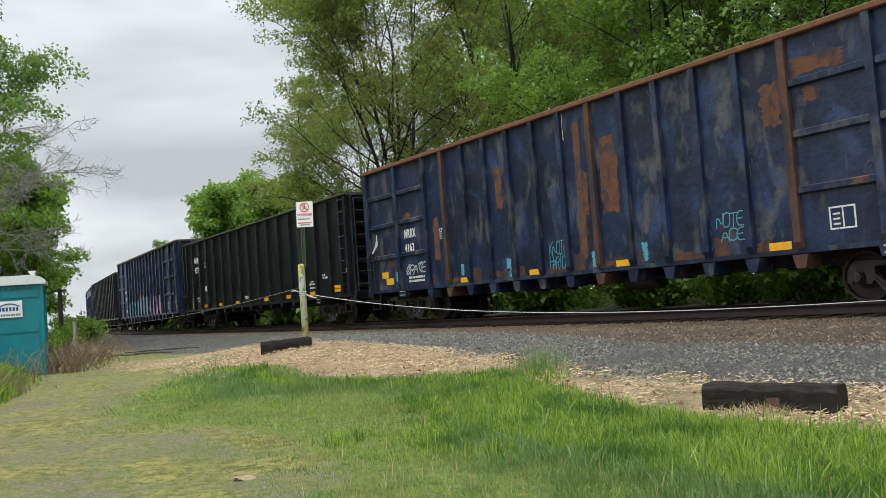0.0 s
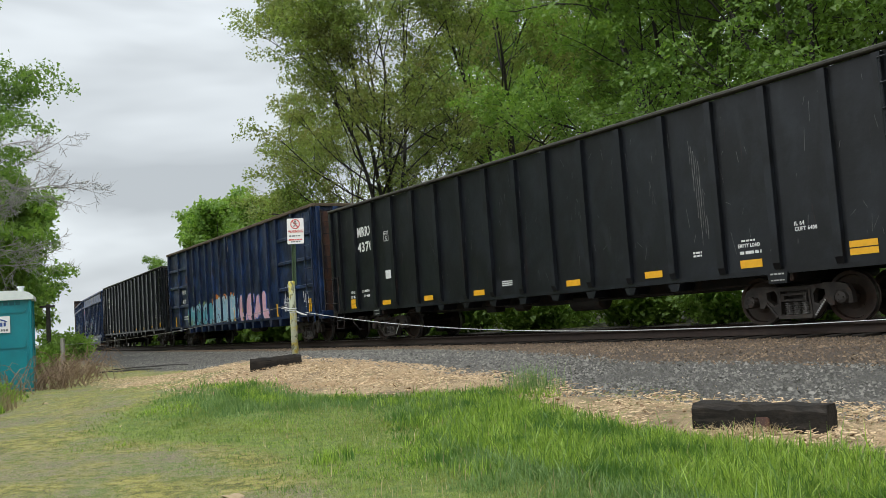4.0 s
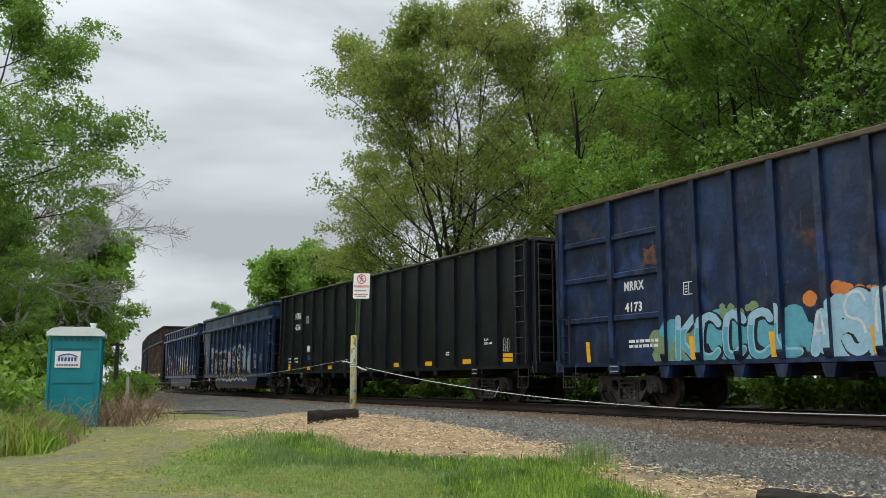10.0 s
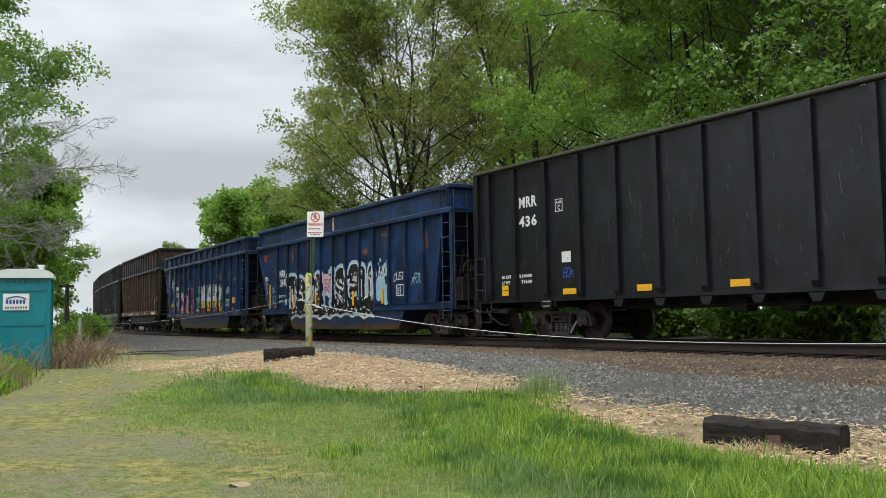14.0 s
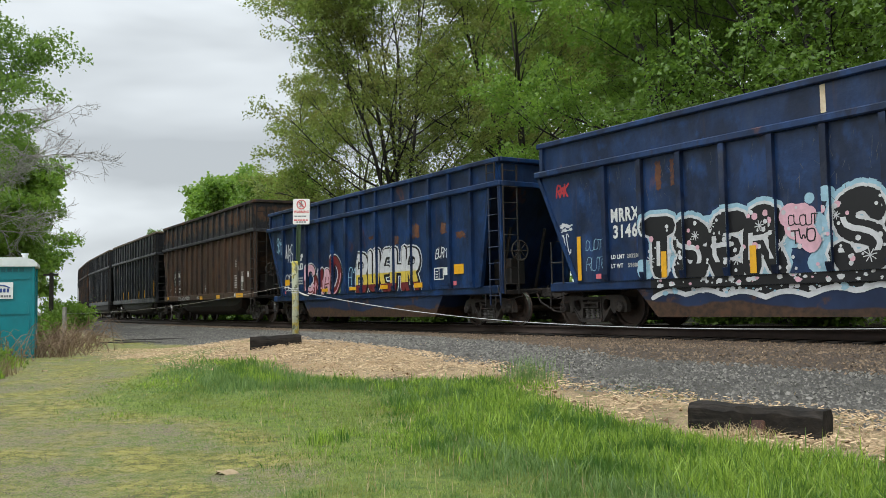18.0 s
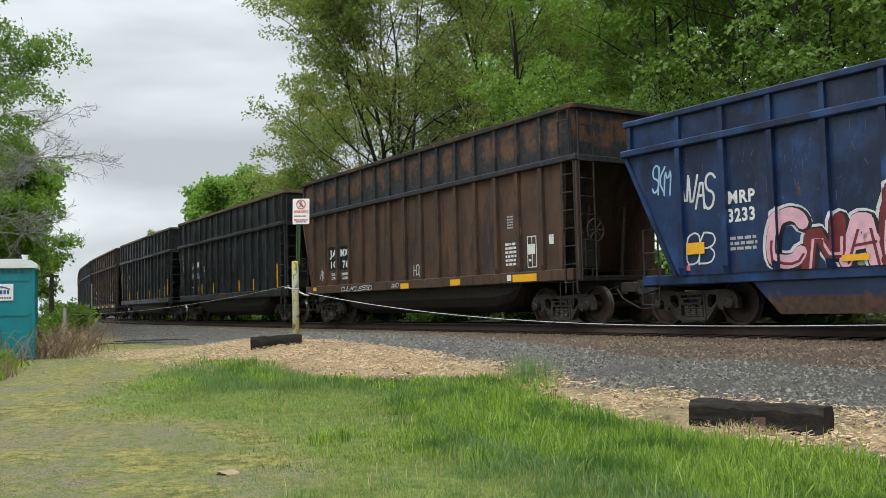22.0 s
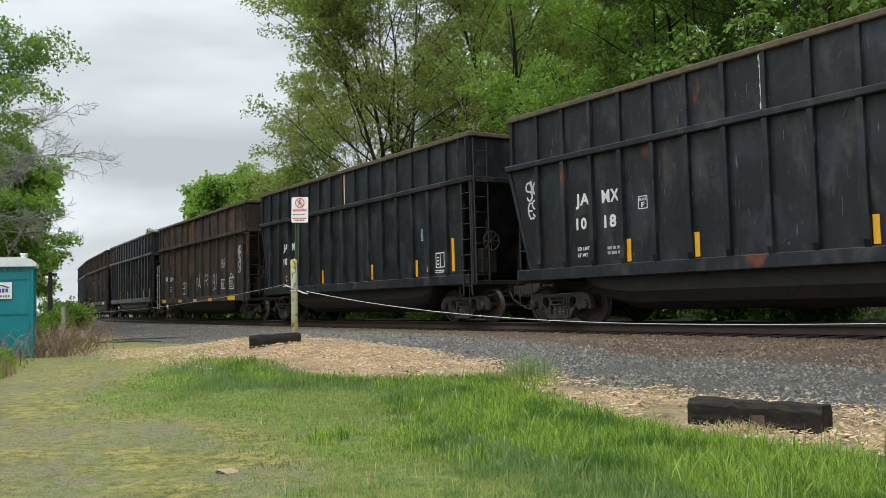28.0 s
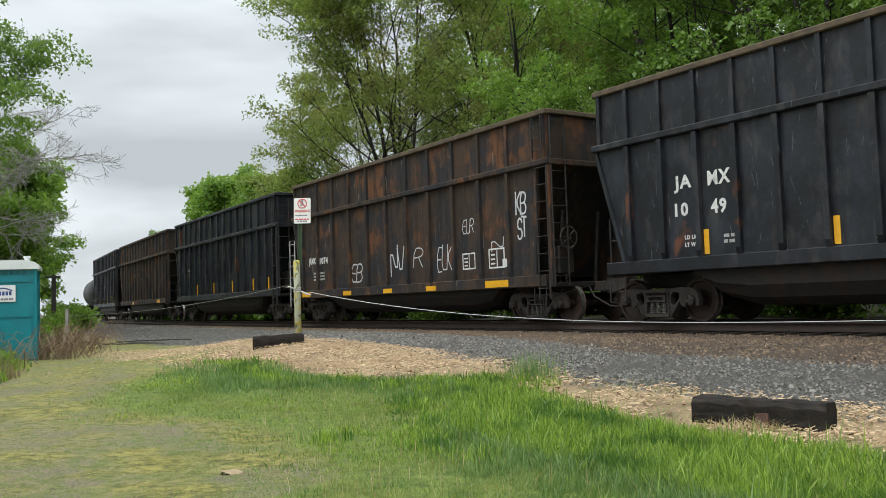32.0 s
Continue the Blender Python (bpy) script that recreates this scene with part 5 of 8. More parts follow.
def scratches(car, x0, x1, z0, z1, n, seed, m=None):
    """Thin pale scrapes down the sheet."""
    rnd = random.Random(seed)
    bm = bmesh.new()
    for k in range(n):
        x, z, L = rnd.uniform(x0, x1), rnd.uniform(z0, z1), rnd.uniform(0.05, 0.3) * rnd.uniform(0.5, 1.6)
        a = rnd.gauss(0, 0.05)
        ribbon(bm, [(x, z), (x + a * 0.5, z - L / 2), (x + a, max(z - L, z0))], rnd.uniform(0.003, 0.010), -1.5025 - 0.00005 * k)
    tagged(part("scuffing", bm, m or M_SCUFF, car, "thin pale scratches"), kind="stuff")


M_RUSTPATCH = surface("bare_rust", (0.085, 0.032, 0.016), (0.15, 0.06, 0.028), 6, 0.8, 0, 0.3, layers=((( 0.03, 0.03, 0.045), (4, 4, 2.5), 5, 0.5, 0.62, 0.8),))
M_PINKSQ = surface("pink_label", (0.62, 0.12, 0.16), (0.7, 0.18, 0.2), 10, 0.5, 0, 0.0)
W = WAGONS
GP = [-6.12 + 1.02 * k for k in range(13)]

c = W[0]
letters(c, "MRRX", (-7.46, -6.80, 2.57, 2.83)), letters(c, "4163", (-7.47, -6.93, 2.15, 2.38))
data_box(c, (-5.49, -5.29, 2.36, 2.65))
tag(c, "QRAZE", (-7.49, -6.4, 1.45, 1.74), "white", 0.03, 0.2, 3)
bars(c, (-7.36, -6.47, 1.19, 1.41), 2, 4)
plates(c, [(-8.97, -8.58, 1.40, 1.60), (-8.72, -8.27, 1.19, 1.39), (-4.57, -4.16, 1.035, 1.17), (-1.54, -1.08, 1.045, 1.185), (1.51, 1.94, 1.04, 1.18), (5.47, 5.94, 1.04, 1.185)])
for k, q in enumerate(((-4.54, -4.40, 1.24, 1.54), (-2.44, -2.28, 1.06, 1.54), (-8.14, -7.98, 1.28, 1.58), (2.3, 2.46, 1.1, 1.5), (4.0, 4.15, 1.15, 1.6), (0.75, 0.87, 1.08, 1.45))):
    patch(c, q, SPRAY["teal"], k, "paint_patch", label="teal paint patch")
tag(c, "KNOTE", (-0.75, -0.08, 1.48, 1.78), "teal", 0.02, 0.1, 5), tag(c, "HARTOR", (-0.75, -0.08, 1.15, 1.45), "teal", 0.02, 0.1, 6)
tag(c, "NOTE", (4.31, 4.95, 1.6, 1.87), "teal", 0.022, 0.1, 7), tag(c, "ACE", (4.4, 4.95, 1.33, 1.56), "teal", 0.022, 0.1, 8)
data_box(c, (6.72, 7.21, 1.30, 1.70))
patch(c, (0.0, 0.1, 4.15, 4.82), M_TANLINE, 2, "cream_stripe", label="cream painted stripe")
for k, q in enumerate(((-5.80, -5.52, 1.75, 3.0), (-2.72, -2.42, 2.85, 4.0), (-7.42, -7.02, 3.02, 3.33), (1.22, 1.78, 2.25, 3.95), (6.25, 7.25, 4.10, 4.42), (0.42, 0.62, 1.3, 4.5), (0.60, 0.78, 2.3, 3.3), (5.55, 5.98, 3.3, 4.1), (6.45, 6.75, 3.62, 3.85))):
    patch(c, q, M_RUSTPATCH, 10 + k)
for k, x in enumerate(GP[:-1]):  # bare brown along the foot of the sheets
    patch(c, (x + 0.12, x + 0.12 + (0.2, 0.75, 0.35, 0.6)[k % 4], 1.035, 1.035 + (0.28, 0.14, 0.36, 0.2)[k % 4]), M_RUSTEND, 60 + k)
rnd = random.Random(4)
bm = bmesh.new()
for k in range(3):
    ribbon(bm, soften([(-9.06 + 0.02 * k, 2.80 - 0.1 * k), (-9.1, 2.62), (-9.02 - 0.06 * k, 2.5), (-9.2, 2.42), (-9.42 + 0.04 * k, 2.27)]), 0.06, -1.58 - 0.004 * k)
part("rag", bm, SPRAY["white"], c, "torn white rag caught on the corner")
scratches(c, -9.5, 9.5, 1.2, 4.7, 120, 31)

c = W[1]
letters(c, "MRRX", (-8.34, -7.36, 3.40, 3.70)), letters(c, "4370", (-8.36, -7.38, 2.90, 3.20))
plate_box(c, (-6.66, -6.37, 3.08, 3.39), "C")
plates(c, [(-6.66, -6.34, 1.90, 2.16)], "white_square", M_WHITE)
plates(c, [(-6.95, -6.45, 1.10, 1.24), (-4.53, -4.06, 1.10, 1.24), (-2.06, -1.58, 1.10, 1.24), (1.65, 2.12, 1.1, 1.24), (4.12, 4.6, 1.1, 1.24), (6.54, 7.02, 1.11, 1.26), (8.75, 9.25, 1.15, 1.26), (8.75, 9.25, 1.28, 1.39), (-9.03, -8.60, 1.08, 1.22), (-9.03, -8.60, 1.235, 1.38)])
letters(c, "LD LMT", (-8.99, -8.6, 1.57, 1.65)), letters(c, "LT WT", (-9.0, -8.65, 1.41, 1.49)), letters(c, "214600", (-8.24, -7.76, 1.57, 1.65)), letters(c, "71400", (-8.14, -7.76, 1.41, 1.49))
bars(c, (-0.80, -0.38, 1.27, 1.42), 3, 6)
bars(c, (5.44, 5.65, 1.42, 1.55), 2, 7)
letters(c, "EMPTY LOAD", (6.52, 7.0, 1.50, 1.57)), bars(c, (6.55, 7.02, 1.36, 1.46), 1, 8), bars(c, (6.6, 6.9, 1.6, 1.66), 1, 9)
letters(c, "IL 64", (7.75, 7.95, 1.78, 1.85)), letters(c, "CUFT 6400", (7.75, 8.19, 1.68, 1.75))
badge(c, 9.96, 1.5, 0.10), badge(c, -9.70, 1.45, 0.10)
tag(c, "OSAO", (9.72, 10.02, 1.82, 1.94), "white", 0.012, 0.3, 91), tag(c, "SUED", (-9.85, -9.55, 1.78, 1.90), "sky", 0.012, 0.3, 92)
bm = bmesh.new()
for k in range(16):  # long white smears where the load ran down
    x = 5.55 + 0.04 * (k % 5) + 0.01 * k
    ribbon(bm, [(x, 3.75 - 0.11 * k), (x + 0.012, 3.55 - 0.11 * k), (x + 0.005, 3.3 - 0.11 * k)], 0.012 + 0.006 * (k % 3), -1.5026 - 0.00003 * k)
tagged(part("smear", bm, M_SCUFF, c, "pale smears down the sheet"), kind="stuff")
scratches(c, -9.5, 9.5, 1.2, 4.2, 170, 32)

c = W[2]
letters(c, "MRRX", (-7.37, -6.72, 2.69, 2.90)), letters(c, "4173", (-7.36, -6.80, 2.20, 2.41))
data_box(c, (-5.52, -5.22, 2.44, 2.72))
bars(c, (-7.26, -6.32, 1.35, 1.58), 2, 9)
patch(c, (0.0, 0.11, 4.2, 4.86), M_TANLINE, 5, "cream_stripe", label="cream painted stripe")
patch(c, (-6.70, -6.28, 3.22, 3.62), M_RUSTPATCH, 21)
cloud(c, (-6.3, -2.5, 1.1, 1.85), "teal", 40, 3, (0.12, 0.3), GP)
cloud(c, (-6.4, -5.2, 1.1, 1.6), "green", 14, 4, (0.1, 0.25), GP, y=-1.5045)
cloud(c, (-4.8, -3.0, 1.9, 2.12), "green", 8, 5, (0.06, 0.13), GP, y=-1.5045)
cloud(c, (-2.5, 1.0, 2.1, 2.28), "orange", 18, 6, (0.08, 0.17), GP)
cloud(c, (-2.3, 1.0, 1.15, 2.0), "sky", 44, 7, (0.14, 0.3), GP, y=-1.5055)
piece(c, "KCCCL", (-5.75, -2.5, 1.12, 1.95), (("black", 0.26, 0.03, -0.02, -1, 2), ("sky", 0.17, 0, 0, -1, 2), ("teal", 0.11, 0.0, -0.02, -1, 0.7)), GP, 11)
piece(c, "ASCOR", (-2.35, 1.0, 1.14, 2.12), (("black", 0.30, 0.03, -0.02, -1, 2), ("sky", 0.21, 0, 0, -1, 2), ("white", 0.05, -0.05, 0.04, 0.3, 2)), GP, 12, 0.08, 0.05, 0.6)
piece(c, "LEAL", (1.55, 5.25, 1.2, 1.98), (("cobalt", 0.52, 0.02, -0.01, -1, 2), ("white", 0.44, 0, 0, -1, 2), ("pink", 0.40, 0, 0, -1, 2)), GP, 13, 0.14, 0.04, 0.60)
tag(c, "TSV", (6.45, 7.55, 1.6, 2.22), "white", 0.035, 0.1, 14, wobble=0.2), tag(c, "VD", (8.33, 8.83, 1.26, 1.84), "white", 0.03, 0.1, 15, wobble=0.2)
tag(c, "SEMJ", (6.5, 7.5, 1.3, 1.75), "white", 0.022, 0.1, 16, -1.5052, 0.25)
data_box(c, (6.55, 6.95, 1.23, 1.58), -1.508)
for x in (-8.78, -5.40, -3.34, -1.22, 0.61, 1.70, 3.88, 5.72):
    bm = bmesh.new()
    prism(bm, [(x, 1.55), (x + 0.13, 1.55), (x + 0.17, 1.06), (x + 0.04, 1.06)], -1.523, -1.517)
    part("reflector", bm, M_YELLOW, c)
plates(c, [(8.88, 8.98, 1.12, 1.60), (9.02, 9.12, 1.12, 1.60)])
scratches(c, -9.5, 9.5, 2.2, 4.7, 110, 33)

c = W[3]
letters(c, "MRR", (-8.33, -7.62, 3.37, 3.64)), letters(c, "436", (-8.35, -7.64, 2.88, 3.14))
plate_box(c, (-6.93, -6.66, 3.12, 3.43), "C")
badge(c, 10.03, 1.5, 0.11)
tag(c, "BAO", (8.85, 9.15, 1.45, 1.8), "white", 0.012, 0.0, 94)
plates(c, [(-6.72, -6.40, 1.87, 2.13)], "white_square", M_WHITE)
plates(c, [(-6.71, -6.24, 1.10, 1.24), (-4.29, -3.85, 1.10, 1.24), (-1.82, -1.36, 1.10, 1.24), (1.85, 2.32, 1.10, 1.24), (4.2, 4.66, 1.10, 1.24), (6.6, 7.08, 1.12, 1.26), (8.83, 9.32, 1.14, 1.25), (8.83, 9.32, 1.27, 1.38), (-9.11, -8.84, 1.13, 1.26), (-9.11, -8.84, 1.275, 1.40)])
letters(c, "LD LMT", (-9.11, -8.72, 1.58, 1.66)), letters(c, "LT WT", (-9.11, -8.76, 1.43, 1.51)), letters(c, "214400", (-8.38, -7.88, 1.58, 1.66)), letters(c, "71600", (-8.30, -7.88, 1.43, 1.51))
tag(c, "BOA", (-6.7, -6.35, 1.5, 1.72), "cobalt", 0.02, 0.2, 93)
letters(c, "IL 64", (7.83, 8.05, 1.77, 1.84)), letters(c, "CUFT 6400", (7.82, 8.26, 1.66, 1.73))
bars(c, (5.54, 5.76, 1.40, 1.53), 2, 5)
scratches(c, -9.5, 9.5, 1.3, 4.2, 170, 34)

c = W[4]
P5 = [-0.22 + 1.07 * k for k in range(-5, 6)]
letters(c, "MRRX", (-5.42, -4.58, 2.34, 2.63)), letters(c, "3146", (-5.36, -4.65, 1.98, 2.26))
letters(c, "LD LMT", (-5.45, -5.05, 1.52, 1.61)), letters(c, "LT WT", (-5.45, -5.1, 1.32, 1.41)), letters(c, "203200", (-4.98, -4.6, 1.52, 1.61), M_GREYTXT), letters(c, "59800", (-4.95, -4.63, 1.32, 1.41), M_GREYTXT)
bm = bmesh.new()
box(bm, -0.28, -0.18, -1.506, -1.502, 3.8, 4.3)
part("cream_stripe", bm, M_TANLINE, c, "cream painted stripe")
cloud(c, (-4.5, 3.9, 1.15, 2.0), "sky", 70, 21, (0.14, 0.34), P5)
cloud(c, (-4.4, 3.9, 2.0, 2.4), "sky", 14, 22, (0.05, 0.15), P5)
COATS = (("sky", 0.60, 0.0, 0.05, -1, 2), ("white", 0.53, 0.0, 0.0, -1, 2), ("black", 0.41, 0.0, 0, -1, 2), ("white", 0.10, -0.03, 0.05, 0.2, 0.75))
piece(c, "TSER", (-4.35, -0.95, 1.12, 2.05), COATS, P5, 23, 0.12, 0.05, 0.60)
piece(c, "SEU", (-0.02, 3.05, 1.12, 2.22), COATS, P5, 30, 0.10, 0.05, 0.66)
for k in range(14):  # small white stars
    r0 = random.Random(200 + k)
    x, z, q = -4.2 + 0.52 * k + r0.uniform(-0.1, 0.1), r0.uniform(1.25, 2.2), r0.uniform(0.07, 0.12)
    bm = bmesh.new()
    for a in range(4):
        g = a * math.pi / 4 + 0.2
        ribbon(bm, [(x - q * math.cos(g), z - q * math.sin(g)), (x + q * math.cos(g), z + q * math.sin(g))], 0.018, -1.5195 - 0.0002 * a)
    part("graffiti_star", bm, SPRAY["white"], c)
cloud(c, (-4.5, 2.9, 1.1, 2.25), "white", 130, 24, (0.02, 0.05), P5, y=-1.5180)
cloud(c, (-4.5, 2.9, 1.1, 2.2), "pink", 22, 25, (0.03, 0.075), P5, y=-1.5190)
cloud(c, (3.1, 4.0, 1.2, 1.75), "sky", 16, 57, (0.12, 0.24), P5, y=-1.504)
cloud(c, (3.2, 4.2, 1.9, 2.6), "sky", 8, 58, (0.04, 0.1), P5, y=-1.504)
cloud(c, (-0.98, -0.42, 1.55, 2.1), "pink", 12, 26, (0.14, 0.24), P5, y=-1.5205)
tag(c, "CLOUT", (-1.0, -0.42, 1.88, 2.06), "black", 0.02, 0, 27, -1.5225), tag(c, "TWO", (-0.95, -0.48, 1.58, 1.8), "black", 0.026, 0, 28, -1.5225)
tag(c, "VV", (3.05, 3.6, 1.7, 2.3), "white", 0.06, 0.5, 29, -1.507)
# the painting runs on over the sill and the tub: black with a scalloped white rim and dots
rnd = random.Random(8)
rim = [(-4.35 + 0.145 * k, 0.64 + 0.11 * abs(math.sin(k * 0.5)) + 0.04 * math.sin(k * 0.23)) for k in range(50)]
bm = bmesh.new()
for (x0, z0), (x1, z1) in zip(rim, rim[1:]):
    bm.faces.new([bm.verts.new(q) for q in ((x0, -1.4235, z0), (x1, -1.4235, z1), (x1, -1.4235, 0.838), (x0, -1.4235, 0.838))])
    bm.faces.new([bm.verts.new(q) for q in ((x0, -1.4775, 0.842), (x1, -1.4775, 0.842), (x1, -1.4775, 1.04), (x0, -1.4775, 1.04))])
tagged(part("graffiti_paint", bm, SPRAY["black"], c, "black graffiti paint over the sill and tub"), kind="stuff")
bm = bmesh.new()
ribbon(bm, rim, 0.10, -1.4245)
part("graffiti_rim", bm, SPRAY["white"], c, "scalloped white edge of the painting")
for colour, n, y, lo, hi in (("white", 60, -1.4805, 0.87, 1.02), ("white", 46, -1.4345, 0.74, 0.82), ("pink", 12, -1.4820, 0.88, 1.0), ("sky", 26, -1.4350, 0.72, 0.82)):
    bm = bmesh.new()
    for k in range(n):
        x, z, q = rnd.uniform(-4.3, 2.6), rnd.uniform(lo, hi), rnd.choice((0.015, 0.02, 0.03, 0.05))
        bm.faces.new([bm.verts.new((x + q * rnd.uniform(0.8, 1.9) * math.cos(a * math.tau / 10), y - 0.00004 * k, z + q * math.sin(a * math.tau / 10))) for a in range(10)])
    tagged(part("graffiti_mist", bm, SPRAY[colour], c, colour + " sprayed dots"), kind="stuff")
tag(c, "DUST", (4.28, 4.92, 1.79, 2.02), "white", 0.025, 0.15, 31), tag(c, "ARTLS", (5.4, 6.2, 1.65, 1.95), "sky", 0.025, 0.1, 32)
data_box(c, (4.44, 4.92, 1.30, 1.66))
tag(c, "SLC", (-6.98, -6.72, 1.7, 2.15), "white", 0.03, -0.2, 33, -1.5045), patch(c, (-7.05, -6.70, 2.25, 2.30), SPRAY["white"], 3, "paint_patch", label="white painted stripe"), patch(c, (-7.1, -6.70, 2.37, 2.41), SPRAY["white"], 4, "paint_patch", label="white painted stripe")
tag(c, "RAK", (-7.2, -6.8, 3.08, 3.36), "red", 0.05, 0.1, 34)
tag(c, "DUOTO", (-6.25, -5.6, 1.75, 1.98), "sky", 0.012, 0.1, 35), tag(c, "RUTE", (-6.25, -5.6, 1.3, 1.6), "sky", 0.012, 0.1, 36)
plates(c, [(-6.51, -6.39, 1.08, 2.09), (-4.0, -3.86, 1.06, 1.6), (-1.84, -1.70, 1.06, 1.58), (1.33, 1.47, 1.06, 1.56), (3.46, 3.6, 1.08, 1.56)], y=-1.529)
plates(c, [(-5.93, -5.77, 1.10, 1.21)], "pink_label", M_PINKSQ)
for k, q in enumerate(((-4.1, -3.95, 2.9, 3.5), (-3.7, -3.6, 2.95, 3.5), (0.95, 1.5, 2.4, 2.55), (2.1, 2.5, 2.75, 2.95), (3.5, 3.95, 3.25, 3.4))):
    patch(c, q, M_RUSTPATCH, 40 + k)
scratches(c, -6.4, 6.4, 2.2, 3.6, 130, 35)

c = W[5]
P6 = [0.07 + 1.067 * k for k in range(-6, 7)]
letters(c, "MRP", (-5.20, -4.60, 2.36, 2.60)), letters(c, "3233", (-5.22, -4.62, 2.01, 2.26))
bars(c, (-5.2, -4.6, 1.45, 1.75), 3, 12, M_GREYTXT)
cloud(c, (-4.3, -1.4, 1.08, 1.3), "green", 18, 41, (0.05, 0.12), P6)
for n, (ch, x0, x1, z1, fill) in enumerate((("C", -4.3, -3.5, 2.0, "pink"), ("N", -3.55, -2.8, 1.95, "maroon"), ("A", -2.9, -2.1, 2.15, "pink"), ("D", -2.15, -1.35, 2.35, "maroon"))):
    piece(c, ch, (x0, x1, 1.16, z1), (("white", 0.40, 0, 0.0, -1, 2), ("black", 0.34, 0.03, -0.02, -1, 2), (fill, 0.25, 0, 0, -1, 2), ("maroon" if fill == "pink" else "pink", 0.05, 0.05, -0.04, -1, 0.5)), P6, 42 + n, 0.14, 0.1, 0.75)
piece(c, "BUEHR", (-0.2, 3.85, 1.14, 2.22), (("white", 0.46, 0.03, -0.01, -1, 2), ("black", 0.39, 0.03, -0.02, -1, 2), ("white", 0.26, 0, 0, 0.45, 2), ("yellow", 0.26, 0, 0, 0.12, 0.45), ("maroon", 0.28, 0, 0, -1, 0.14)), P6, 44, 0.05, 0.05, 0.66)
tag(c, "BURMA", (4.60, 5.3, 1.92, 2.2), "white", 0.03, 0.2, 45)
tag(c, "SKM", (-7.1, -6.62, 2.75, 3.3), "sky", 0.04, 0.1, 46), tag(c, "NVAS", (-6.42, -5.55, 2.35, 3.05), "white", 0.05, 0.1, 47), tag(c, "OB", (-6.3, -5.6, 1.25, 1.85), "white", 0.035, 0.1, 48), tag(c, "EM", (-0.91, -0.42, 1.3, 1.95), "sky", 0.035, 0.1, 49)
data_box(c, (4.52, 5.00, 1.30, 1.65)), plates(c, [(5.03, 5.23, 1.42, 1.64)], "white_square", M_WHITE)
plates(c, [(-6.24, -5.80, 1.44, 1.67), (-2.93, -2.44, 1.13, 1.24), (-0.78, -0.30, 1.13, 1.24), (1.35, 1.82, 1.12, 1.24), (3.43, 3.89, 1.11, 1.25), (5.58, 6.05, 1.43, 1.70)], y=-1.53)
plates(c, [(5.52, 5.66, 1.12, 1.24), (-6.3, -6.18, 1.12, 1.22)], "pink_label", M_PINKSQ)
bm = bmesh.new()
box(bm, -0.09, 0.03, -1.506, -1.502, 3.80, 4.26)
part("cream_stripe", bm, M_TANLINE, c, "cream painted stripe")
for k, q in enumerate(((2.0, 2.5, 2.5, 2.7), (3.3, 3.7, 2.6, 3.0), (4.9, 5.2, 2.6, 2.9), (5.7, 6.1, 2.4, 2.6), (0.6, 1.1, 2.75, 2.85))):
    patch(c, q, M_RUSTPATCH, 50 + k)
scratches(c, -6.4, 6.4, 2.2, 3.6, 150, 36)

c = W[6]
letters(c, "JA", (-5.40, -4.80, 2.33, 2.57)), letters(c, "MX", (-4.56, -3.98, 2.31, 2.55)), letters(c, "10", (-5.32, -4.88, 1.93, 2.16)), letters(c, "76", (-4.42, -3.98, 1.91, 2.15))
letters(c, "LD LMT", (-5.26, -4.83, 1.66, 1.75)), letters(c, "LT WT", (-5.26, -4.87, 1.52, 1.61)), letters(c, "200000", (-4.5, -4.02, 1.65, 1.74)), letters(c, "63000", (-4.45, -4.02, 1.51, 1.60))
plates(c, [(-5.48, -4.70, 1.86, 2.68), (-4.62, -3.90, 1.84, 2.66)], "black_panel", M_BLACK, -1.5045, "black painted panel behind the number")
plates(c, [(5.09, 6.04, 1.08, 1.27), (2.25, 2.74, 1.08, 1.25), (-0.47, 0.0, 1.07, 1.23), (-6.67, -6.42, 1.16, 1.29)], y=-1.567)
plates(c, [(4.86, 5.03, 1.12, 1.27)], "white_square", M_WHITE, -1.567)
bars(c, (4.75, 5.28, 1.5, 2.12), 6, 16), data_box(c, (5.64, 6.0, 1.42, 2.2)), bars(c, (4.85, 5.1, 2.45, 2.8), 5, 18, M_GREYTXT)
plates(c, [(5.68, 5.95, 1.75, 2.0)], "white_square", M_WHITE), plates(c, [(6.49, 6.66, 1.95, 2.18)], "white_square", M_WHITE)
tag(c, "HOE", (0.22, 0.66, 1.45, 1.75), "white", 0.03, 0.1, 61), tag(c, "AK", (-6.2, -5.85, 1.55, 1.95), "white", 0.035, 0.1, 62)
tag(c, "CULACUESSO", (-4.47, -2.3, 1.10, 1.24), "white", 0.022, 0.5, 63, -1.566, 0.2), tag(c, "BAO", (-1.0, -0.6, 1.12, 1.24), "white", 0.014, 0.2, 66, -1.566)
scratches(c, -6.4, 6.4, 1.5, 3.7, 90, 37)

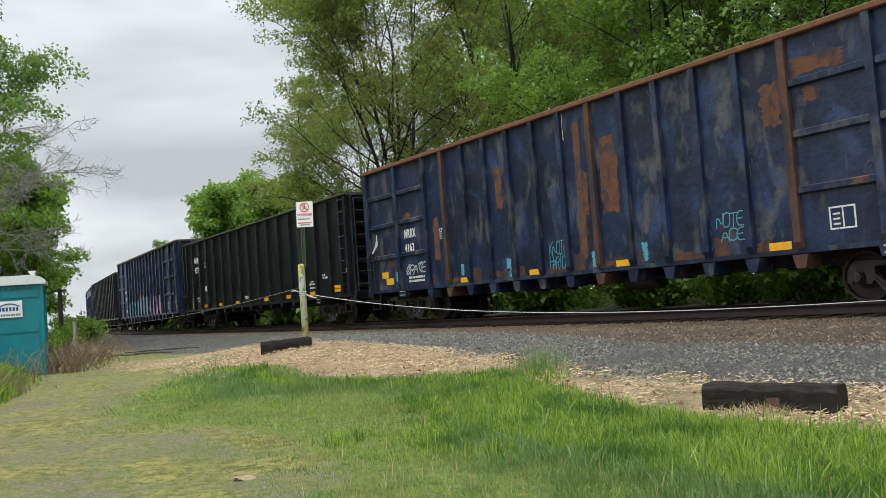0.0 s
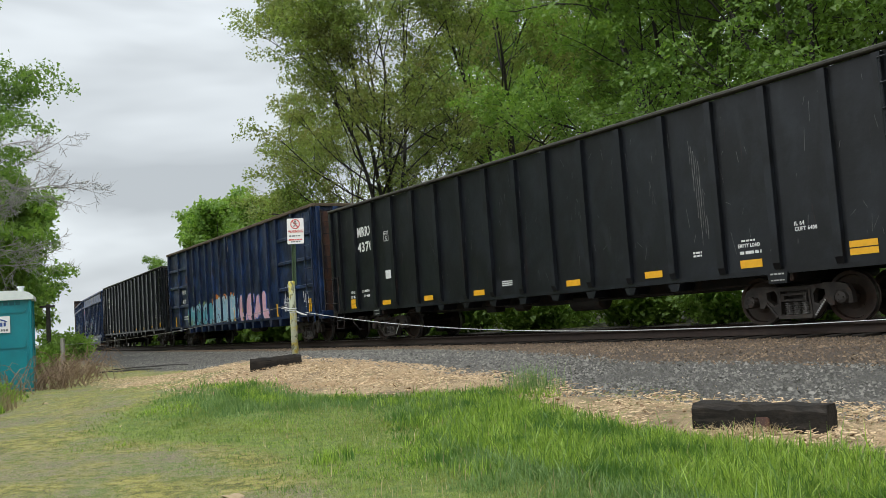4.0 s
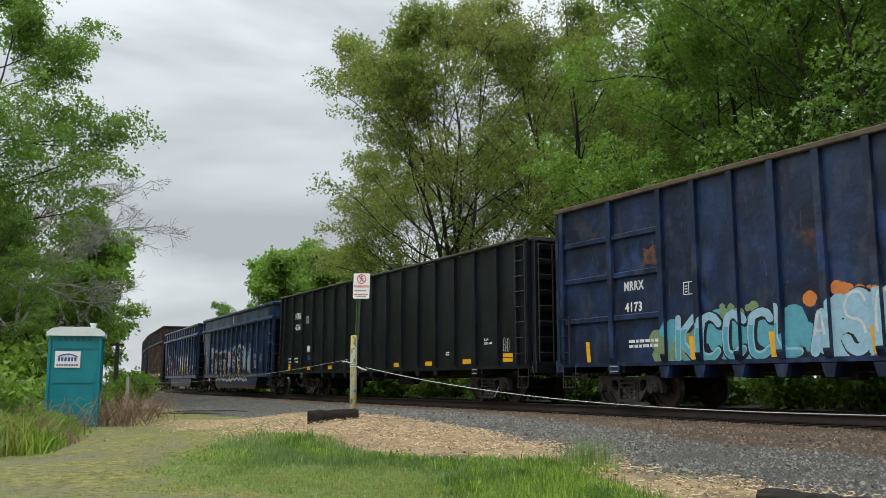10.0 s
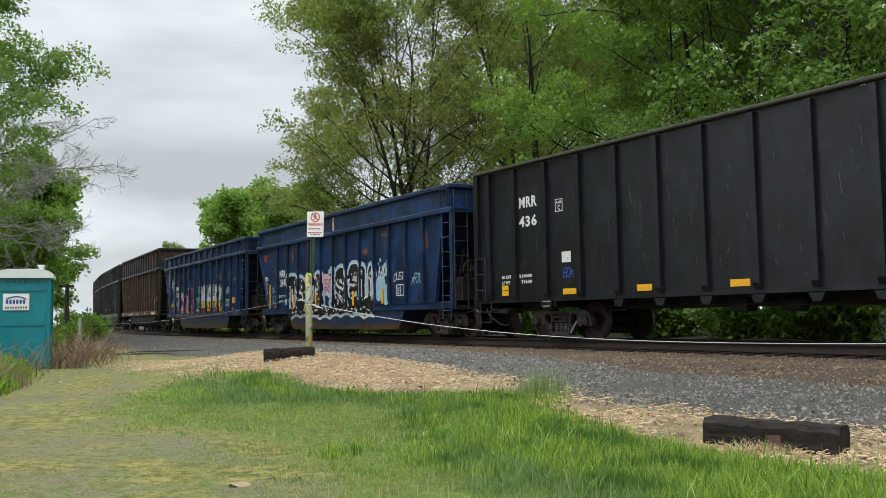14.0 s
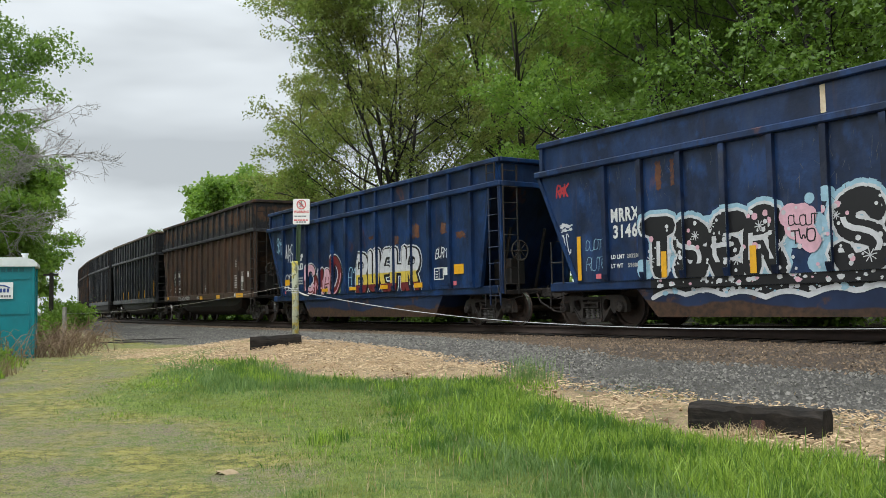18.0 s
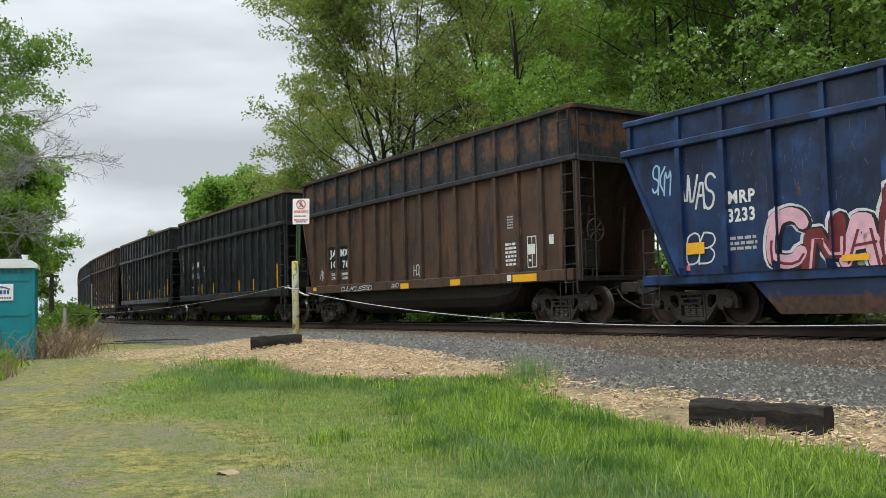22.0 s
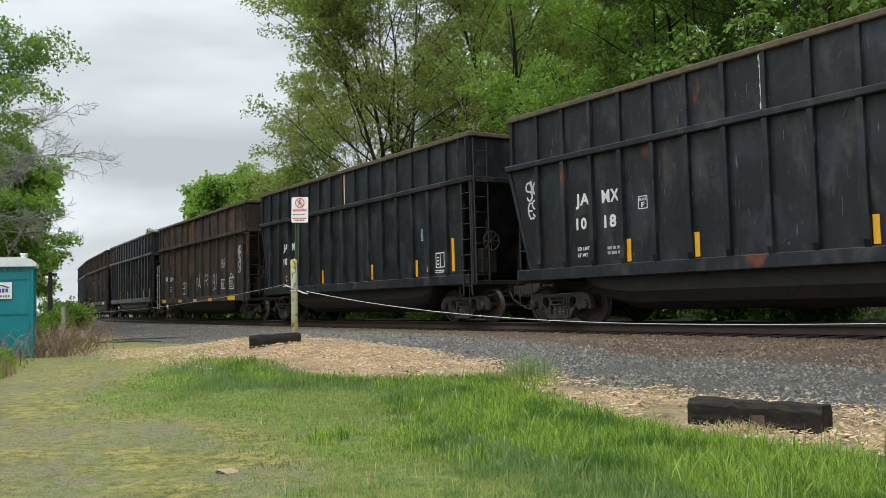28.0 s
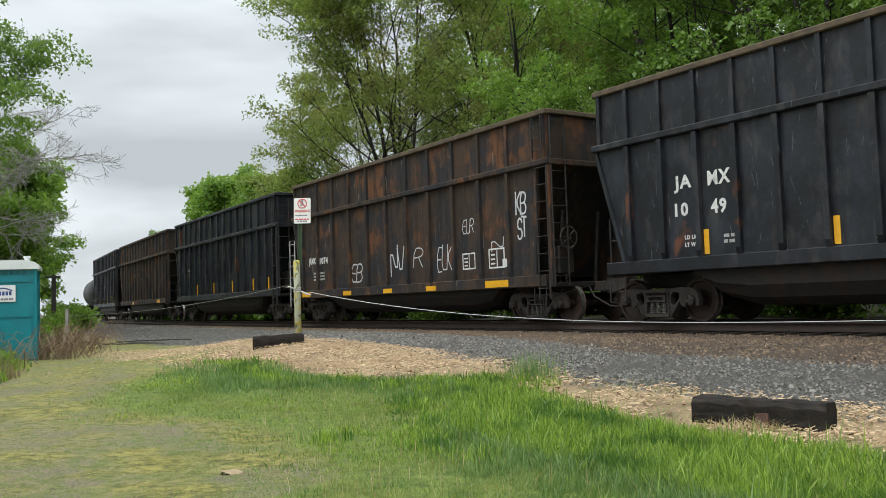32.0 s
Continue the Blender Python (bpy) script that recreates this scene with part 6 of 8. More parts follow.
for c, sh in ((W[7], 0.0), (W[8], 0.0)):
    nine = c is W[8]
    letters(c, "JA", (-5.17 - 0.2 * nine, -4.72 - 0.2 * nine, 2.74, 3.00)), letters(c, "MX", (-4.32 - 0.2 * nine, -3.78 - 0.2 * nine, 2.72, 3.00))
    letters(c, "10", (-5.17 - 0.2 * nine, -4.83 - 0.2 * nine, 2.18, 2.44)), letters(c, "49" if nine else "18", (-4.27 - 0.2 * nine, -3.90 - 0.2 * nine, 2.16, 2.43))
    letters(c, "LD LMT", (-5.15, -4.76, 1.69, 1.77)), letters(c, "LT WT", (-5.15, -4.82, 1.54, 1.62)), bars(c, (-4.2, -3.82, 1.54, 1.76), 2, 21, M_GREYTXT)
def by_post(xs, shift=-0.14):
    """Each bar moved to the free side of the nearest post."""
    return [shift + 0.92 * round((x - 0.09 - shift) / 0.92) + 0.075 for x in xs]


for c, xs in ((W[7], (-3.84, -1.29, 1.53, 4.2)), (W[8], (-4.78, -2.06, 1.64, 4.39))):
    plates(c, [(x, x + 0.12, 1.36, 1.85) for x in by_post(xs, 0.0 if c is W[7] else -0.14)])
plates(W[7], [(6.48, 6.61, 1.4, 2.35)]), plates(W[8], [(6.48, 6.61, 1.44, 2.36)])
plate_box(W[7], (-3.24, -2.98, 2.46, 2.74), "F"), data_box(W[8], (5.63, 6.08, 1.57, 2.00)), bars(W[8], (5.6, 6.05, 1.42, 1.52), 2, 22)
plates(W[8], [(5.16, 5.31, 1.47, 1.65)], "white_square", M_WHITE), bars(W[8], (4.86, 4.98, 2.39, 2.77), 6, 23, SPRAY["sky"])
for c in (W[7], W[8]):
    patch(c, (-0.12, 0.0, 4.02, 5.05), M_WHITE if c is W[7] else M_TANLINE, 3, "cream_stripe", -1.506, "pale painted stripe")
    scratches(c, -6.6, 6.6, 1.5, 3.8, 150, 38)
    scratches(c, -7.2, 7.2, 4.1, 5.1, 60, 39)
tag(W[7], "SK", (-6.9, -6.5, 3.05, 3.48), "white", 0.05, -0.1, 71, -1.5045), tag(W[7], "ES", (-6.85, -6.5, 2.62, 3.0), "white", 0.045, -0.1, 72, -1.5045)

c = W[9]
letters(c, "JAMX", (-6.3, -5.7, 2.13, 2.36)), letters(c, "1074", (-5.35, -4.7, 2.10, 2.33))
bars(c, (-5.9, -5.0, 1.5, 1.85), 3, 24, M_GREYTXT)
tag(c, "KB", (6.2, 6.6, 2.75, 3.3), "white", 0.05, 0.0, 81), tag(c, "ST", (6.25, 6.6, 2.15, 2.65), "white", 0.05, 0.0, 82)
tag(c, "NV", (-0.2, 0.6, 1.42, 2.4), "white", 0.05, 0.0, 83), tag(c, "R", (1.14, 1.65, 1.62, 2.2), "white", 0.035, 0.1, 84), tag(c, "ELK", (2.44, 3.2, 1.48, 2.18), "white", 0.035, 0.1, 85), tag(c, "EUR", (3.79, 4.3, 2.42, 2.8), "white", 0.025, 0.1, 86)
tag(c, "N", (5.1, 5.6, 1.9, 2.25), "white", 0.03, 0.1, 87), data_box(c, (4.97, 5.66, 1.42, 1.95)), tag(c, "EB", (-2.92, -2.15, 1.36, 1.95), "white", 0.045, 0.1, 88)
data_box(c, (3.75, 4.35, 1.45, 1.9))
plates(c, [(-6.8, -6.1, 0.93, 1.1), (-3.45, -2.85, 0.92, 1.07), (-0.65, -0.10, 0.92, 1.06), (1.9, 2.42, 0.92, 1.06), (4.85, 5.85, 0.92, 1.1)], y=-1.567)
plates(c, [(5.58, 5.8, 1.43, 1.65)], "white_square", M_WHITE)
scratches(c, -6.4, 6.4, 1.3, 3.7, 120, 40)
ladder(c, M_GREYTXT, -7.75, -7.3, 0.6, 3.1, -1.62, 0.42)

for c, tc in ((W[0], 7.78), (W[1], 7.32), (W[2], 7.78), (W[3], 7.32)):
    for x in (-tc, tc):
        bars(c, (x - 0.14, x + 0.14, 0.93, 0.98), 1, 3, M_GREYTXT, -1.535), bars(c, (x - 0.14, x + 0.14, 0.82, 0.86), 1, 4, M_GREYTXT, -1.535)

for k, n in enumerate((1, 3)):  # pale stencil along a strut of each side frame
    for o in W[n].children:
        if o.name.startswith("truck"):
            bm = bmesh.new()
            for m in range(8):
                a = 0.385 + 0.028 * m
                prism(bm, [(a, 0.17 + 0.036 * m), (a + 0.035, 0.155 + 0.036 * m), (a + 0.052, 0.18 + 0.036 * m), (a + 0.017, 0.195 + 0.036 * m)], -1.109, -1.105)
            part("stencil", bm, M_GREYTXT, o, "pale stencilled marks")

for n in (10, 11, 12):
    c = W[n]
    bars(c, (-5.2, -4.7, 2.3, 2.8), 2, 90 + n), plates(c, [(x, x + 0.13, 1.36, 1.85) for x in by_post((-4.0, -1.3, 1.5, 4.3, 6.4))] if n != 11 else [(4.5, 5.4, 1.08, 1.27), (-3.0, -2.5, 1.08, 1.25)], y=-1.516 if n != 11 else -1.567)
    scratches(c, -6.6, 6.6, 1.5, 3.8, 60, 60 + n)
    patch(c, (-0.2, -0.1, 4.05, 5.05), M_TANLINE, n, "cream_stripe", -1.506, "pale painted stripe")

# ---- trackside things ----
def ground_at(x, y):
    return float(height(np.array([x]), np.array([y]))[0])


def sign_post():
    px, py = -2.50, 14.8
    g = ground_at(px, py)
    e = thing("warning_sign_post", "peeling yellow post with a green pole and white warning sign", "sign post")
    bm = bmesh.new()
    lathe(bm, [(0.057, g - 0.3), (0.057, 1.32), (0.053, 1.36), (0.03, 1.37)], 20, "z")
    part("post", bm, M_POSTYELLOW, e, "peeling yellow and grey pipe", True).location = (px, py, 0)
    bm = bmesh.new()
    prism(bm, [(-0.035, -0.02), (-0.03, 0.02), (0.03, 0.02), (0.035, -0.02), (0.02, -0.02), (0.015, 0.005), (-0.015, 0.005), (-0.02, -0.02)], 1.30, 2.38, "z")
    o = part("pole", bm, M_POLEGREEN, e, "dark green channel pole")
    o.matrix_basis = pose(px + 0.01, py, 0, 0, 1.8, 0)
    bm = bmesh.new()
    prism(bm, [(-0.145, 0.015), (-0.13, 0.0), (0.13, 0.0), (0.145, 0.015), (0.145, 0.415), (0.13, 0.43), (-0.13, 0.43), (-0.145, 0.415)], -0.002, 0.002)
    face = part("sign", bm, M_SIGN, e, "white metal sign with red print")
    face.matrix_basis = pose(px + 0.115, py - 0.035, 1.985, 0, 1.5, -8)
    bm = bmesh.new()
    ring = [(0.075 * math.cos(a), -0.005, 0.335 + 0.075 * math.sin(a)) for a in [k * math.tau / 24 for k in range(25)]]
    tube(bm, ring, 0.008, 5, False)
    tube(bm, [(-0.053, -0.006, 0.388), (0.053, -0.006, 0.282)], 0.008, 5)
    part("symbol", bm, M_SIGNRED, face, "red barred circle")
    bm = bmesh.new()  # the dark shape under the bar
    lathe(bm, [(0.016, -0.006), (0.016, -0.003)], 10, "y", (0.0, 0, 0.378))
    tube(bm, [(0.0, -0.004, 0.36), (0.0, -0.004, 0.325), (-0.03, -0.004, 0.292)], 0.009, 4)
    tube(bm, [(0.0, -0.004, 0.325), (0.032, -0.004, 0.295)], 0.008, 4)
    tube(bm, [(-0.035, -0.004, 0.34), (0.0, -0.004, 0.352), (0.033, -0.004, 0.335)], 0.007, 4)
    part("pictogram", bm, M_SIGNINK, face)
    me = lettering("WARNING", 0.062, 0.0015, 0.78)
    me.materials.append(M_SIGNRED)
    part_of("lettering", me, None, face, "red capital lettering").location = (-0.125, -0.005, 0.19)
    for z, m, w in ((0.125, M_SIGNINK, 0.115), (0.06, M_SIGNRED, 0.12), (0.028, M_SIGNINK, 0.08)):
        bm = bmesh.new()
        x = -w
        while x < w - 0.02:
            d = 0.02 + 0.035 * random.random()
            box(bm, x, min(x + d, w), -0.005, -0.003, z, z + 0.022)
            x += d + 0.012
        part("print_line", bm, m, face)
    # wire round the post and the rope's knots
    bm = bmesh.new()
    for k in range(3):
        z = 0.84 + 0.03 * k
        tube(bm, [(0.061 * math.cos(a), 0.061 * math.sin(a), z) for a in [j * math.tau / 14 for j in range(15)]], 0.007, 5, False)
    tube(bm, [(0.06, -0.04, 0.85), (0.16, -0.06, 0.80), (0.24, -0.07, 0.78)], [0.010, 0.017, 0.008], 6)
    tube(bm, [(-0.06, 0.0, 0.9), (-0.13, 0.02, 0.93), (-0.2, 0.05, 0.92)], [0.008, 0.013, 0.006], 6)
    part("rope_knot", bm, M_ROPE, e).location = (px, py, 0)
    return e


def ropes():
    bm = bmesh.new()
    pts = []
    for k in range(41):
        q = k / 40 * 1.25
        pts.append((-2.28 + q * 11.3, 14.72 - q * 4.75, 0.165 + 0.66 * max(0.0, 1 - q / 0.74) ** 2.9 + 0.5 * max(0.0, q - 0.74) ** 2))
    tube(bm, pts, 0.0055, 6)
    me = bpy.data.meshes.new("rope")
    bm.to_mesh(me)
    bm.free()
    me.materials.append(M_ROPE)
    tagged(new("rope", me), "slack white rope strung from the yellow post", "rope", "ropes from the post")
    bm = bmesh.new()
    pts = [(-2.6 - q * 9.4, 14.85 + q * 13.1, 0.545 + 0.42 * (1 - q) ** 2.6) for q in [k / 30 for k in range(31)]]
    tube(bm, pts, 0.0038, 5)
    me = bpy.data.meshes.new("rope")
    bm.to_mesh(me)
    bm.free()
    me.materials.append(M_WOOD)
    tagged(new("rope", me), "thin slack grey rope running to a wooden stake", "rope", "ropes from the post")
    # the stakes that hold the far ends
    for x, y, z, n, lab in ((-12.05, 27.98, 0.75, "wooden_stake", "short weathered wooden stake holding the rope"),
                            (11.9, 8.7, 0.95, "wooden_stake", "short wooden stake at the rope's other end")):
        bm = bmesh.new()
        g = ground_at(x, y)
        box(bm, -0.05, 0.05, -0.05, 0.05, g - 0.2, z, 0.008)
        me = bpy.data.meshes.new(n)
        bm.to_mesh(me)
        bm.free()
        me.materials.append(M_WOOD)
        o = tagged(new(n, me), lab, "stake", "rope stakes")
        o.location = (x, y, 0)


def rough_timber(name, L, W, H, seed, label, m):
    """A squared timber with a worn, split top and rounded arrises."""
    rnd = random.Random(seed)
    prof0 = [(-W / 2, 0), (W / 2, 0), (W / 2, H * 0.8), (W * 0.38, H), (-W * 0.36, H), (-W / 2, H * 0.82)]
    bm = bmesh.new()
    n = 14
    rings = []
    for i in range(n + 1):
        x = -L / 2 + L * i / n
        rings.append([bm.verts.new((x + rnd.uniform(-0.004, 0.004), a + rnd.uniform(-0.007, 0.007), b + (rnd.uniform(-0.012, 0.008) if b > 0.01 else 0))) for a, b in prof0])
    k = len(prof0)
    fs = []
    for u, w in zip(rings, rings[1:]):
        for j in range(k):
            fs.append(bm.faces.new((u[j], u[(j + 1) % k], w[(j + 1) % k], w[j])))
    fs += [bm.faces.new(rings[0]), bm.faces.new(rings[-1][::-1])]
    bmesh.ops.recalc_face_normals(bm, faces=fs)
    me = bpy.data.meshes.new(name)
    bm.to_mesh(me)
    bm.free()
    me.materials.append(M_TIE)
    me.materials.append(M_GREYTIE)
    me.polygons[len(fs) - 2].material_index = me.polygons[len(fs) - 1].material_index = 1
    o = tagged(new(name, me), label, "railway tie", "cut ties on the ground")
    o.matrix_basis = m
    return o


def timbers():
    rough_timber("cut_tie", 0.80, 0.22, 0.25, 3, "short black cut railway tie at the post's foot", pose(-2.68, 14.02, -0.095, 1, -1.8, 12))
    rough_timber("cut_tie", 0.99, 0.23, 0.22, 8, "black weathered cut railway tie lying in chips and grass", pose(2.30, 6.59, ground_at(2.30, 6.59) - 0.025, 0, 1.0, -40))


def tie_plate():
    """A rusty steel plate leaning on the cut tie, with straw gathered at its foot."""
    bm = bmesh.new()
    prism(bm, [(-0.05, 0.0), (0.05, 0.0), (0.048, 0.115), (0.03, 0.125), (-0.045, 0.12)], -0.012, 0.012)
    me = bpy.data.meshes.new("steel_plate")
    bm.to_mesh(me)
    bm.free()
    me.materials.append(M_RUSTEND)
    o = tagged(new("steel_plate", me), "small rusty steel plate leaning against the cut tie", "steel plate")
    o.matrix_basis = pose(2.25, 6.45, ground_at(2.25, 6.45) - 0.01, -10, 0, -40)


def sticks():
    rnd = random.Random(5)
    for k in range(7):
        x, y = -10.4 + rnd.uniform(-1.2, 1.4), 28.0 + rnd.uniform(-1.5, 1.5)
        a = rnd.uniform(-0.5, 0.5) - 0.3
        L = rnd.uniform(0.7, 1.7)
        bm = bmesh.new()
        g = ground_at(x, y)
        tube(bm, [(x - math.cos(a) * L / 2, y - math.sin(a) * L / 2, g + 0.03), (x, y, g + 0.04 + rnd.uniform(0, 0.02)), (x + math.cos(a) * L / 2, y + math.sin(a) * L / 2, g + 0.04)], [0.022, 0.02, 0.012], 6)
        me = bpy.data.meshes.new("dead_branch")
        bm.to_mesh(me)
        bm.free()
        me.materials.append(M_POLE)
        tagged(new("dead_branch", me), "dark dead branch lying on the gravel", "branch", "branches on the gravel")


def portable_toilet():
    d = 21.5
    cx, cy = -9.68, 19.6
    zt = 1.80
    g = zt - 2.26
    w = 0.52
    e = thing("portable_toilet", "teal plastic portable toilet with a white roof among weeds", "portable toilet")
    e.matrix_basis = pose(cx, cy, g, 0, 0, 22)
    def panel(name, x0, x1, y0, y1, z0, z1, m, bev=0.01, label="", parent=None):
        bm = bmesh.new()
        box(bm, x0, x1, y0, y1, z0, z1, bev)
        return part(name, bm, m, parent or e, label)
    panel("base", -w - 0.03, w + 0.03, -w - 0.03, w + 0.03, 0.0, 0.14, M_TEALDARK, 0.02, "dark skid base")
    panel("wall", -w, w, -w, -w + 0.05, 0.14, 2.06, M_TEAL)
    panel("wall", -w, w, w - 0.05, w, 0.14, 2.06, M_TEAL)
    panel("wall", -w, -w + 0.05, -w + 0.05, w - 0.05, 0.14, 2.06, M_TEAL)
    panel("wall", w - 0.05, w, -w + 0.05, w - 0.05, 0.14, 2.06, M_TEAL)
    for x in (-w, w):
        for y in (-w, w):
            panel("corner_moulding", x - 0.035, x + 0.035, y - 0.035, y + 0.035, 0.14, 2.08, M_TEAL, 0.015)
    # raised panels on the front and the side
    for z0, z1 in ((0.25, 0.95), (1.02, 1.28), (1.78, 1.9)):
        bm = bmesh.new()
        prism(bm, [(-0.4, z0), (0.4, z0), (0.43, z0 + 0.04), (0.43, z1 - 0.05), (0.36, z1), (-0.36, z1), (-0.43, z1 - 0.05), (-0.43, z0 + 0.04)], -w - 0.018, -w + 0.01)
        part("raised_panel", bm, M_TEAL, e)
    for z0, z1 in ((0.25, 0.95), (1.05, 1.75)):
        bm = bmesh.new()
        prism(bm, [(-0.4, z0), (0.4, z0), (0.4, z1), (-0.4, z1)], w - 0.01, w + 0.018, "x")
        part("raised_panel", bm, M_TEAL, e)
    for k in range(6):
        panel("vent_slat", -0.36 + 0.12 * k, -0.27 + 0.12 * k, -w - 0.012, -w + 0.01, 1.95, 2.03, M_TEALDARK, 0.0)
    bm = bmesh.new()
    prism(bm, [(-0.6, 2.06), (0.6, 2.06), (0.6, 2.14), (0.5, 2.22), (0.3, 2.26), (-0.3, 2.26), (-0.5, 2.22), (-0.6, 2.14)], -0.6, 0.6)
    part("roof", bm, M_ROOFWHITE, e, "white domed plastic roof")
    bm = bmesh.new()
    lathe(bm, [(0.06, 2.2), (0.06, 2.36), (0.08, 2.37), (0.08, 2.4)], 12, "z", (0.3, 0.3, 0))
    part("vent_pipe", bm, M_ROOFWHITE, e)
    plate = panel("placard", -0.40, 0.12, -w - 0.026, -w - 0.018, 1.36, 1.72, M_SIGN, 0.0, "white company placard")
    bm = bmesh.new()
    pts = [(-0.34 + 0.4 * k / 10, -w - 0.03, 1.60 + 0.06 * math.sin(math.pi * k / 10)) for k in range(11)]
    tube(bm, pts, 0.014, 5)
    for k in range(6):
        box(bm, -0.34 + 0.067 * k, -0.295 + 0.067 * k, -w - 0.031, -w - 0.026, 1.5, 1.585)
    part("emblem", bm, surface("placard_blue", (0.02, 0.05, 0.22), (0.03, 0.07, 0.28), 10, 0.5, 0, 0.0), plate, "blue bars under an arc")
    bm = bmesh.new()
    for k in range(9):
        box(bm, -0.36 + 0.05 * k, -0.325 + 0.05 * k, -w - 0.031, -w - 0.026, 1.395, 1.44)
    part("print_line", bm, M_SIGNINK, plate)


def far_pole():
    e = thing("wooden_post", "dark wooden post with a crossbar at the wood's edge", "post")
    x, y = -17.4, 39.0
    g = ground_at(x, y)
    bm = bmesh.new()
    tube(bm, [(x, y, g - 0.2), (x + 0.02, y, 2.35)], [0.11, 0.09], 10)
    part("shaft", bm, M_POLE, e)
    bm = bmesh.new()
    box(bm, x - 0.3, x + 0.36, y - 0.13, y - 0.07, 2.2, 2.3)
    part("crossbar", bm, M_POLE, e)


def fallen_leaf(x, y, s, a):
    bm = bmesh.new()
    g = ground_at(x, y) + 0.012
    n = 12
    c = bm.verts.new((0, 0, 0.012))
    ring = []
    for k in range(n):
        q = k * math.tau / n
        r = s * (0.75 + 0.35 * math.cos(3 * q) * (0.5 + 0.5 * math.sin(q * 2 + 1)))
        ring.append(bm.verts.new((r * math.cos(q), 0.5 * r * math.sin(q), 0.018 * math.sin(2 * q))))
    for k in range(n):
        bm.faces.new((c, ring[k], ring[(k + 1) % n]))
    me = bpy.data.meshes.new("fallen_leaf")
    bm.to_mesh(me)
    bm.free()
    me.materials.append(M_DRYLEAF)
    o = tagged(new("fallen_leaf", me), "dry tan leaf lying on mossy gravel", "leaf", "leaves on the ground")
    o.matrix_basis = pose(x, y, g, 4, 3, a)


sign_post()
ropes()
timbers()
tie_plate()
sticks()
portable_toilet()
far_pole()
fallen_leaf(-1.36, 5.42, 0.085, 15)
fallen_leaf(0.14, 6.3, 0.035, 60)
fallen_leaf(-0.55, 8.4, 0.05, 100)
fallen_leaf(-6.3, 13.9, 0.06, 40)

# ---- plants ----
def tubes_mesh(name, lines, material):
    """Many tapering bars as one mesh; lines: (points, radii, sides)."""
    V, F, base = [], [], 0
    for pts, rs, n in lines:
        pts = np.asarray(pts, float)
        d = np.gradient(pts, axis=0)
        d /= np.linalg.norm(d, axis=1)[:, None] + 1e-9
        ref = np.array([0.31, 0.17, 0.93]) if abs(d[0][2]) < 0.9 else np.array([1.0, 0.2, 0.0])
        a = np.cross(d, ref)
        a /= np.linalg.norm(a, axis=1)[:, None] + 1e-9
        b = np.cross(d, a)
        ang = np.arange(n) * math.tau / n
        ring = pts[:, None, :] + (a[:, None, :] * np.cos(ang)[None, :, None] + b[:, None, :] * np.sin(ang)[None, :, None]) * np.asarray(rs)[:, None, None]
        V.append(ring.reshape(-1, 3))
        i = (np.arange(len(pts) - 1)[:, None] * n + np.arange(n)[None, :]).ravel()
        j = (np.arange(len(pts) - 1)[:, None] * n + (np.arange(n)[None, :] + 1) % n).ravel()
        F.append(np.stack([i, j, j + n, i + n], 1) + base)
        base += len(pts) * n
    me = raw_mesh(name, np.concatenate(V), np.concatenate(F))
    me.materials.append(material)
    me.shade_smooth()
    return me


def leaves_mesh(name, centres, size, rng, material, flat=0.3, droop=0.25, up=None):
    """A small pointed leaf at every centre, each turned its own way; up: the way its face leans."""
    n = len(centres)
    s = size * rng.uniform(0.6, 1.35, n)
    nrm = rng.normal(size=(n, 3))
    if up is None:
        nrm[:, 2] += flat * 2
    else:
        nrm = nrm * 0.95 + up
    nrm /= np.linalg.norm(nrm, axis=1)[:, None]
    u = np.cross(nrm, rng.normal(size=(n, 3)))
    u /= np.linalg.norm(u, axis=1)[:, None]
    u[:, 2] -= droop
    v = np.cross(nrm, u)
    L, W = u * s[:, None], v * (s * 0.42)[:, None]
    q = np.stack([centres - L * 0.4 + W, centres - L * 0.4 - W, centres + L * 0.6], 1)
    i = np.arange(n)[:, None] * 3
    me = raw_mesh(name, q.reshape(-1, 3), np.concatenate([i, i + 1, i + 2], 1))
    me.materials.append(material)
    return me


def bend(rng, p, d, length, steps, wild, lift):
    pts = [np.array(p, float)]
    d = np.array(d, float)
    for _ in range(steps):
        d = d + rng.normal(size=3) * wild + np.array([0, 0, lift])
        d /= np.linalg.norm(d)
        pts.append(pts[-1] + d * length / steps)
    return np.array(pts)


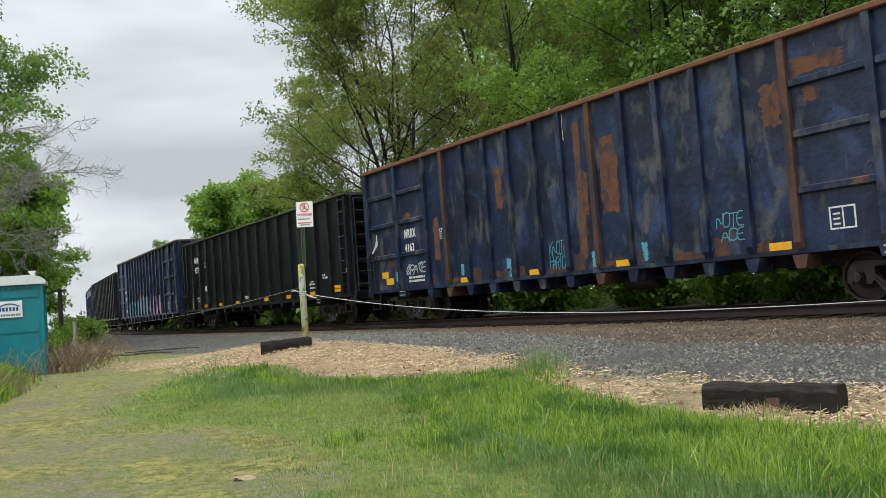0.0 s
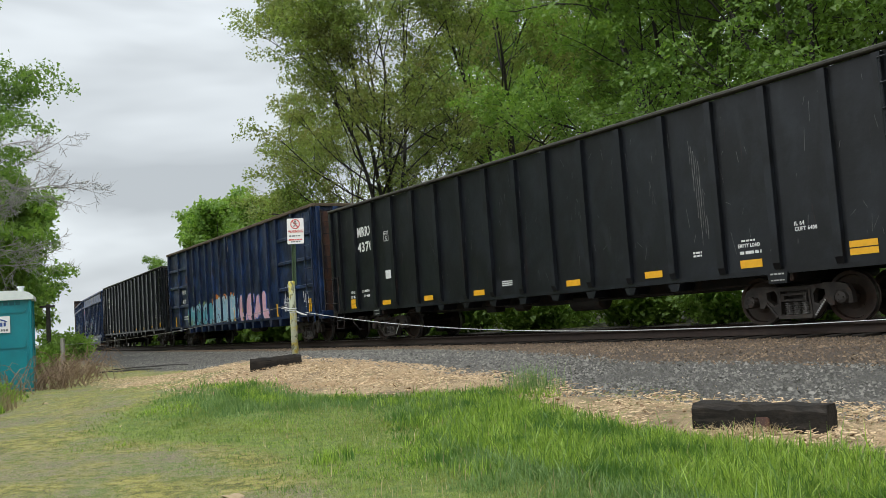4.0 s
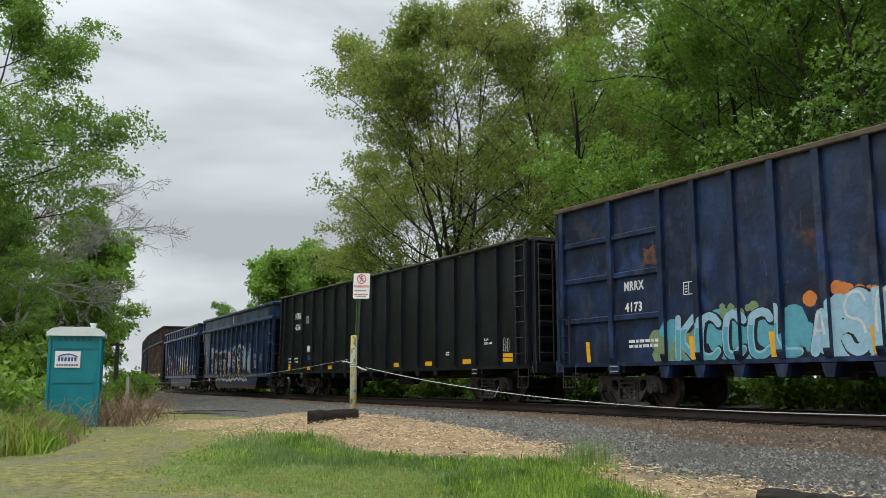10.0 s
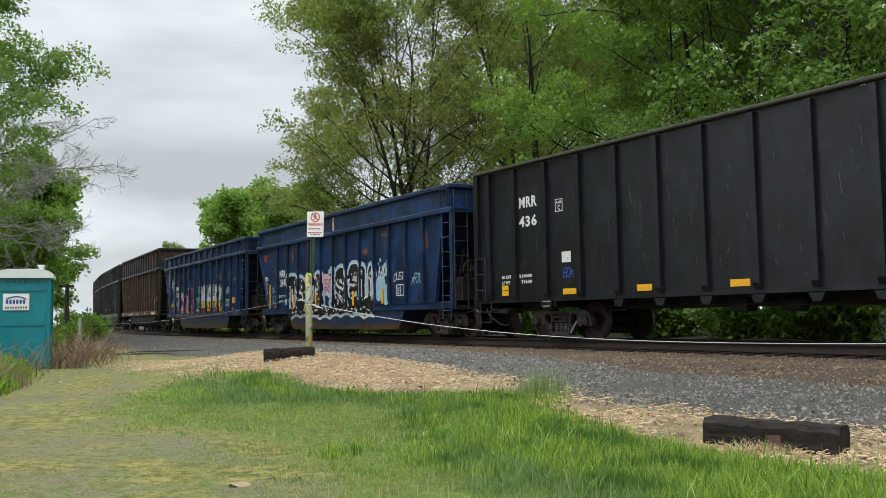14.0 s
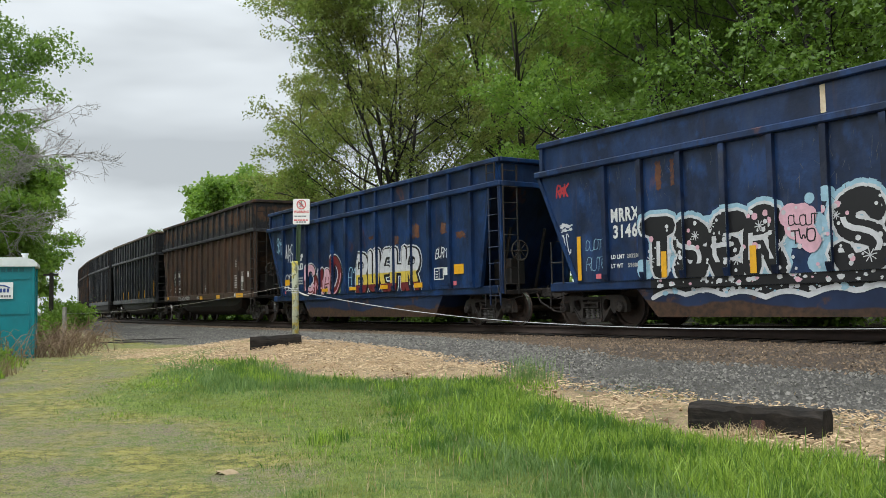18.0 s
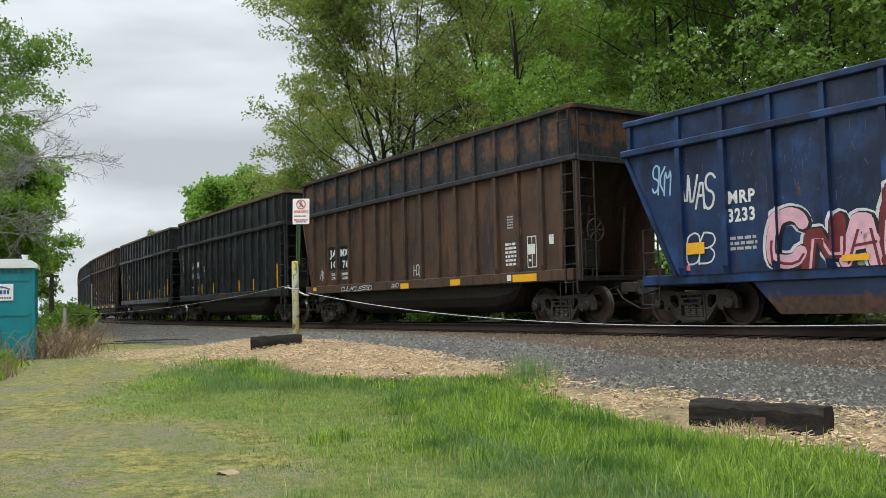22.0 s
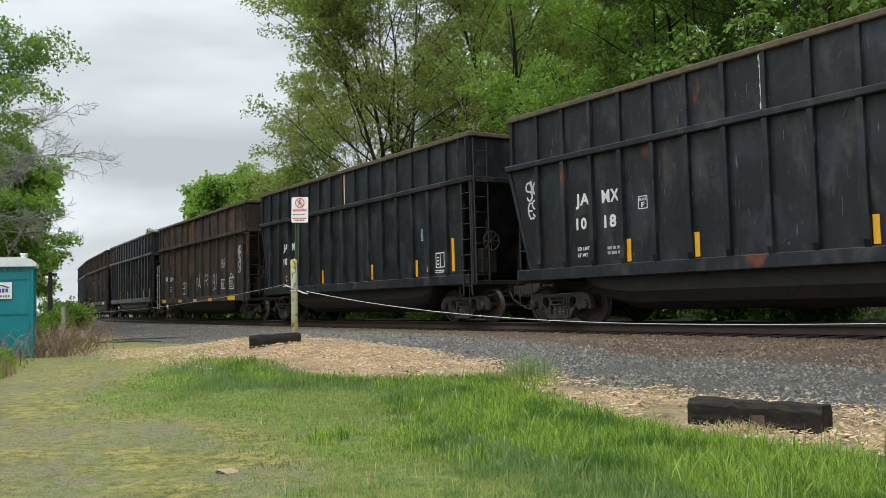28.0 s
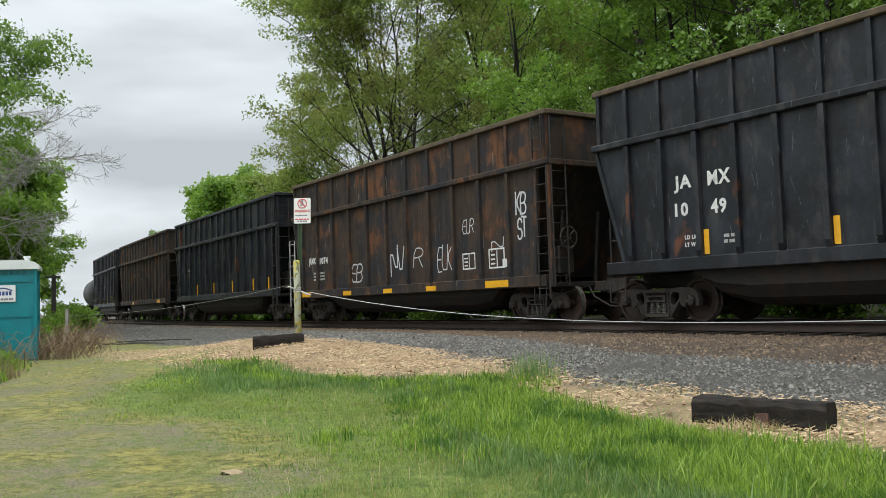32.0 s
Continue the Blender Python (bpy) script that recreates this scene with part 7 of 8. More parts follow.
def grow(seed, H, R, bare=0.25, stems=4, limbs=9, subs=6, pad=0.62, per=60, thick=0.14, fork=0.3, splay=0.32, girth=0.0095, lift=0.5, ragged=0.0):
    """Lines of the wood, and centres and facings of the leaves: rising stems, limbs that reach out, twigs that end in flat sprays.
    bare: share of the height without limbs; fork: where the stems part; pad: size of a spray; ragged: share of the sprays left out."""
    rng = np.random.default_rng(seed)
    wood, pads = [], []
    r0 = H * girth
    trunk = bend(rng, (0, 0, -0.3), (rng.normal() * 0.04, rng.normal() * 0.04, 1), H * fork, 6, 0.03, 0.02)
    wood.append((trunk, np.linspace(r0 * 1.2, r0 * 0.85, 7), 9))
    for f in range(stems):
        a = f * math.tau / stems + rng.uniform(-0.5, 0.5)
        tilt = splay * rng.uniform(0.5, 1.2) * (stems > 1)
        p0 = trunk[-1 - (f % 3)]
        st = bend(rng, p0, (math.cos(a) * tilt, math.sin(a) * tilt, 1.0), (H - p0[2]) * rng.uniform(0.86, 1.02), 9, 0.06, 0.035)
        rs = np.linspace(r0 * 0.62, r0 * 0.08, 10)
        wood.append((st, rs, 7))
        for k in range(limbs):
            q = (k + rng.uniform(0.1, 0.9)) / limbs
            h = p0[2] / H + q * (1 - p0[2] / H)
            if h < bare:
                continue
            g = q * 9
            i = min(int(g), 8)
            p, r = st[i] + (st[i + 1] - st[i]) * (g - i), max(rs[i] * 0.55, 0.016)
            b = a + rng.normal() * 1.25 + (k % 2) * 0.6
            low = (h - bare) / (1 - bare)
            reach = R * (0.72 + 0.28 * math.sin(math.pi * min(1.0, low * 0.9 + 0.2))) * (1.0 if low < 0.62 else 1.0 - 0.62 * ((low - 0.62) / 0.38) ** 1.4)
            L = max(0.9, reach - 0.8 * math.hypot(p[0], p[1])) * rng.uniform(0.75, 1.12)
            limb = bend(rng, p, (math.cos(b), math.sin(b), lift + 0.9 * low), L, 6, 0.11, -0.015 + 0.03 * low)
            wood.append((limb, np.linspace(r, 0.014, 7), 5))
            pads.append((limb[-1], 1.0))
            for m in range(subs):
                w = 0.34 + 0.66 * (m + rng.uniform(0, 1)) / subs
                i = min(int(w * 6), 5)
                sp = limb[i] + (limb[i + 1] - limb[i]) * (w * 6 - i)
                d = limb[i + 1] - limb[i]
                d = d / np.linalg.norm(d)
                side = np.array([-d[1], d[0], 0.0]) * (1 if m % 2 else -1)
                sub = bend(rng, sp, d * 0.6 + side * rng.uniform(0.5, 1.1) + np.array([0, 0, rng.uniform(-0.05, 0.45)]), L * (0.44 - 0.2 * w) + 0.5, 4, 0.15, 0.03)
                wood.append((sub, np.linspace(max(r * 0.32, 0.011), 0.006, 5), 3))
                pads += [(sub[-1], 0.95), (sub[2] + rng.normal(size=3) * 0.15, 0.7)]
                for n in range(3):
                    tw = bend(rng, sub[1 + n], (sub[-1] - sub[0]) * 0.5 + rng.normal(size=3) * np.array([0.8, 0.8, 0.4]), 0.45 + 0.4 * rng.random(), 2, 0.2, 0.03)
                    wood.append((tw, (0.008, 0.006, 0.004), 3))
                    pads.append((tw[2], 0.6))
    c = np.array([p for p, _ in pads])
    k = np.array([w for _, w in pads]) * rng.uniform(0.7, 1.3, len(pads)) * pad
    keep = rng.random(len(c)) > ragged
    c, k = c[keep], k[keep]
    n = np.maximum(4, (per * (k / pad) ** 2)).astype(int)
    c, k = np.repeat(c, n, axis=0), np.repeat(k, n)
    a, q = rng.uniform(0, math.tau, len(c)), np.sqrt(rng.random(len(c)))
    out = np.stack([np.cos(a) * q, np.sin(a) * q, np.zeros(len(c))], 1)
    leaves = c + out * k[:, None]
    leaves[:, 2] += rng.normal(size=len(c)) * thick - 0.38 * k * q ** 2
    facing = out * 0.9
    facing[:, 2] = 1.0
    return wood, leaves, facing, rng


def tree_meshes(name, leafmat, bark, leaf=0.12, **kw):
    wood, c, facing, rng = grow(**kw)
    return tubes_mesh(name + "_trunk", wood, bark), leaves_mesh(name + "_crown", c, leaf, rng, leafmat, up=facing)


def plant_tree(name, meshes, x, y, turn, scale, label, group="", z=None):
    e = thing(name, label, "tree", group)
    part_of("trunk", meshes[0], None, e, "grey-brown trunk and limbs")
    if meshes[1]:
        part_of("crown", meshes[1], None, e, "fresh spring leaves")
    g = ground_at(x, y) if z is None else z
    e.matrix_basis = Matrix.Translation((x, y, g)) @ Matrix.Rotation(radians(turn), 4, "Z") @ Matrix.Diagonal((scale, scale, scale, 1))
    return e


def polar(az, r):
    return r * math.sin(radians(az)), r * math.cos(radians(az))


OAK = tree_meshes("oak", M_OAKLEAF, M_BARK, 0.112, seed=11, H=19.5, R=7.2, bare=0.10, stems=5, limbs=12, subs=7, pad=0.62, per=96, fork=0.2, splay=0.36, thick=0.15, ragged=0.05)
OAK2 = tree_meshes("oak", M_OAKLEAF, M_BARK, 0.112, seed=23, H=19.5, R=7.2, bare=0.14, stems=4, limbs=12, subs=7, pad=0.60, per=98, fork=0.26, splay=0.28, thick=0.15, ragged=0.15)
MAPLE = tree_meshes("maple", M_LEAF, M_BARK, 0.115, seed=5, H=18.0, R=7.2, bare=0.10, stems=4, limbs=12, subs=7, pad=0.58, per=112, fork=0.22, splay=0.42, lift=0.35, thick=0.13, ragged=0.12)
MAPLE2 = tree_meshes("maple", M_LEAF2, M_BARK, 0.115, seed=8, H=18.0, R=7.2, bare=0.10, stems=4, limbs=12, subs=7, pad=0.58, per=112, fork=0.22, splay=0.42, lift=0.35, thick=0.13, ragged=0.12)
MAPLE3 = tree_meshes("maple", M_LEAF, M_BARK, 0.115, seed=31, H=16.0, R=6.4, bare=0.10, stems=4, limbs=11, subs=6, pad=0.58, per=118, fork=0.24, splay=0.4, lift=0.35, thick=0.13, ragged=0.12)

ROUND = tree_meshes("maple", M_LEAF2, M_BARK, 0.25, seed=52, H=11.5, R=4.9, bare=0.05, stems=5, limbs=9, subs=5, pad=0.72, per=62, fork=0.14, splay=0.42, thick=0.25)
BACK = tree_meshes("maple", M_LEAF, M_BARK, 0.30, seed=61, H=17.5, R=7.2, bare=0.10, stems=4, limbs=10, subs=5, pad=0.85, per=34, fork=0.24, splay=0.4, thick=0.25, ragged=0.15)

LEFT = tree_meshes("maple", M_LEAF, M_BARK, 0.125, seed=71, H=19.5, R=7.8, bare=0.2, stems=4, limbs=12, subs=7, pad=0.70, per=116, fork=0.3, splay=0.4, thick=0.14, ragged=0.03, lift=0.12)

row = "trees beyond the track"
x, y = polar(-2.8, 41)
plant_tree("oak_tree", OAK, x, y, 40, 1.0, "tall spreading oak with thin olive spring leaves", row)
x, y = polar(4.6, 43)
plant_tree("oak_tree", OAK2, x, y, 130, 1.0, "tall oak with open crown and visible limbs", row)
x, y = polar(-5.2, 54)
plant_tree("oak_tree", OAK2, x, y, 20, 0.8, "oak with thin spring leaves standing behind", row)
for s, lat, kind, turn, sc in (
        (5.5, -8.5, MAPLE2, 10, 1.02), (11.5, -7.5, MAPLE, 75, 1.0), (17, -9.0, MAPLE2, 150, 1.05), (22.5, -7.0, MAPLE3, 30, 1.1),
        (28, -9.0, MAPLE, 200, 1.0), (35, -7.5, MAPLE2, 260, 0.95),
        (2, -18, BACK, 100, 1.2), (9, -16, BACK, 220, 1.25), (16, -17, BACK, 20, 1.15), (24, -16, BACK, 300, 1.1)):
    q = on_track(s, lat)
    plant_tree("maple_tree", kind, q[0], q[1], turn, sc, "tall leafy maple in fresh green at the wood's edge", row)
for az, r, turn, sc in ((-12.9, 74, 15, 1.0), (-10.2, 70, 95, 0.95), (-11.4, 82, 200, 1.08), (-15.4, 92, 250, 0.66)):
    x, y = polar(az, r)
    plant_tree("maple_tree", ROUND, x, y, turn, sc, "rounded bright green tree beyond the curve", "trees beyond the curve")
x, y = polar(-17.0, 105)
plant_tree("maple_tree", MAPLE3, x, y, 165, 0.62, "small green tree far beyond the curve", "trees beyond the curve")
for az, r, kind, turn, sc in ((6.6, 58, BACK, 310, 1.12), (10.5, 56, BACK, 120, 1.1)):
    x, y = polar(az, r)
    plant_tree("maple_tree", kind, x, y, turn, sc, "tall leafy maple behind the oaks", row)
left = "trees by the road side"
x, y = polar(-35.6, 40)
plant_tree("maple_tree", LEFT, x, y, 240, 1.0, "large leafy tree at the wood's edge behind the toilet", left)
x, y = polar(-37.0, 46)
plant_tree("oak_tree", OAK2, x, y, 300, 0.8, "leafy tree leaning out from the wood's edge", left)
x, y = polar(-39.0, 34)
plant_tree("maple_tree", MAPLE2, x, y, 80, 0.9, "large leafy tree at the wood's edge", left)
x, y = polar(-31.8, 33)
plant_tree("maple_tree", MAPLE3, x, y, 10, 0.42, "young bright green tree behind the toilet", left)
x, y = polar(-25.9, 62)
plant_tree("maple_tree", ROUND, x, y, 120, 0.78, "low green tree at the end of the lot", left)
x, y = polar(-28.4, 54)
plant_tree("maple_tree", ROUND, x, y, 33, 0.92, "low green tree at the end of the lot", left)

def bare_meshes(seed):
    """A leafless tree: limbs that fork four times into fine rising twigs."""
    rng = np.random.default_rng(seed)
    wood = []

    def fork(p, d, L, r, depth):
        pts = bend(rng, p, d, L, 4, 0.16 if depth else 0.06, 0.05 if depth < 2 else 0.02)
        wood.append((pts, np.linspace(r, max(r * 0.5, 0.005), 5), 7 if depth == 0 else 4 if depth < 3 else 3))
        if depth == 4:
            return
        for k in range((9, 7, 6, 7)[depth]):
            f = 0.3 + 0.7 * (k + rng.uniform(0, 1)) / (9, 7, 6, 7)[depth]
            i = min(int(f * 4), 3)
            q = pts[i] + (pts[i + 1] - pts[i]) * (f * 4 - i)
            e = pts[i + 1] - pts[i]
            e = e / np.linalg.norm(e) + rng.normal(size=3) * (0.62, 0.5, 0.55, 0.6)[depth]
            fork(q, e, L * rng.uniform(0.36, 0.60), max(r * 0.5, 0.0065), depth + 1)
    fork((0, 0, -0.3), (0.10, 0, 1), 6.4, 0.09, 0)
    fork((0.2, 0, 2.4), (0.30, 0.1, 0.95), 4.4, 0.055, 0)
    thick = [q for q in wood if q[1][0] > 0.03]
    fine = [q for q in wood if q[1][0] <= 0.03]
    return tubes_mesh("bare_tree_trunk", thick, M_PALEBARK), tubes_mesh("bare_tree_twigs", fine, M_PALEBARK)


x, y = polar(-29.8, 48)
e = thing("bare_tree", "leafless pale grey tree with fine twigs", "tree", left)
for n, me in zip(("trunk", "crown"), bare_meshes(77)):
    part_of(n, me, None, e, "pale trunk and limbs" if n == "trunk" else "fine bare twigs")
e.matrix_basis = Matrix.Translation((x, y, ground_at(x, y))) @ Matrix.Rotation(radians(-20), 4, "Z") @ Matrix.Diagonal((1.38, 1.38, 1.38, 1))


# shrubs under the trees: short stems and a loose heap of leaves
def shrub_meshes(seed, w, h, n, mat, leaf):
    rng = np.random.default_rng(seed)
    wood, cs = [], []
    for k in range(9):
        a = rng.uniform(0, math.tau)
        st = bend(rng, (rng.normal() * w * 0.15, rng.normal() * w * 0.15, -0.1), (math.cos(a) * 0.7, math.sin(a) * 0.7, 1), h * rng.uniform(0.7, 1.1), 5, 0.15, 0.0)
        wood.append((st, np.linspace(0.025, 0.006, 6), 4))
        for i in range(2, 6):
            for _ in range(3):
                tw = bend(rng, st[i], rng.normal(size=3) * np.array([1, 1, 0.5]), w * 0.35, 3, 0.2, 0.0)
                wood.append((tw, (0.008, 0.006, 0.004, 0.002), 3))
                cs.append(np.repeat(tw[1:], max(1, n // 324), axis=0))
    c = np.concatenate(cs)
    c = c + rng.normal(size=c.shape) * np.array([0.2, 0.2, 0.16])
    c[:, 2] = np.maximum(c[:, 2], 0.04)
    return tubes_mesh("shrub_stems", wood, M_BARK), leaves_mesh("shrub_leaves", c, leaf, rng, mat)


SHRUBS = [shrub_meshes(3, 1.5, 1.7, 5400, M_SHRUB, 0.16), shrub_meshes(9, 1.8, 1.4, 5400, M_LEAF2, 0.14), shrub_meshes(15, 1.3, 2.2, 5400, M_SHRUB, 0.16)]


def plant_shrub(meshes, x, y, turn, scale, label, group):
    e = thing("shrub", label, "shrub", group)
    part_of("stem", meshes[0], None, e)
    part_of("foliage", meshes[1], None, e)
    e.matrix_basis = Matrix.Translation((x, y, ground_at(x, y))) @ Matrix.Rotation(turn, 4, "Z") @ Matrix.Diagonal((scale, scale, scale, 1))


rnd = random.Random(41)
for k in range(26):
    s = -14 + k * 2.3 + rnd.uniform(-0.8, 0.8)
    q = on_track(s, -rnd.uniform(4.6, 6.2))
    plant_shrub(SHRUBS[k % 3], q[0], q[1], rnd.uniform(0, 6), rnd.uniform(0.7, 1.05), "low leafy green undergrowth beyond the track", "undergrowth beyond the track")
for az, r, k, sc in ((-29.8, 23, 1, 0.7), (-27.0, 25.5, 0, 0.7), (-32.5, 19, 0, 0.8), (-33, 16.5, 1, 0.9), (-25.2, 33, 2, 0.5), (-23.9, 40, 1, 0.5), (-31.5, 27, 2, 1.1), (-23.2, 52, 1, 1.1), (-28.5, 34, 2, 1.3), (-28.4, 17.5, 1, 0.32), (-29.6, 16.2, 1, 0.38), (-27.4, 18.6, 1, 0.28), (-30.5, 15, 1, 0.35)):
    x, y = polar(az, r)
    plant_shrub(SHRUBS[k], x, y, rnd.uniform(0, 6), sc, "weedy green shrub beside the gravel lot", "shrubs by the lot")


BELT = shrub_meshes(27, 2.2, 1.9, 2160, M_SHRUB, 0.34)
for k in range(18):
    s = -20 - k * 3.2 + rnd.uniform(-0.8, 0.8)
    q = on_track(s, -rnd.uniform(4.8, 6.4))
    plant_shrub(BELT, q[0], q[1], rnd.uniform(0, 6), rnd.uniform(0.9, 1.25), "leafy green brush beyond the curve of the track", "undergrowth beyond the track")


def far_woods():
    """The wood closes behind the first rows of trees."""
    rng = np.random.default_rng(91)
    cs = []
    for s in np.arange(-150, 110, 1.5):
        lat = -rng.uniform(24, 34) if s > -4 else -rng.uniform(34, 60)
        q = on_track(float(s), float(lat))
        h = rng.uniform(9, 15) if s > -4 else rng.uniform(3, 6)
        n = 240
        c = np.clip(rng.normal(size=(n, 3)), -1.5, 1.5) * np.array([2.0, 2.0, h * 0.28]) + np.array([q[0], q[1], h * 0.55])
        cs.append(c)
    for k in range(150):
        az, r = rng.uniform(-62, -29.5), rng.uniform(52, 85)
        x, y = polar(az, r)
        h = rng.uniform(4, 10)
        cs.append(np.clip(rng.normal(size=(240, 3)), -1.5, 1.5) * np.array([2.0, 2.0, h * 0.28]) + np.array([x, y, h * 0.5]))
    c = np.concatenate(cs)
    c[:, 2] = np.maximum(c[:, 2], 0.1)
    me = leaves_mesh("far_woods", c, 0.46, rng, M_LEAF)
    tagged(new("far_woods", me), "dense green wood behind the first trees", "woods", kind="stuff")


far_woods()


# ---- grass, weeds, stones and chips ----
def blades(name, x, y, h, w, rng, material, lean=0.35, label="", cat="grass", short=False):
    """Blades that bend once; short ones are single points."""
    n = len(x)
    z = height(x, y) - 0.01
    a = rng.uniform(0, math.tau, n)
    side = np.stack([np.cos(a), np.sin(a), np.zeros(n)], 1) * (w / 2)[:, None]
    b = rng.uniform(0, math.tau, n)
    out = np.stack([np.cos(b), np.sin(b), np.zeros(n)], 1) * (h * np.abs(rng.normal(0, lean, n)))[:, None]
    p = np.stack([x, y, z], 1)
    up = np.array([0, 0, 1.0])
    mid = p + out * 0.3 + up * (h * 0.55)[:, None]
    tip = p + out + up * (h * 0.98)[:, None]
    V = np.stack([p - side, p + side, mid - side * 0.8, mid + side * 0.8, tip], 1).reshape(-1, 3)
    i = np.arange(n)[:, None] * 5
    if short:
        V = np.stack([p - side, p + side, tip], 1).reshape(-1, 3)
        i = np.arange(n)[:, None] * 3
        F = np.concatenate([i, i + 1, i + 2], 1)
    else:
        F = np.concatenate([np.concatenate([i, i + 1, i + 3], 1), np.concatenate([i, i + 3, i + 2], 1), np.concatenate([i + 2, i + 3, i + 4], 1)])
    me = raw_mesh(name, V, F)
    me.materials.append(material)
    return tagged(new(name, me), label, cat, kind="stuff")


def scatter(rng, n, az0, az1, r0, r1, bias=1.0):
    az = np.radians(rng.uniform(az0, az1, n))
    r = r0 + (r1 - r0) * rng.uniform(0, 1, n) ** bias
    return r * np.sin(az), r * np.cos(az)


def lumps(x, y, f, seed):
    return np.array([noise.noise(Vector((a * f, b * f, seed))) for a, b in zip(x, y)])


STAND = (0.90, 9.65)


def grasses():
    rng = np.random.default_rng(17)
    # tall bright grass along the chips and in the lower right
    x, y = scatter(rng, 400000, -28, 34, 3.6, 15.0, 1.25)
    lat, along = lateral(x, y)
    z = grass_zone(x, y, lat, along)
    t = lumps(x, y, 1.1, 2.0)
    u = lumps(x, y, 3.2, 9.0)
    up = np.interp(along, (13.8, 14.7, 16.6, 17.9, 18.9, 20.5, 22, 30), (11.4, 11.0, 11.1, 9.75, 9.95, 10.6, 10.88, 11.0))
    rim = np.exp(-((lat - up - 0.5) / 0.8) ** 2)
    lush = np.clip(rim + 0.75 * smooth(18.8, 20.4, along) * smooth(2.2, 1.2, lat - up), 0, 1)
    ok = rng.random(len(x)) < z * np.clip(0.30 + 0.70 * lush + 0.4 * t + 0.55 * u, 0.10, 1.0)
    x, y, t, u, lush = x[ok], y[ok], t[ok], u[ok], lush[ok]
    r = np.hypot(x, y)
    h = (0.014 + 0.068 * lush + 0.022 * np.clip(t, 0, 1) + 0.05 * np.clip(u - 0.1, 0, 1)) * rng.uniform(0.3, 1.4, len(x)) * np.where(rng.random(len(x)) < 0.06, 1.8, 1.0)
    w = 0.0035 + 0.0008 * r * rng.uniform(0.5, 1.2, len(x)) + 0.002 * lush
    cool = (lumps(x, y, 0.7, 4.0) + rng.normal(0, 0.1, len(x)) > -0.02) & (lush < 0.95)
    blades("grass", x[~cool], y[~cool], h[~cool], w[~cool], rng, M_GRASS, 0.45, "lush uneven green grass in tufts")
    blades("cool_grass", x[cool], y[cool], h[cool] * 1.1, w[cool] * 0.8, rng, M_BLUEGRASS, 0.5, "fine blue-green grass between the tufts")
    # a fine soft turf under the tufts
    x, y = scatter(rng, 230000, -32, 34, 3.6, 12.5, 1.0)
    lat, along = lateral(x, y)
    ok = rng.random(len(x)) < grass_zone(x, y, lat, along)
    x, y = x[ok], y[ok]
    k = lumps(x, y, 1.7, 6.0)
    blades("turf", x, y, rng.uniform(0.012, 0.045, len(x)) * (1 + 0.6 * k), 0.0028 + 0.0006 * np.hypot(x, y), rng, M_TURF, 0.9, "fine soft light green turf", "grass", True)
    # tall clumps that stand out
    cx, cy = scatter(rng, 60, -8, 32, 4.6, 11.5)
    lat, along = lateral(cx, cy)
    ok = grass_zone(cx, cy, lat, along) > 0.6
    cx, cy = np.append(cx[ok], [0.75, 0.95, 0.5, -0.2]), np.append(cy[ok], [9.4, 9.2, 9.3, 9.0])
    n = 130
    x = (cx[:, None] + rng.normal(0, 0.09, (len(cx), n))).ravel()
    y = (cy[:, None] + rng.normal(0, 0.09, (len(cx), n))).ravel()
    blades("grass_clumps", x, y, rng.uniform(0.04, 0.14, len(x)), 0.005 + 0.0006 * np.hypot(x, y), rng, M_GRASS, 0.35, "taller clumps of rank green grass")
    # a feathery stand of stalks at the heap's foot
    a = rng.normal(0, 1, (2, 420))
    blades("seeding_grass", STAND[0] + a[0] * 0.16, STAND[1] + a[1] * 0.14, rng.uniform(0.12, 0.38, 420), np.full(420, 0.0045), rng, M_BLUEGRASS, 0.22, "tall feathery seeding grass at the chips' edge")
    # pale seeding stalks
    x, y = scatter(rng, 9000, -12, 32, 4, 12)
    lat, along = lateral(x, y)
    ok = rng.random(len(x)) < grass_zone(x, y, lat, along) * 0.22
    x, y = x[ok], y[ok]
    blades("grass_stalks", x, y, rng.uniform(0.05, 0.16, len(x)), np.full(len(x), 0.003), rng, M_STRAW, 0.3, "pale seeding grass stalks")
    # thin low growth on the mossy gravel
    x, y = scatter(rng, 330000, -33, 16, 3.6, 20, 1.35)
    lat, along = lateral(x, y)
    t = lumps(x, y, 0.8, 7.0)
    u = lumps(x, y, 2.5, 1.0)
    ok = (rng.random(len(x)) < np.clip(0.48 + 0.9 * t + 0.6 * u, 0, 0.95)) & (lat > 8.5) & (chip_zone(x, y, lat, along) < 0.3)
    x, y, t = x[ok], y[ok], t[ok]
    g = rng.random(len(x)) < 0.72 - 0.9 * lumps(x, y, 1.4, 12.0)
    h = rng.uniform(0.004, 0.016, len(x)) * (1 + np.clip(t, 0, 1))
    w = 0.0030 + 0.0005 * np.hypot(x, y)
    blades("lawn_moss", x[g], y[g], h[g], w[g], rng, M_MEADOW, 0.7, "short yellow-green moss and grass on gravel", "moss", True)
    g = ~g
    blades("short_grass", x[g], y[g], h[g] * 1.5, w[g], rng, M_BLUEGRASS, 0.7, "short thin grass on gravel", "grass", True)
    # dark little tufts of clover and grass in the moss
    cx, cy = scatter(rng, 900, -33, 14, 3.8, 13, 1.2)
    lat, along = lateral(cx, cy)
    k = (lat > 9.5) & (rng.random(len(cx)) < 0.25 + 0.9 * np.clip(lumps(cx, cy, 0.6, 21.0) + 0.2, 0, 1))
    cx, cy = cx[k], cy[k]
    n = 34
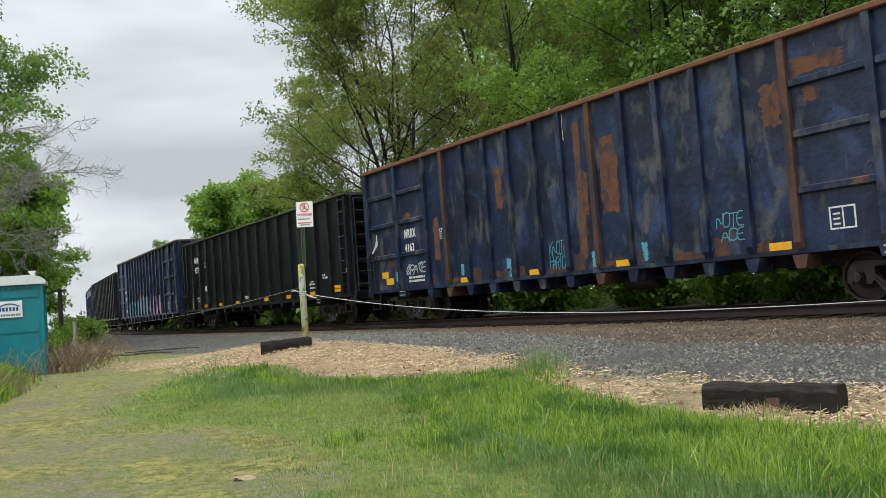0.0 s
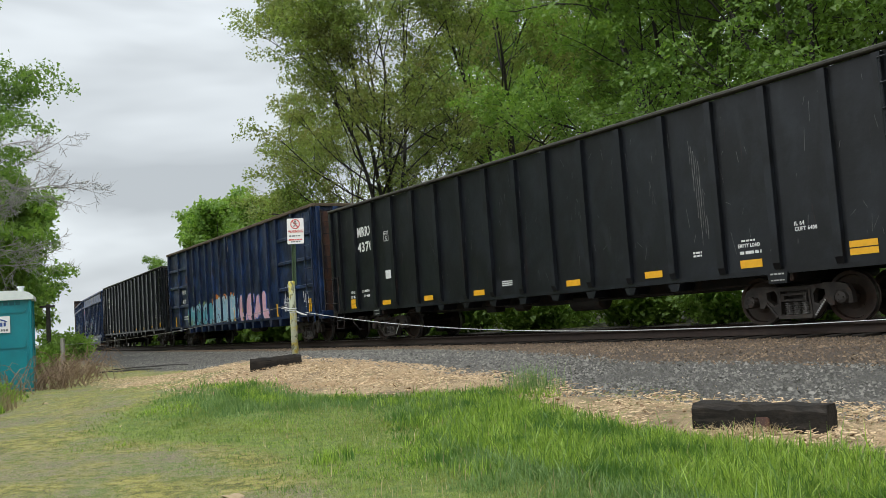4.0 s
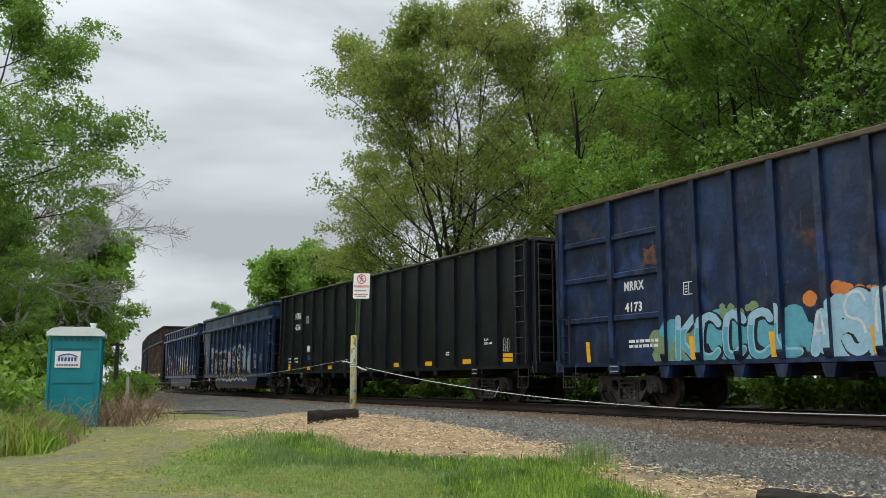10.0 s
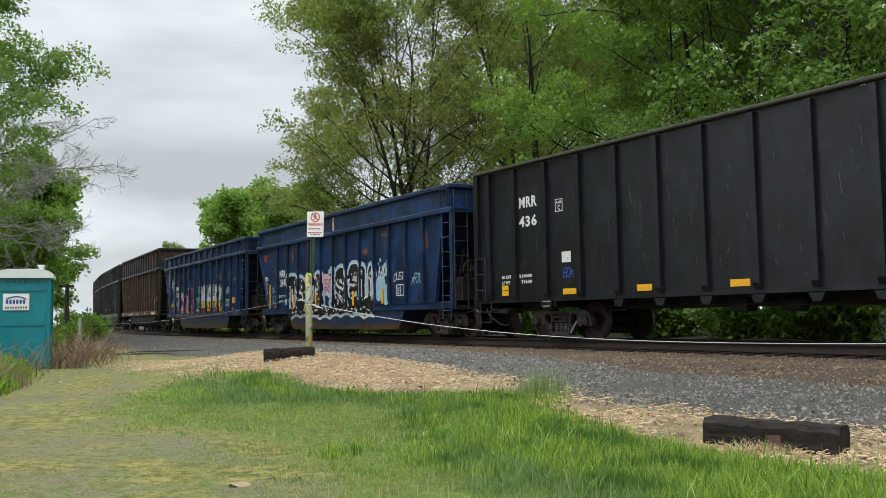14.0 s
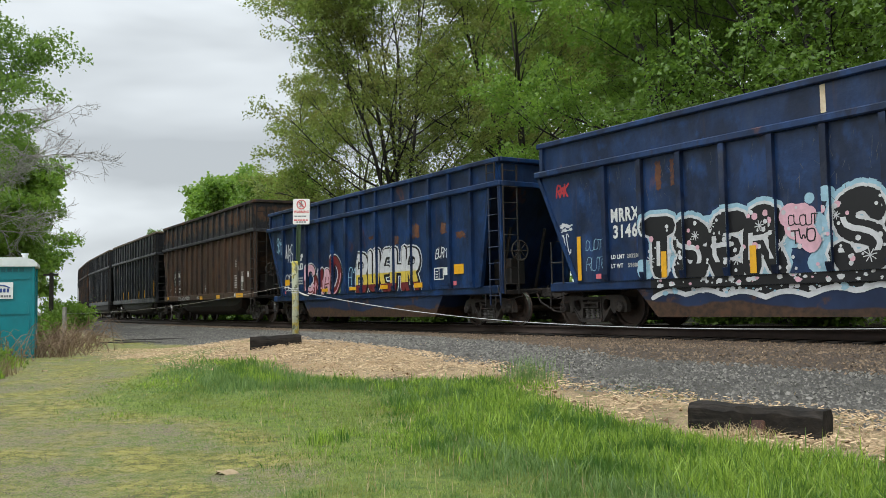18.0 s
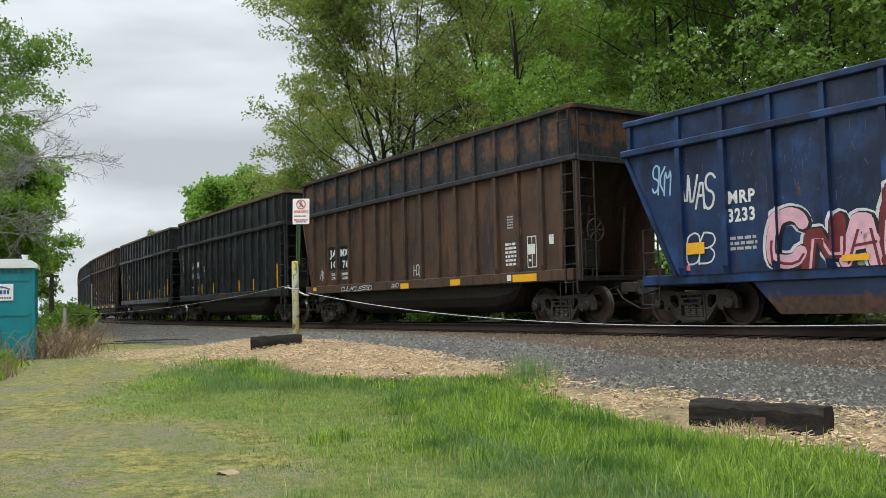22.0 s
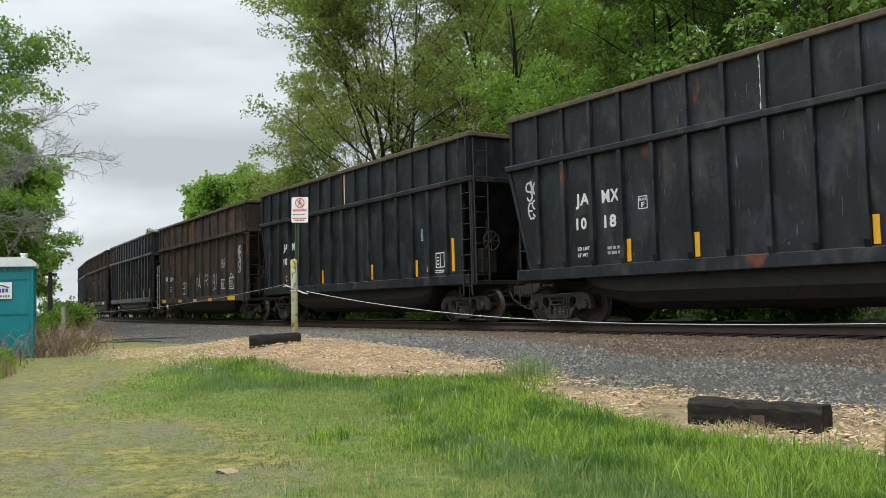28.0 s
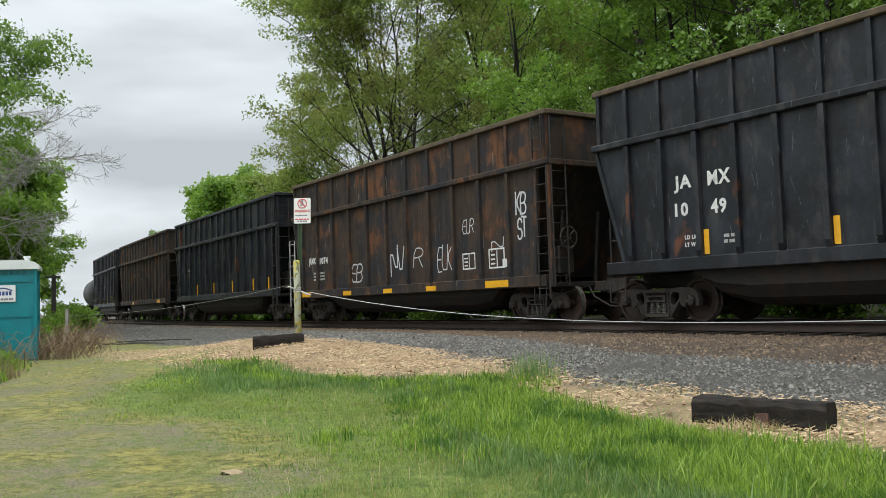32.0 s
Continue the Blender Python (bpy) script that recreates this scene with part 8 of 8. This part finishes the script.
    x = (cx[:, None] + rng.normal(0, 0.05, (len(cx), n)) * rng.uniform(0.5, 1.6, (len(cx), 1))).ravel()
    y = (cy[:, None] + rng.normal(0, 0.05, (len(cx), n)) * rng.uniform(0.5, 1.6, (len(cx), 1))).ravel()
    blades("clover_tufts", x, y, rng.uniform(0.008, 0.026, len(x)), 0.005 + 0.0007 * np.hypot(x, y), rng, M_BLUEGRASS, 0.9, "dark green tufts of clover and grass in moss", "grass", True)
    # weeds at the edge of the lot: green and dry
    x, y = scatter(rng, 34000, -36, -21.5, 12.5, 34)
    edge = np.interp(np.hypot(x, y), (12, 16, 22, 30, 34), (-27.5, -25.7, -25.0, -23.6, -22.8))
    az = np.degrees(np.arctan2(x, y))
    ok = rng.random(len(x)) < smooth(edge + 0.4, edge - 1.2, az)
    x, y, az = x[ok], y[ok], az[ok]
    g = lumps(x, y, 0.5, 3.0) > -0.12
    tall = smooth(-25, -29, az)
    h = (0.08 + 0.42 * tall) * rng.uniform(0.3, 1.3, len(x))
    low = g & (rng.random(len(x)) < 0.25 + 0.55 * smooth(-30, -27, az))
    blades("green_weeds", x[low], y[low], h[low] * 0.8, 0.016 + 0.02 * rng.random(low.sum()), rng, M_GRASS, 0.7, "low bright green weeds beside the lot", "weeds")
    g = g & ~low
    d = ~g & ~low
    blades("weeds", x[g], y[g], h[g], 0.010 + 0.014 * rng.random(g.sum()), rng, M_MEADOW, 0.6, "tall green weeds beside the lot", "weeds")
    blades("dry_weeds", x[d], y[d], h[d] * 1.2, 0.010 + 0.008 * rng.random(d.sum()), rng, M_DRYGRASS, 0.6, "dry brown stalks and brambles", "weeds")
    # dead brambles arching at the foot of the toilet
    lines = []
    for az, r, n, k in ((-24.4, 21.5, 110, 1.0), (-23.7, 23.5, 120, 1.1), (-23.1, 26.5, 110, 1.0), (-22.7, 30, 80, 0.9), (-27.6, 19.5, 70, 0.8), (-29.5, 18.5, 80, 0.9)):
        px, py = polar(az, r)
        for _ in range(n):
            a, L = rng.uniform(0, math.tau), k * rng.uniform(0.4, 1.3)
            bx, by = px + rng.normal(0, 0.45), py + rng.normal(0, 0.6)
            lift = rng.uniform(0.25, 0.75)
            q = np.linspace(0, 1, 5)
            lines.append((np.stack([bx + q * L * 0.7 * math.cos(a), by + q * L * 0.7 * math.sin(a), ground_at(bx, by) - 0.02 + lift * L * np.sin(q * 2.3)], 1), np.linspace(0.009, 0.004, 5), 3))
    tagged(new("brambles", tubes_mesh("brambles", lines, M_BRAMBLE)), "reddish-brown tangle of dead brambles", "brambles", kind="stuff")
    # straw caught at the cut tie
    a = rng.normal(0, 1, (2, 420))
    blades("straw_tuft", 2.13 + a[0] * 0.15, 6.40 + a[1] * 0.08, rng.uniform(0.03, 0.12, 420), np.full(420, 0.006), rng, M_STRAW, 1.3, "dry straw caught at the tie's foot", "straw")
    # scraps of straw and leaf litter near the chips' rim
    x, y = scatter(rng, 9000, -24, 34, 4.5, 20)
    lat, along = lateral(x, y)
    c = chip_zone(x, y, lat, along)
    ok = rng.random(len(x)) < 0.05 + c * 0.25
    x, y = x[ok], y[ok]
    blades("straw", x, y, rng.uniform(0.01, 0.05, len(x)), 0.006 + 0.0006 * np.hypot(x, y), rng, M_STRAW, 2.0, "scattered dry straw", "straw")

    # brown dead leaves among the chips
    x, y = scatter(rng, 16000, -24, 34, 5.2, 22)
    lat, along = lateral(x, y)
    ok = rng.random(len(x)) < chip_zone(x, y, lat, along) * (0.08 + 0.5 * smooth(15.5, 18.0, along))
    x, y = x[ok], y[ok]
    me = leaves_mesh("leaf_litter", np.stack([x, y, height(x, y) + 0.02], 1), 0.042, rng, M_LITTER, 1.2, 0.0)
    tagged(new("leaf_litter", me), "brown dead leaves scattered among the chips", "leaf litter", kind="stuff")


def stones(name, x, y, size, rng, material, label):
    """Angular broken stones, each with its own shape and tilt."""
    n = len(x)
    base = np.array([(1, 0, -0.35), (0, 1, -0.35), (-1, 0, -0.35), (0, -1, -0.35), (0, 0, 0.8)], float)
    q = base[None] * rng.uniform(0.55, 1.25, (n, 5, 1)) + rng.normal(size=(n, 5, 3)) * 0.2
    a = rng.uniform(0, math.tau, n)
    c, s = np.cos(a)[:, None], np.sin(a)[:, None]
    qx, qy = q[..., 0] * c - q[..., 1] * s, q[..., 0] * s + q[..., 1] * c
    tilt = rng.normal(0, 0.35, n)[:, None]
    qz = q[..., 2] * 0.8 + qx * tilt
    P = np.stack([qx, qy, qz], -1) * size[:, None, None]
    P += np.stack([x, y, height(x, y) + size * 0.15], 1)[:, None, :]
    f = np.array([(0, 1, 4), (1, 2, 4), (2, 3, 4), (3, 0, 4)])
    F = (np.arange(n)[:, None, None] * 5 + f[None]).reshape(-1, 3)
    me = raw_mesh(name, P.reshape(-1, 3), F)
    me.materials.append(material)
    tagged(new(name, me), label, "stones", kind="stuff")


def ballast():
    rng = np.random.default_rng(29)
    s = 30 - 54 * rng.uniform(0, 1, 48000) ** 1.3
    l = 0.9 + (np.interp(s, BROWN_S, BROWN_END) + 0.3 - 0.9) * rng.uniform(0, 1, len(s))
    th = np.interp(s, SIG, TH)
    x, y = np.interp(s, SIG, TX) + l * np.sin(th), np.interp(s, SIG, TY) - l * np.cos(th)
    stones("brown_ballast", x, y, rng.uniform(0.012, 0.033, len(x)), rng, M_BROWNSTONES, "rust-brown crushed stone ballast along the rail")
    s = 30 - 54 * rng.uniform(0, 1, 64000) ** 1.4
    ge = np.interp(s, EDGE_S, GREY_END)
    be = np.interp(s, BROWN_S, BROWN_END)
    l = be + (ge + 0.3 - be) * rng.uniform(0, 1, len(s))
    th = np.interp(s, SIG, TH)
    x, y = np.interp(s, SIG, TX) + l * np.sin(th), np.interp(s, SIG, TY) - l * np.cos(th)
    keep = l < ge + 0.4
    x, y = x[keep], y[keep]
    stones("grey_ballast", x, y, rng.uniform(0.010, 0.027, len(x)) * np.where(rng.random(len(x)) < 0.03, 2.0, 1.0), rng, M_GREYSTONES, "loose grey crushed stone beside the track")
    x, y = scatter(rng, 90000, -33, 8, 3.8, 18, 1.3)
    lat, along = lateral(x, y)
    t = lumps(x, y, 0.9, 7.0)
    ok = ((t + 0.25 * lumps(x, y, 3.5, 8.0) < -0.14) | (rng.random(len(x)) < 0.22)) & (lat > 9) & (grass_zone(x, y, lat, along) < 0.2)
    stones("fine_gravel", x[ok], y[ok], rng.uniform(0.003, 0.0075, ok.sum()), rng, M_FINESTONES, "fine grey gravel showing through moss")


def wood_chips():
    rng = np.random.default_rng(37)
    x, y = scatter(rng, 240000, -26, 34, 5, 24, 0.9)
    lat, along = lateral(x, y)
    ok = rng.random(len(x)) < chip_zone(x, y, lat, along) * np.clip(0.8 + lumps(x, y, 0.9, 5.0) + 0.8 * lumps(x, y, 3.0, 11.0) - 0.30 * smooth(14.5, 17.0, along), 0.05, 1)
    x, y = x[ok], y[ok]
    n = len(x)
    c = np.stack([x, y, height(x, y) + rng.uniform(0.004, 0.035, n)], 1)
    u = np.stack([np.cos(b := rng.uniform(0, math.tau, n)), np.sin(b), rng.normal(0, 0.25, n)], 1) * (rng.uniform(0.008, 0.03, n) * np.where(rng.random(n) < 0.08, 2.0, 1.0))[:, None]
    v = np.stack([-np.sin(b), np.cos(b), rng.normal(0, 0.4, n)], 1) * (rng.uniform(0.002, 0.006, n))[:, None]
    w = np.array([0, 0, 0.006])
    V = np.stack([c - u - v, c + u - v * 0.6, c + u * 0.9 + v, c - u + v * 0.7, c - u * 0.9 + w, c + u * 0.9 + w], 1).reshape(-1, 3)
    i = np.arange(n)[:, None] * 6
    F = np.concatenate([np.concatenate([i, i + 1, i + 5, i + 4], 1), np.concatenate([i + 4, i + 5, i + 2, i + 3], 1)])
    me = raw_mesh("wood_chips", V, F)
    me.materials.append(M_CHIPS)
    tagged(new("wood_chips", me), "pale splintered wood chips spread on the ground", "wood chips", kind="stuff")


grasses()
ballast()
wood_chips()



# ---- what moves: the train rolls along the curve ----
ROLL = ((0, -82.19), (2, -72.38), (3.5, -64.95), (5.5, -55.02), (7, -47.48), (9, -37.48), (11, -27.39), (13, -17.45), (14.5, -9.99), (16.5, -0.00), (18.5, 9.98), (20.5, 19.96), (22.5, 29.95), (24, 37.39), (25.5, 44.82), (27.5, 54.29), (29, 61.71), (30.5, 69.08), (32, 76.48))


def rolled(t):
    """How far the train has come at t seconds."""
    k, v = np.array([a for a, _ in ROLL]), np.array([b for _, b in ROLL])
    m = np.gradient(v, k)
    j = int(np.clip(np.searchsorted(k, t, side="right") - 1, 0, len(k) - 2))
    h = k[j + 1] - k[j]
    q = (t - k[j]) / h
    return float((2 * q**3 - 3 * q**2 + 1) * v[j] + (q**3 - 2 * q**2 + q) * h * m[j] + (-2 * q**3 + 3 * q**2) * v[j + 1] + (q**3 - q**2) * h * m[j + 1])


def wagon_pose(n, t):
    s, d = rolled(t) + MIDDLE[n], HALF[n] - 2.5
    a, b = on_track(s - d), on_track(s + d)
    th = math.atan2(b[1] - a[1], b[0] - a[0])
    return (a[0] + b[0]) / 2, (a[1] + b[1]) / 2, th, s


def motions():
    coarse = [float(t) for t in range(33)]
    for n, car in enumerate(WAGONS):
        rows = []
        for t in coarse:
            x, y, th, s = wagon_pose(n, t)
            rows.append((t, pose(x, y, 0, 0, 0, math.degrees(th))))
        walk(car, rows)
    for truck, n, d in SWIVEL:
        rows = []
        for t in coarse[::4]:
            x, y, th, s = wagon_pose(n, t)
            rows.append((t, pose(d, 0, 0, 0, 0, math.degrees(on_track(s + d)[2] - th))))
        walk(truck, rows)
    fine = [k / 10 for k in range(321)]
    turn = [math.degrees((rolled(t) - rolled(0)) / WHEEL_R) for t in fine]
    for wheel, a in TURNING:
        walk(wheel, [(t, pose(a, 0, WHEEL_R, 0, v, 0)) for t, v in zip(fine, turn)])


motions()
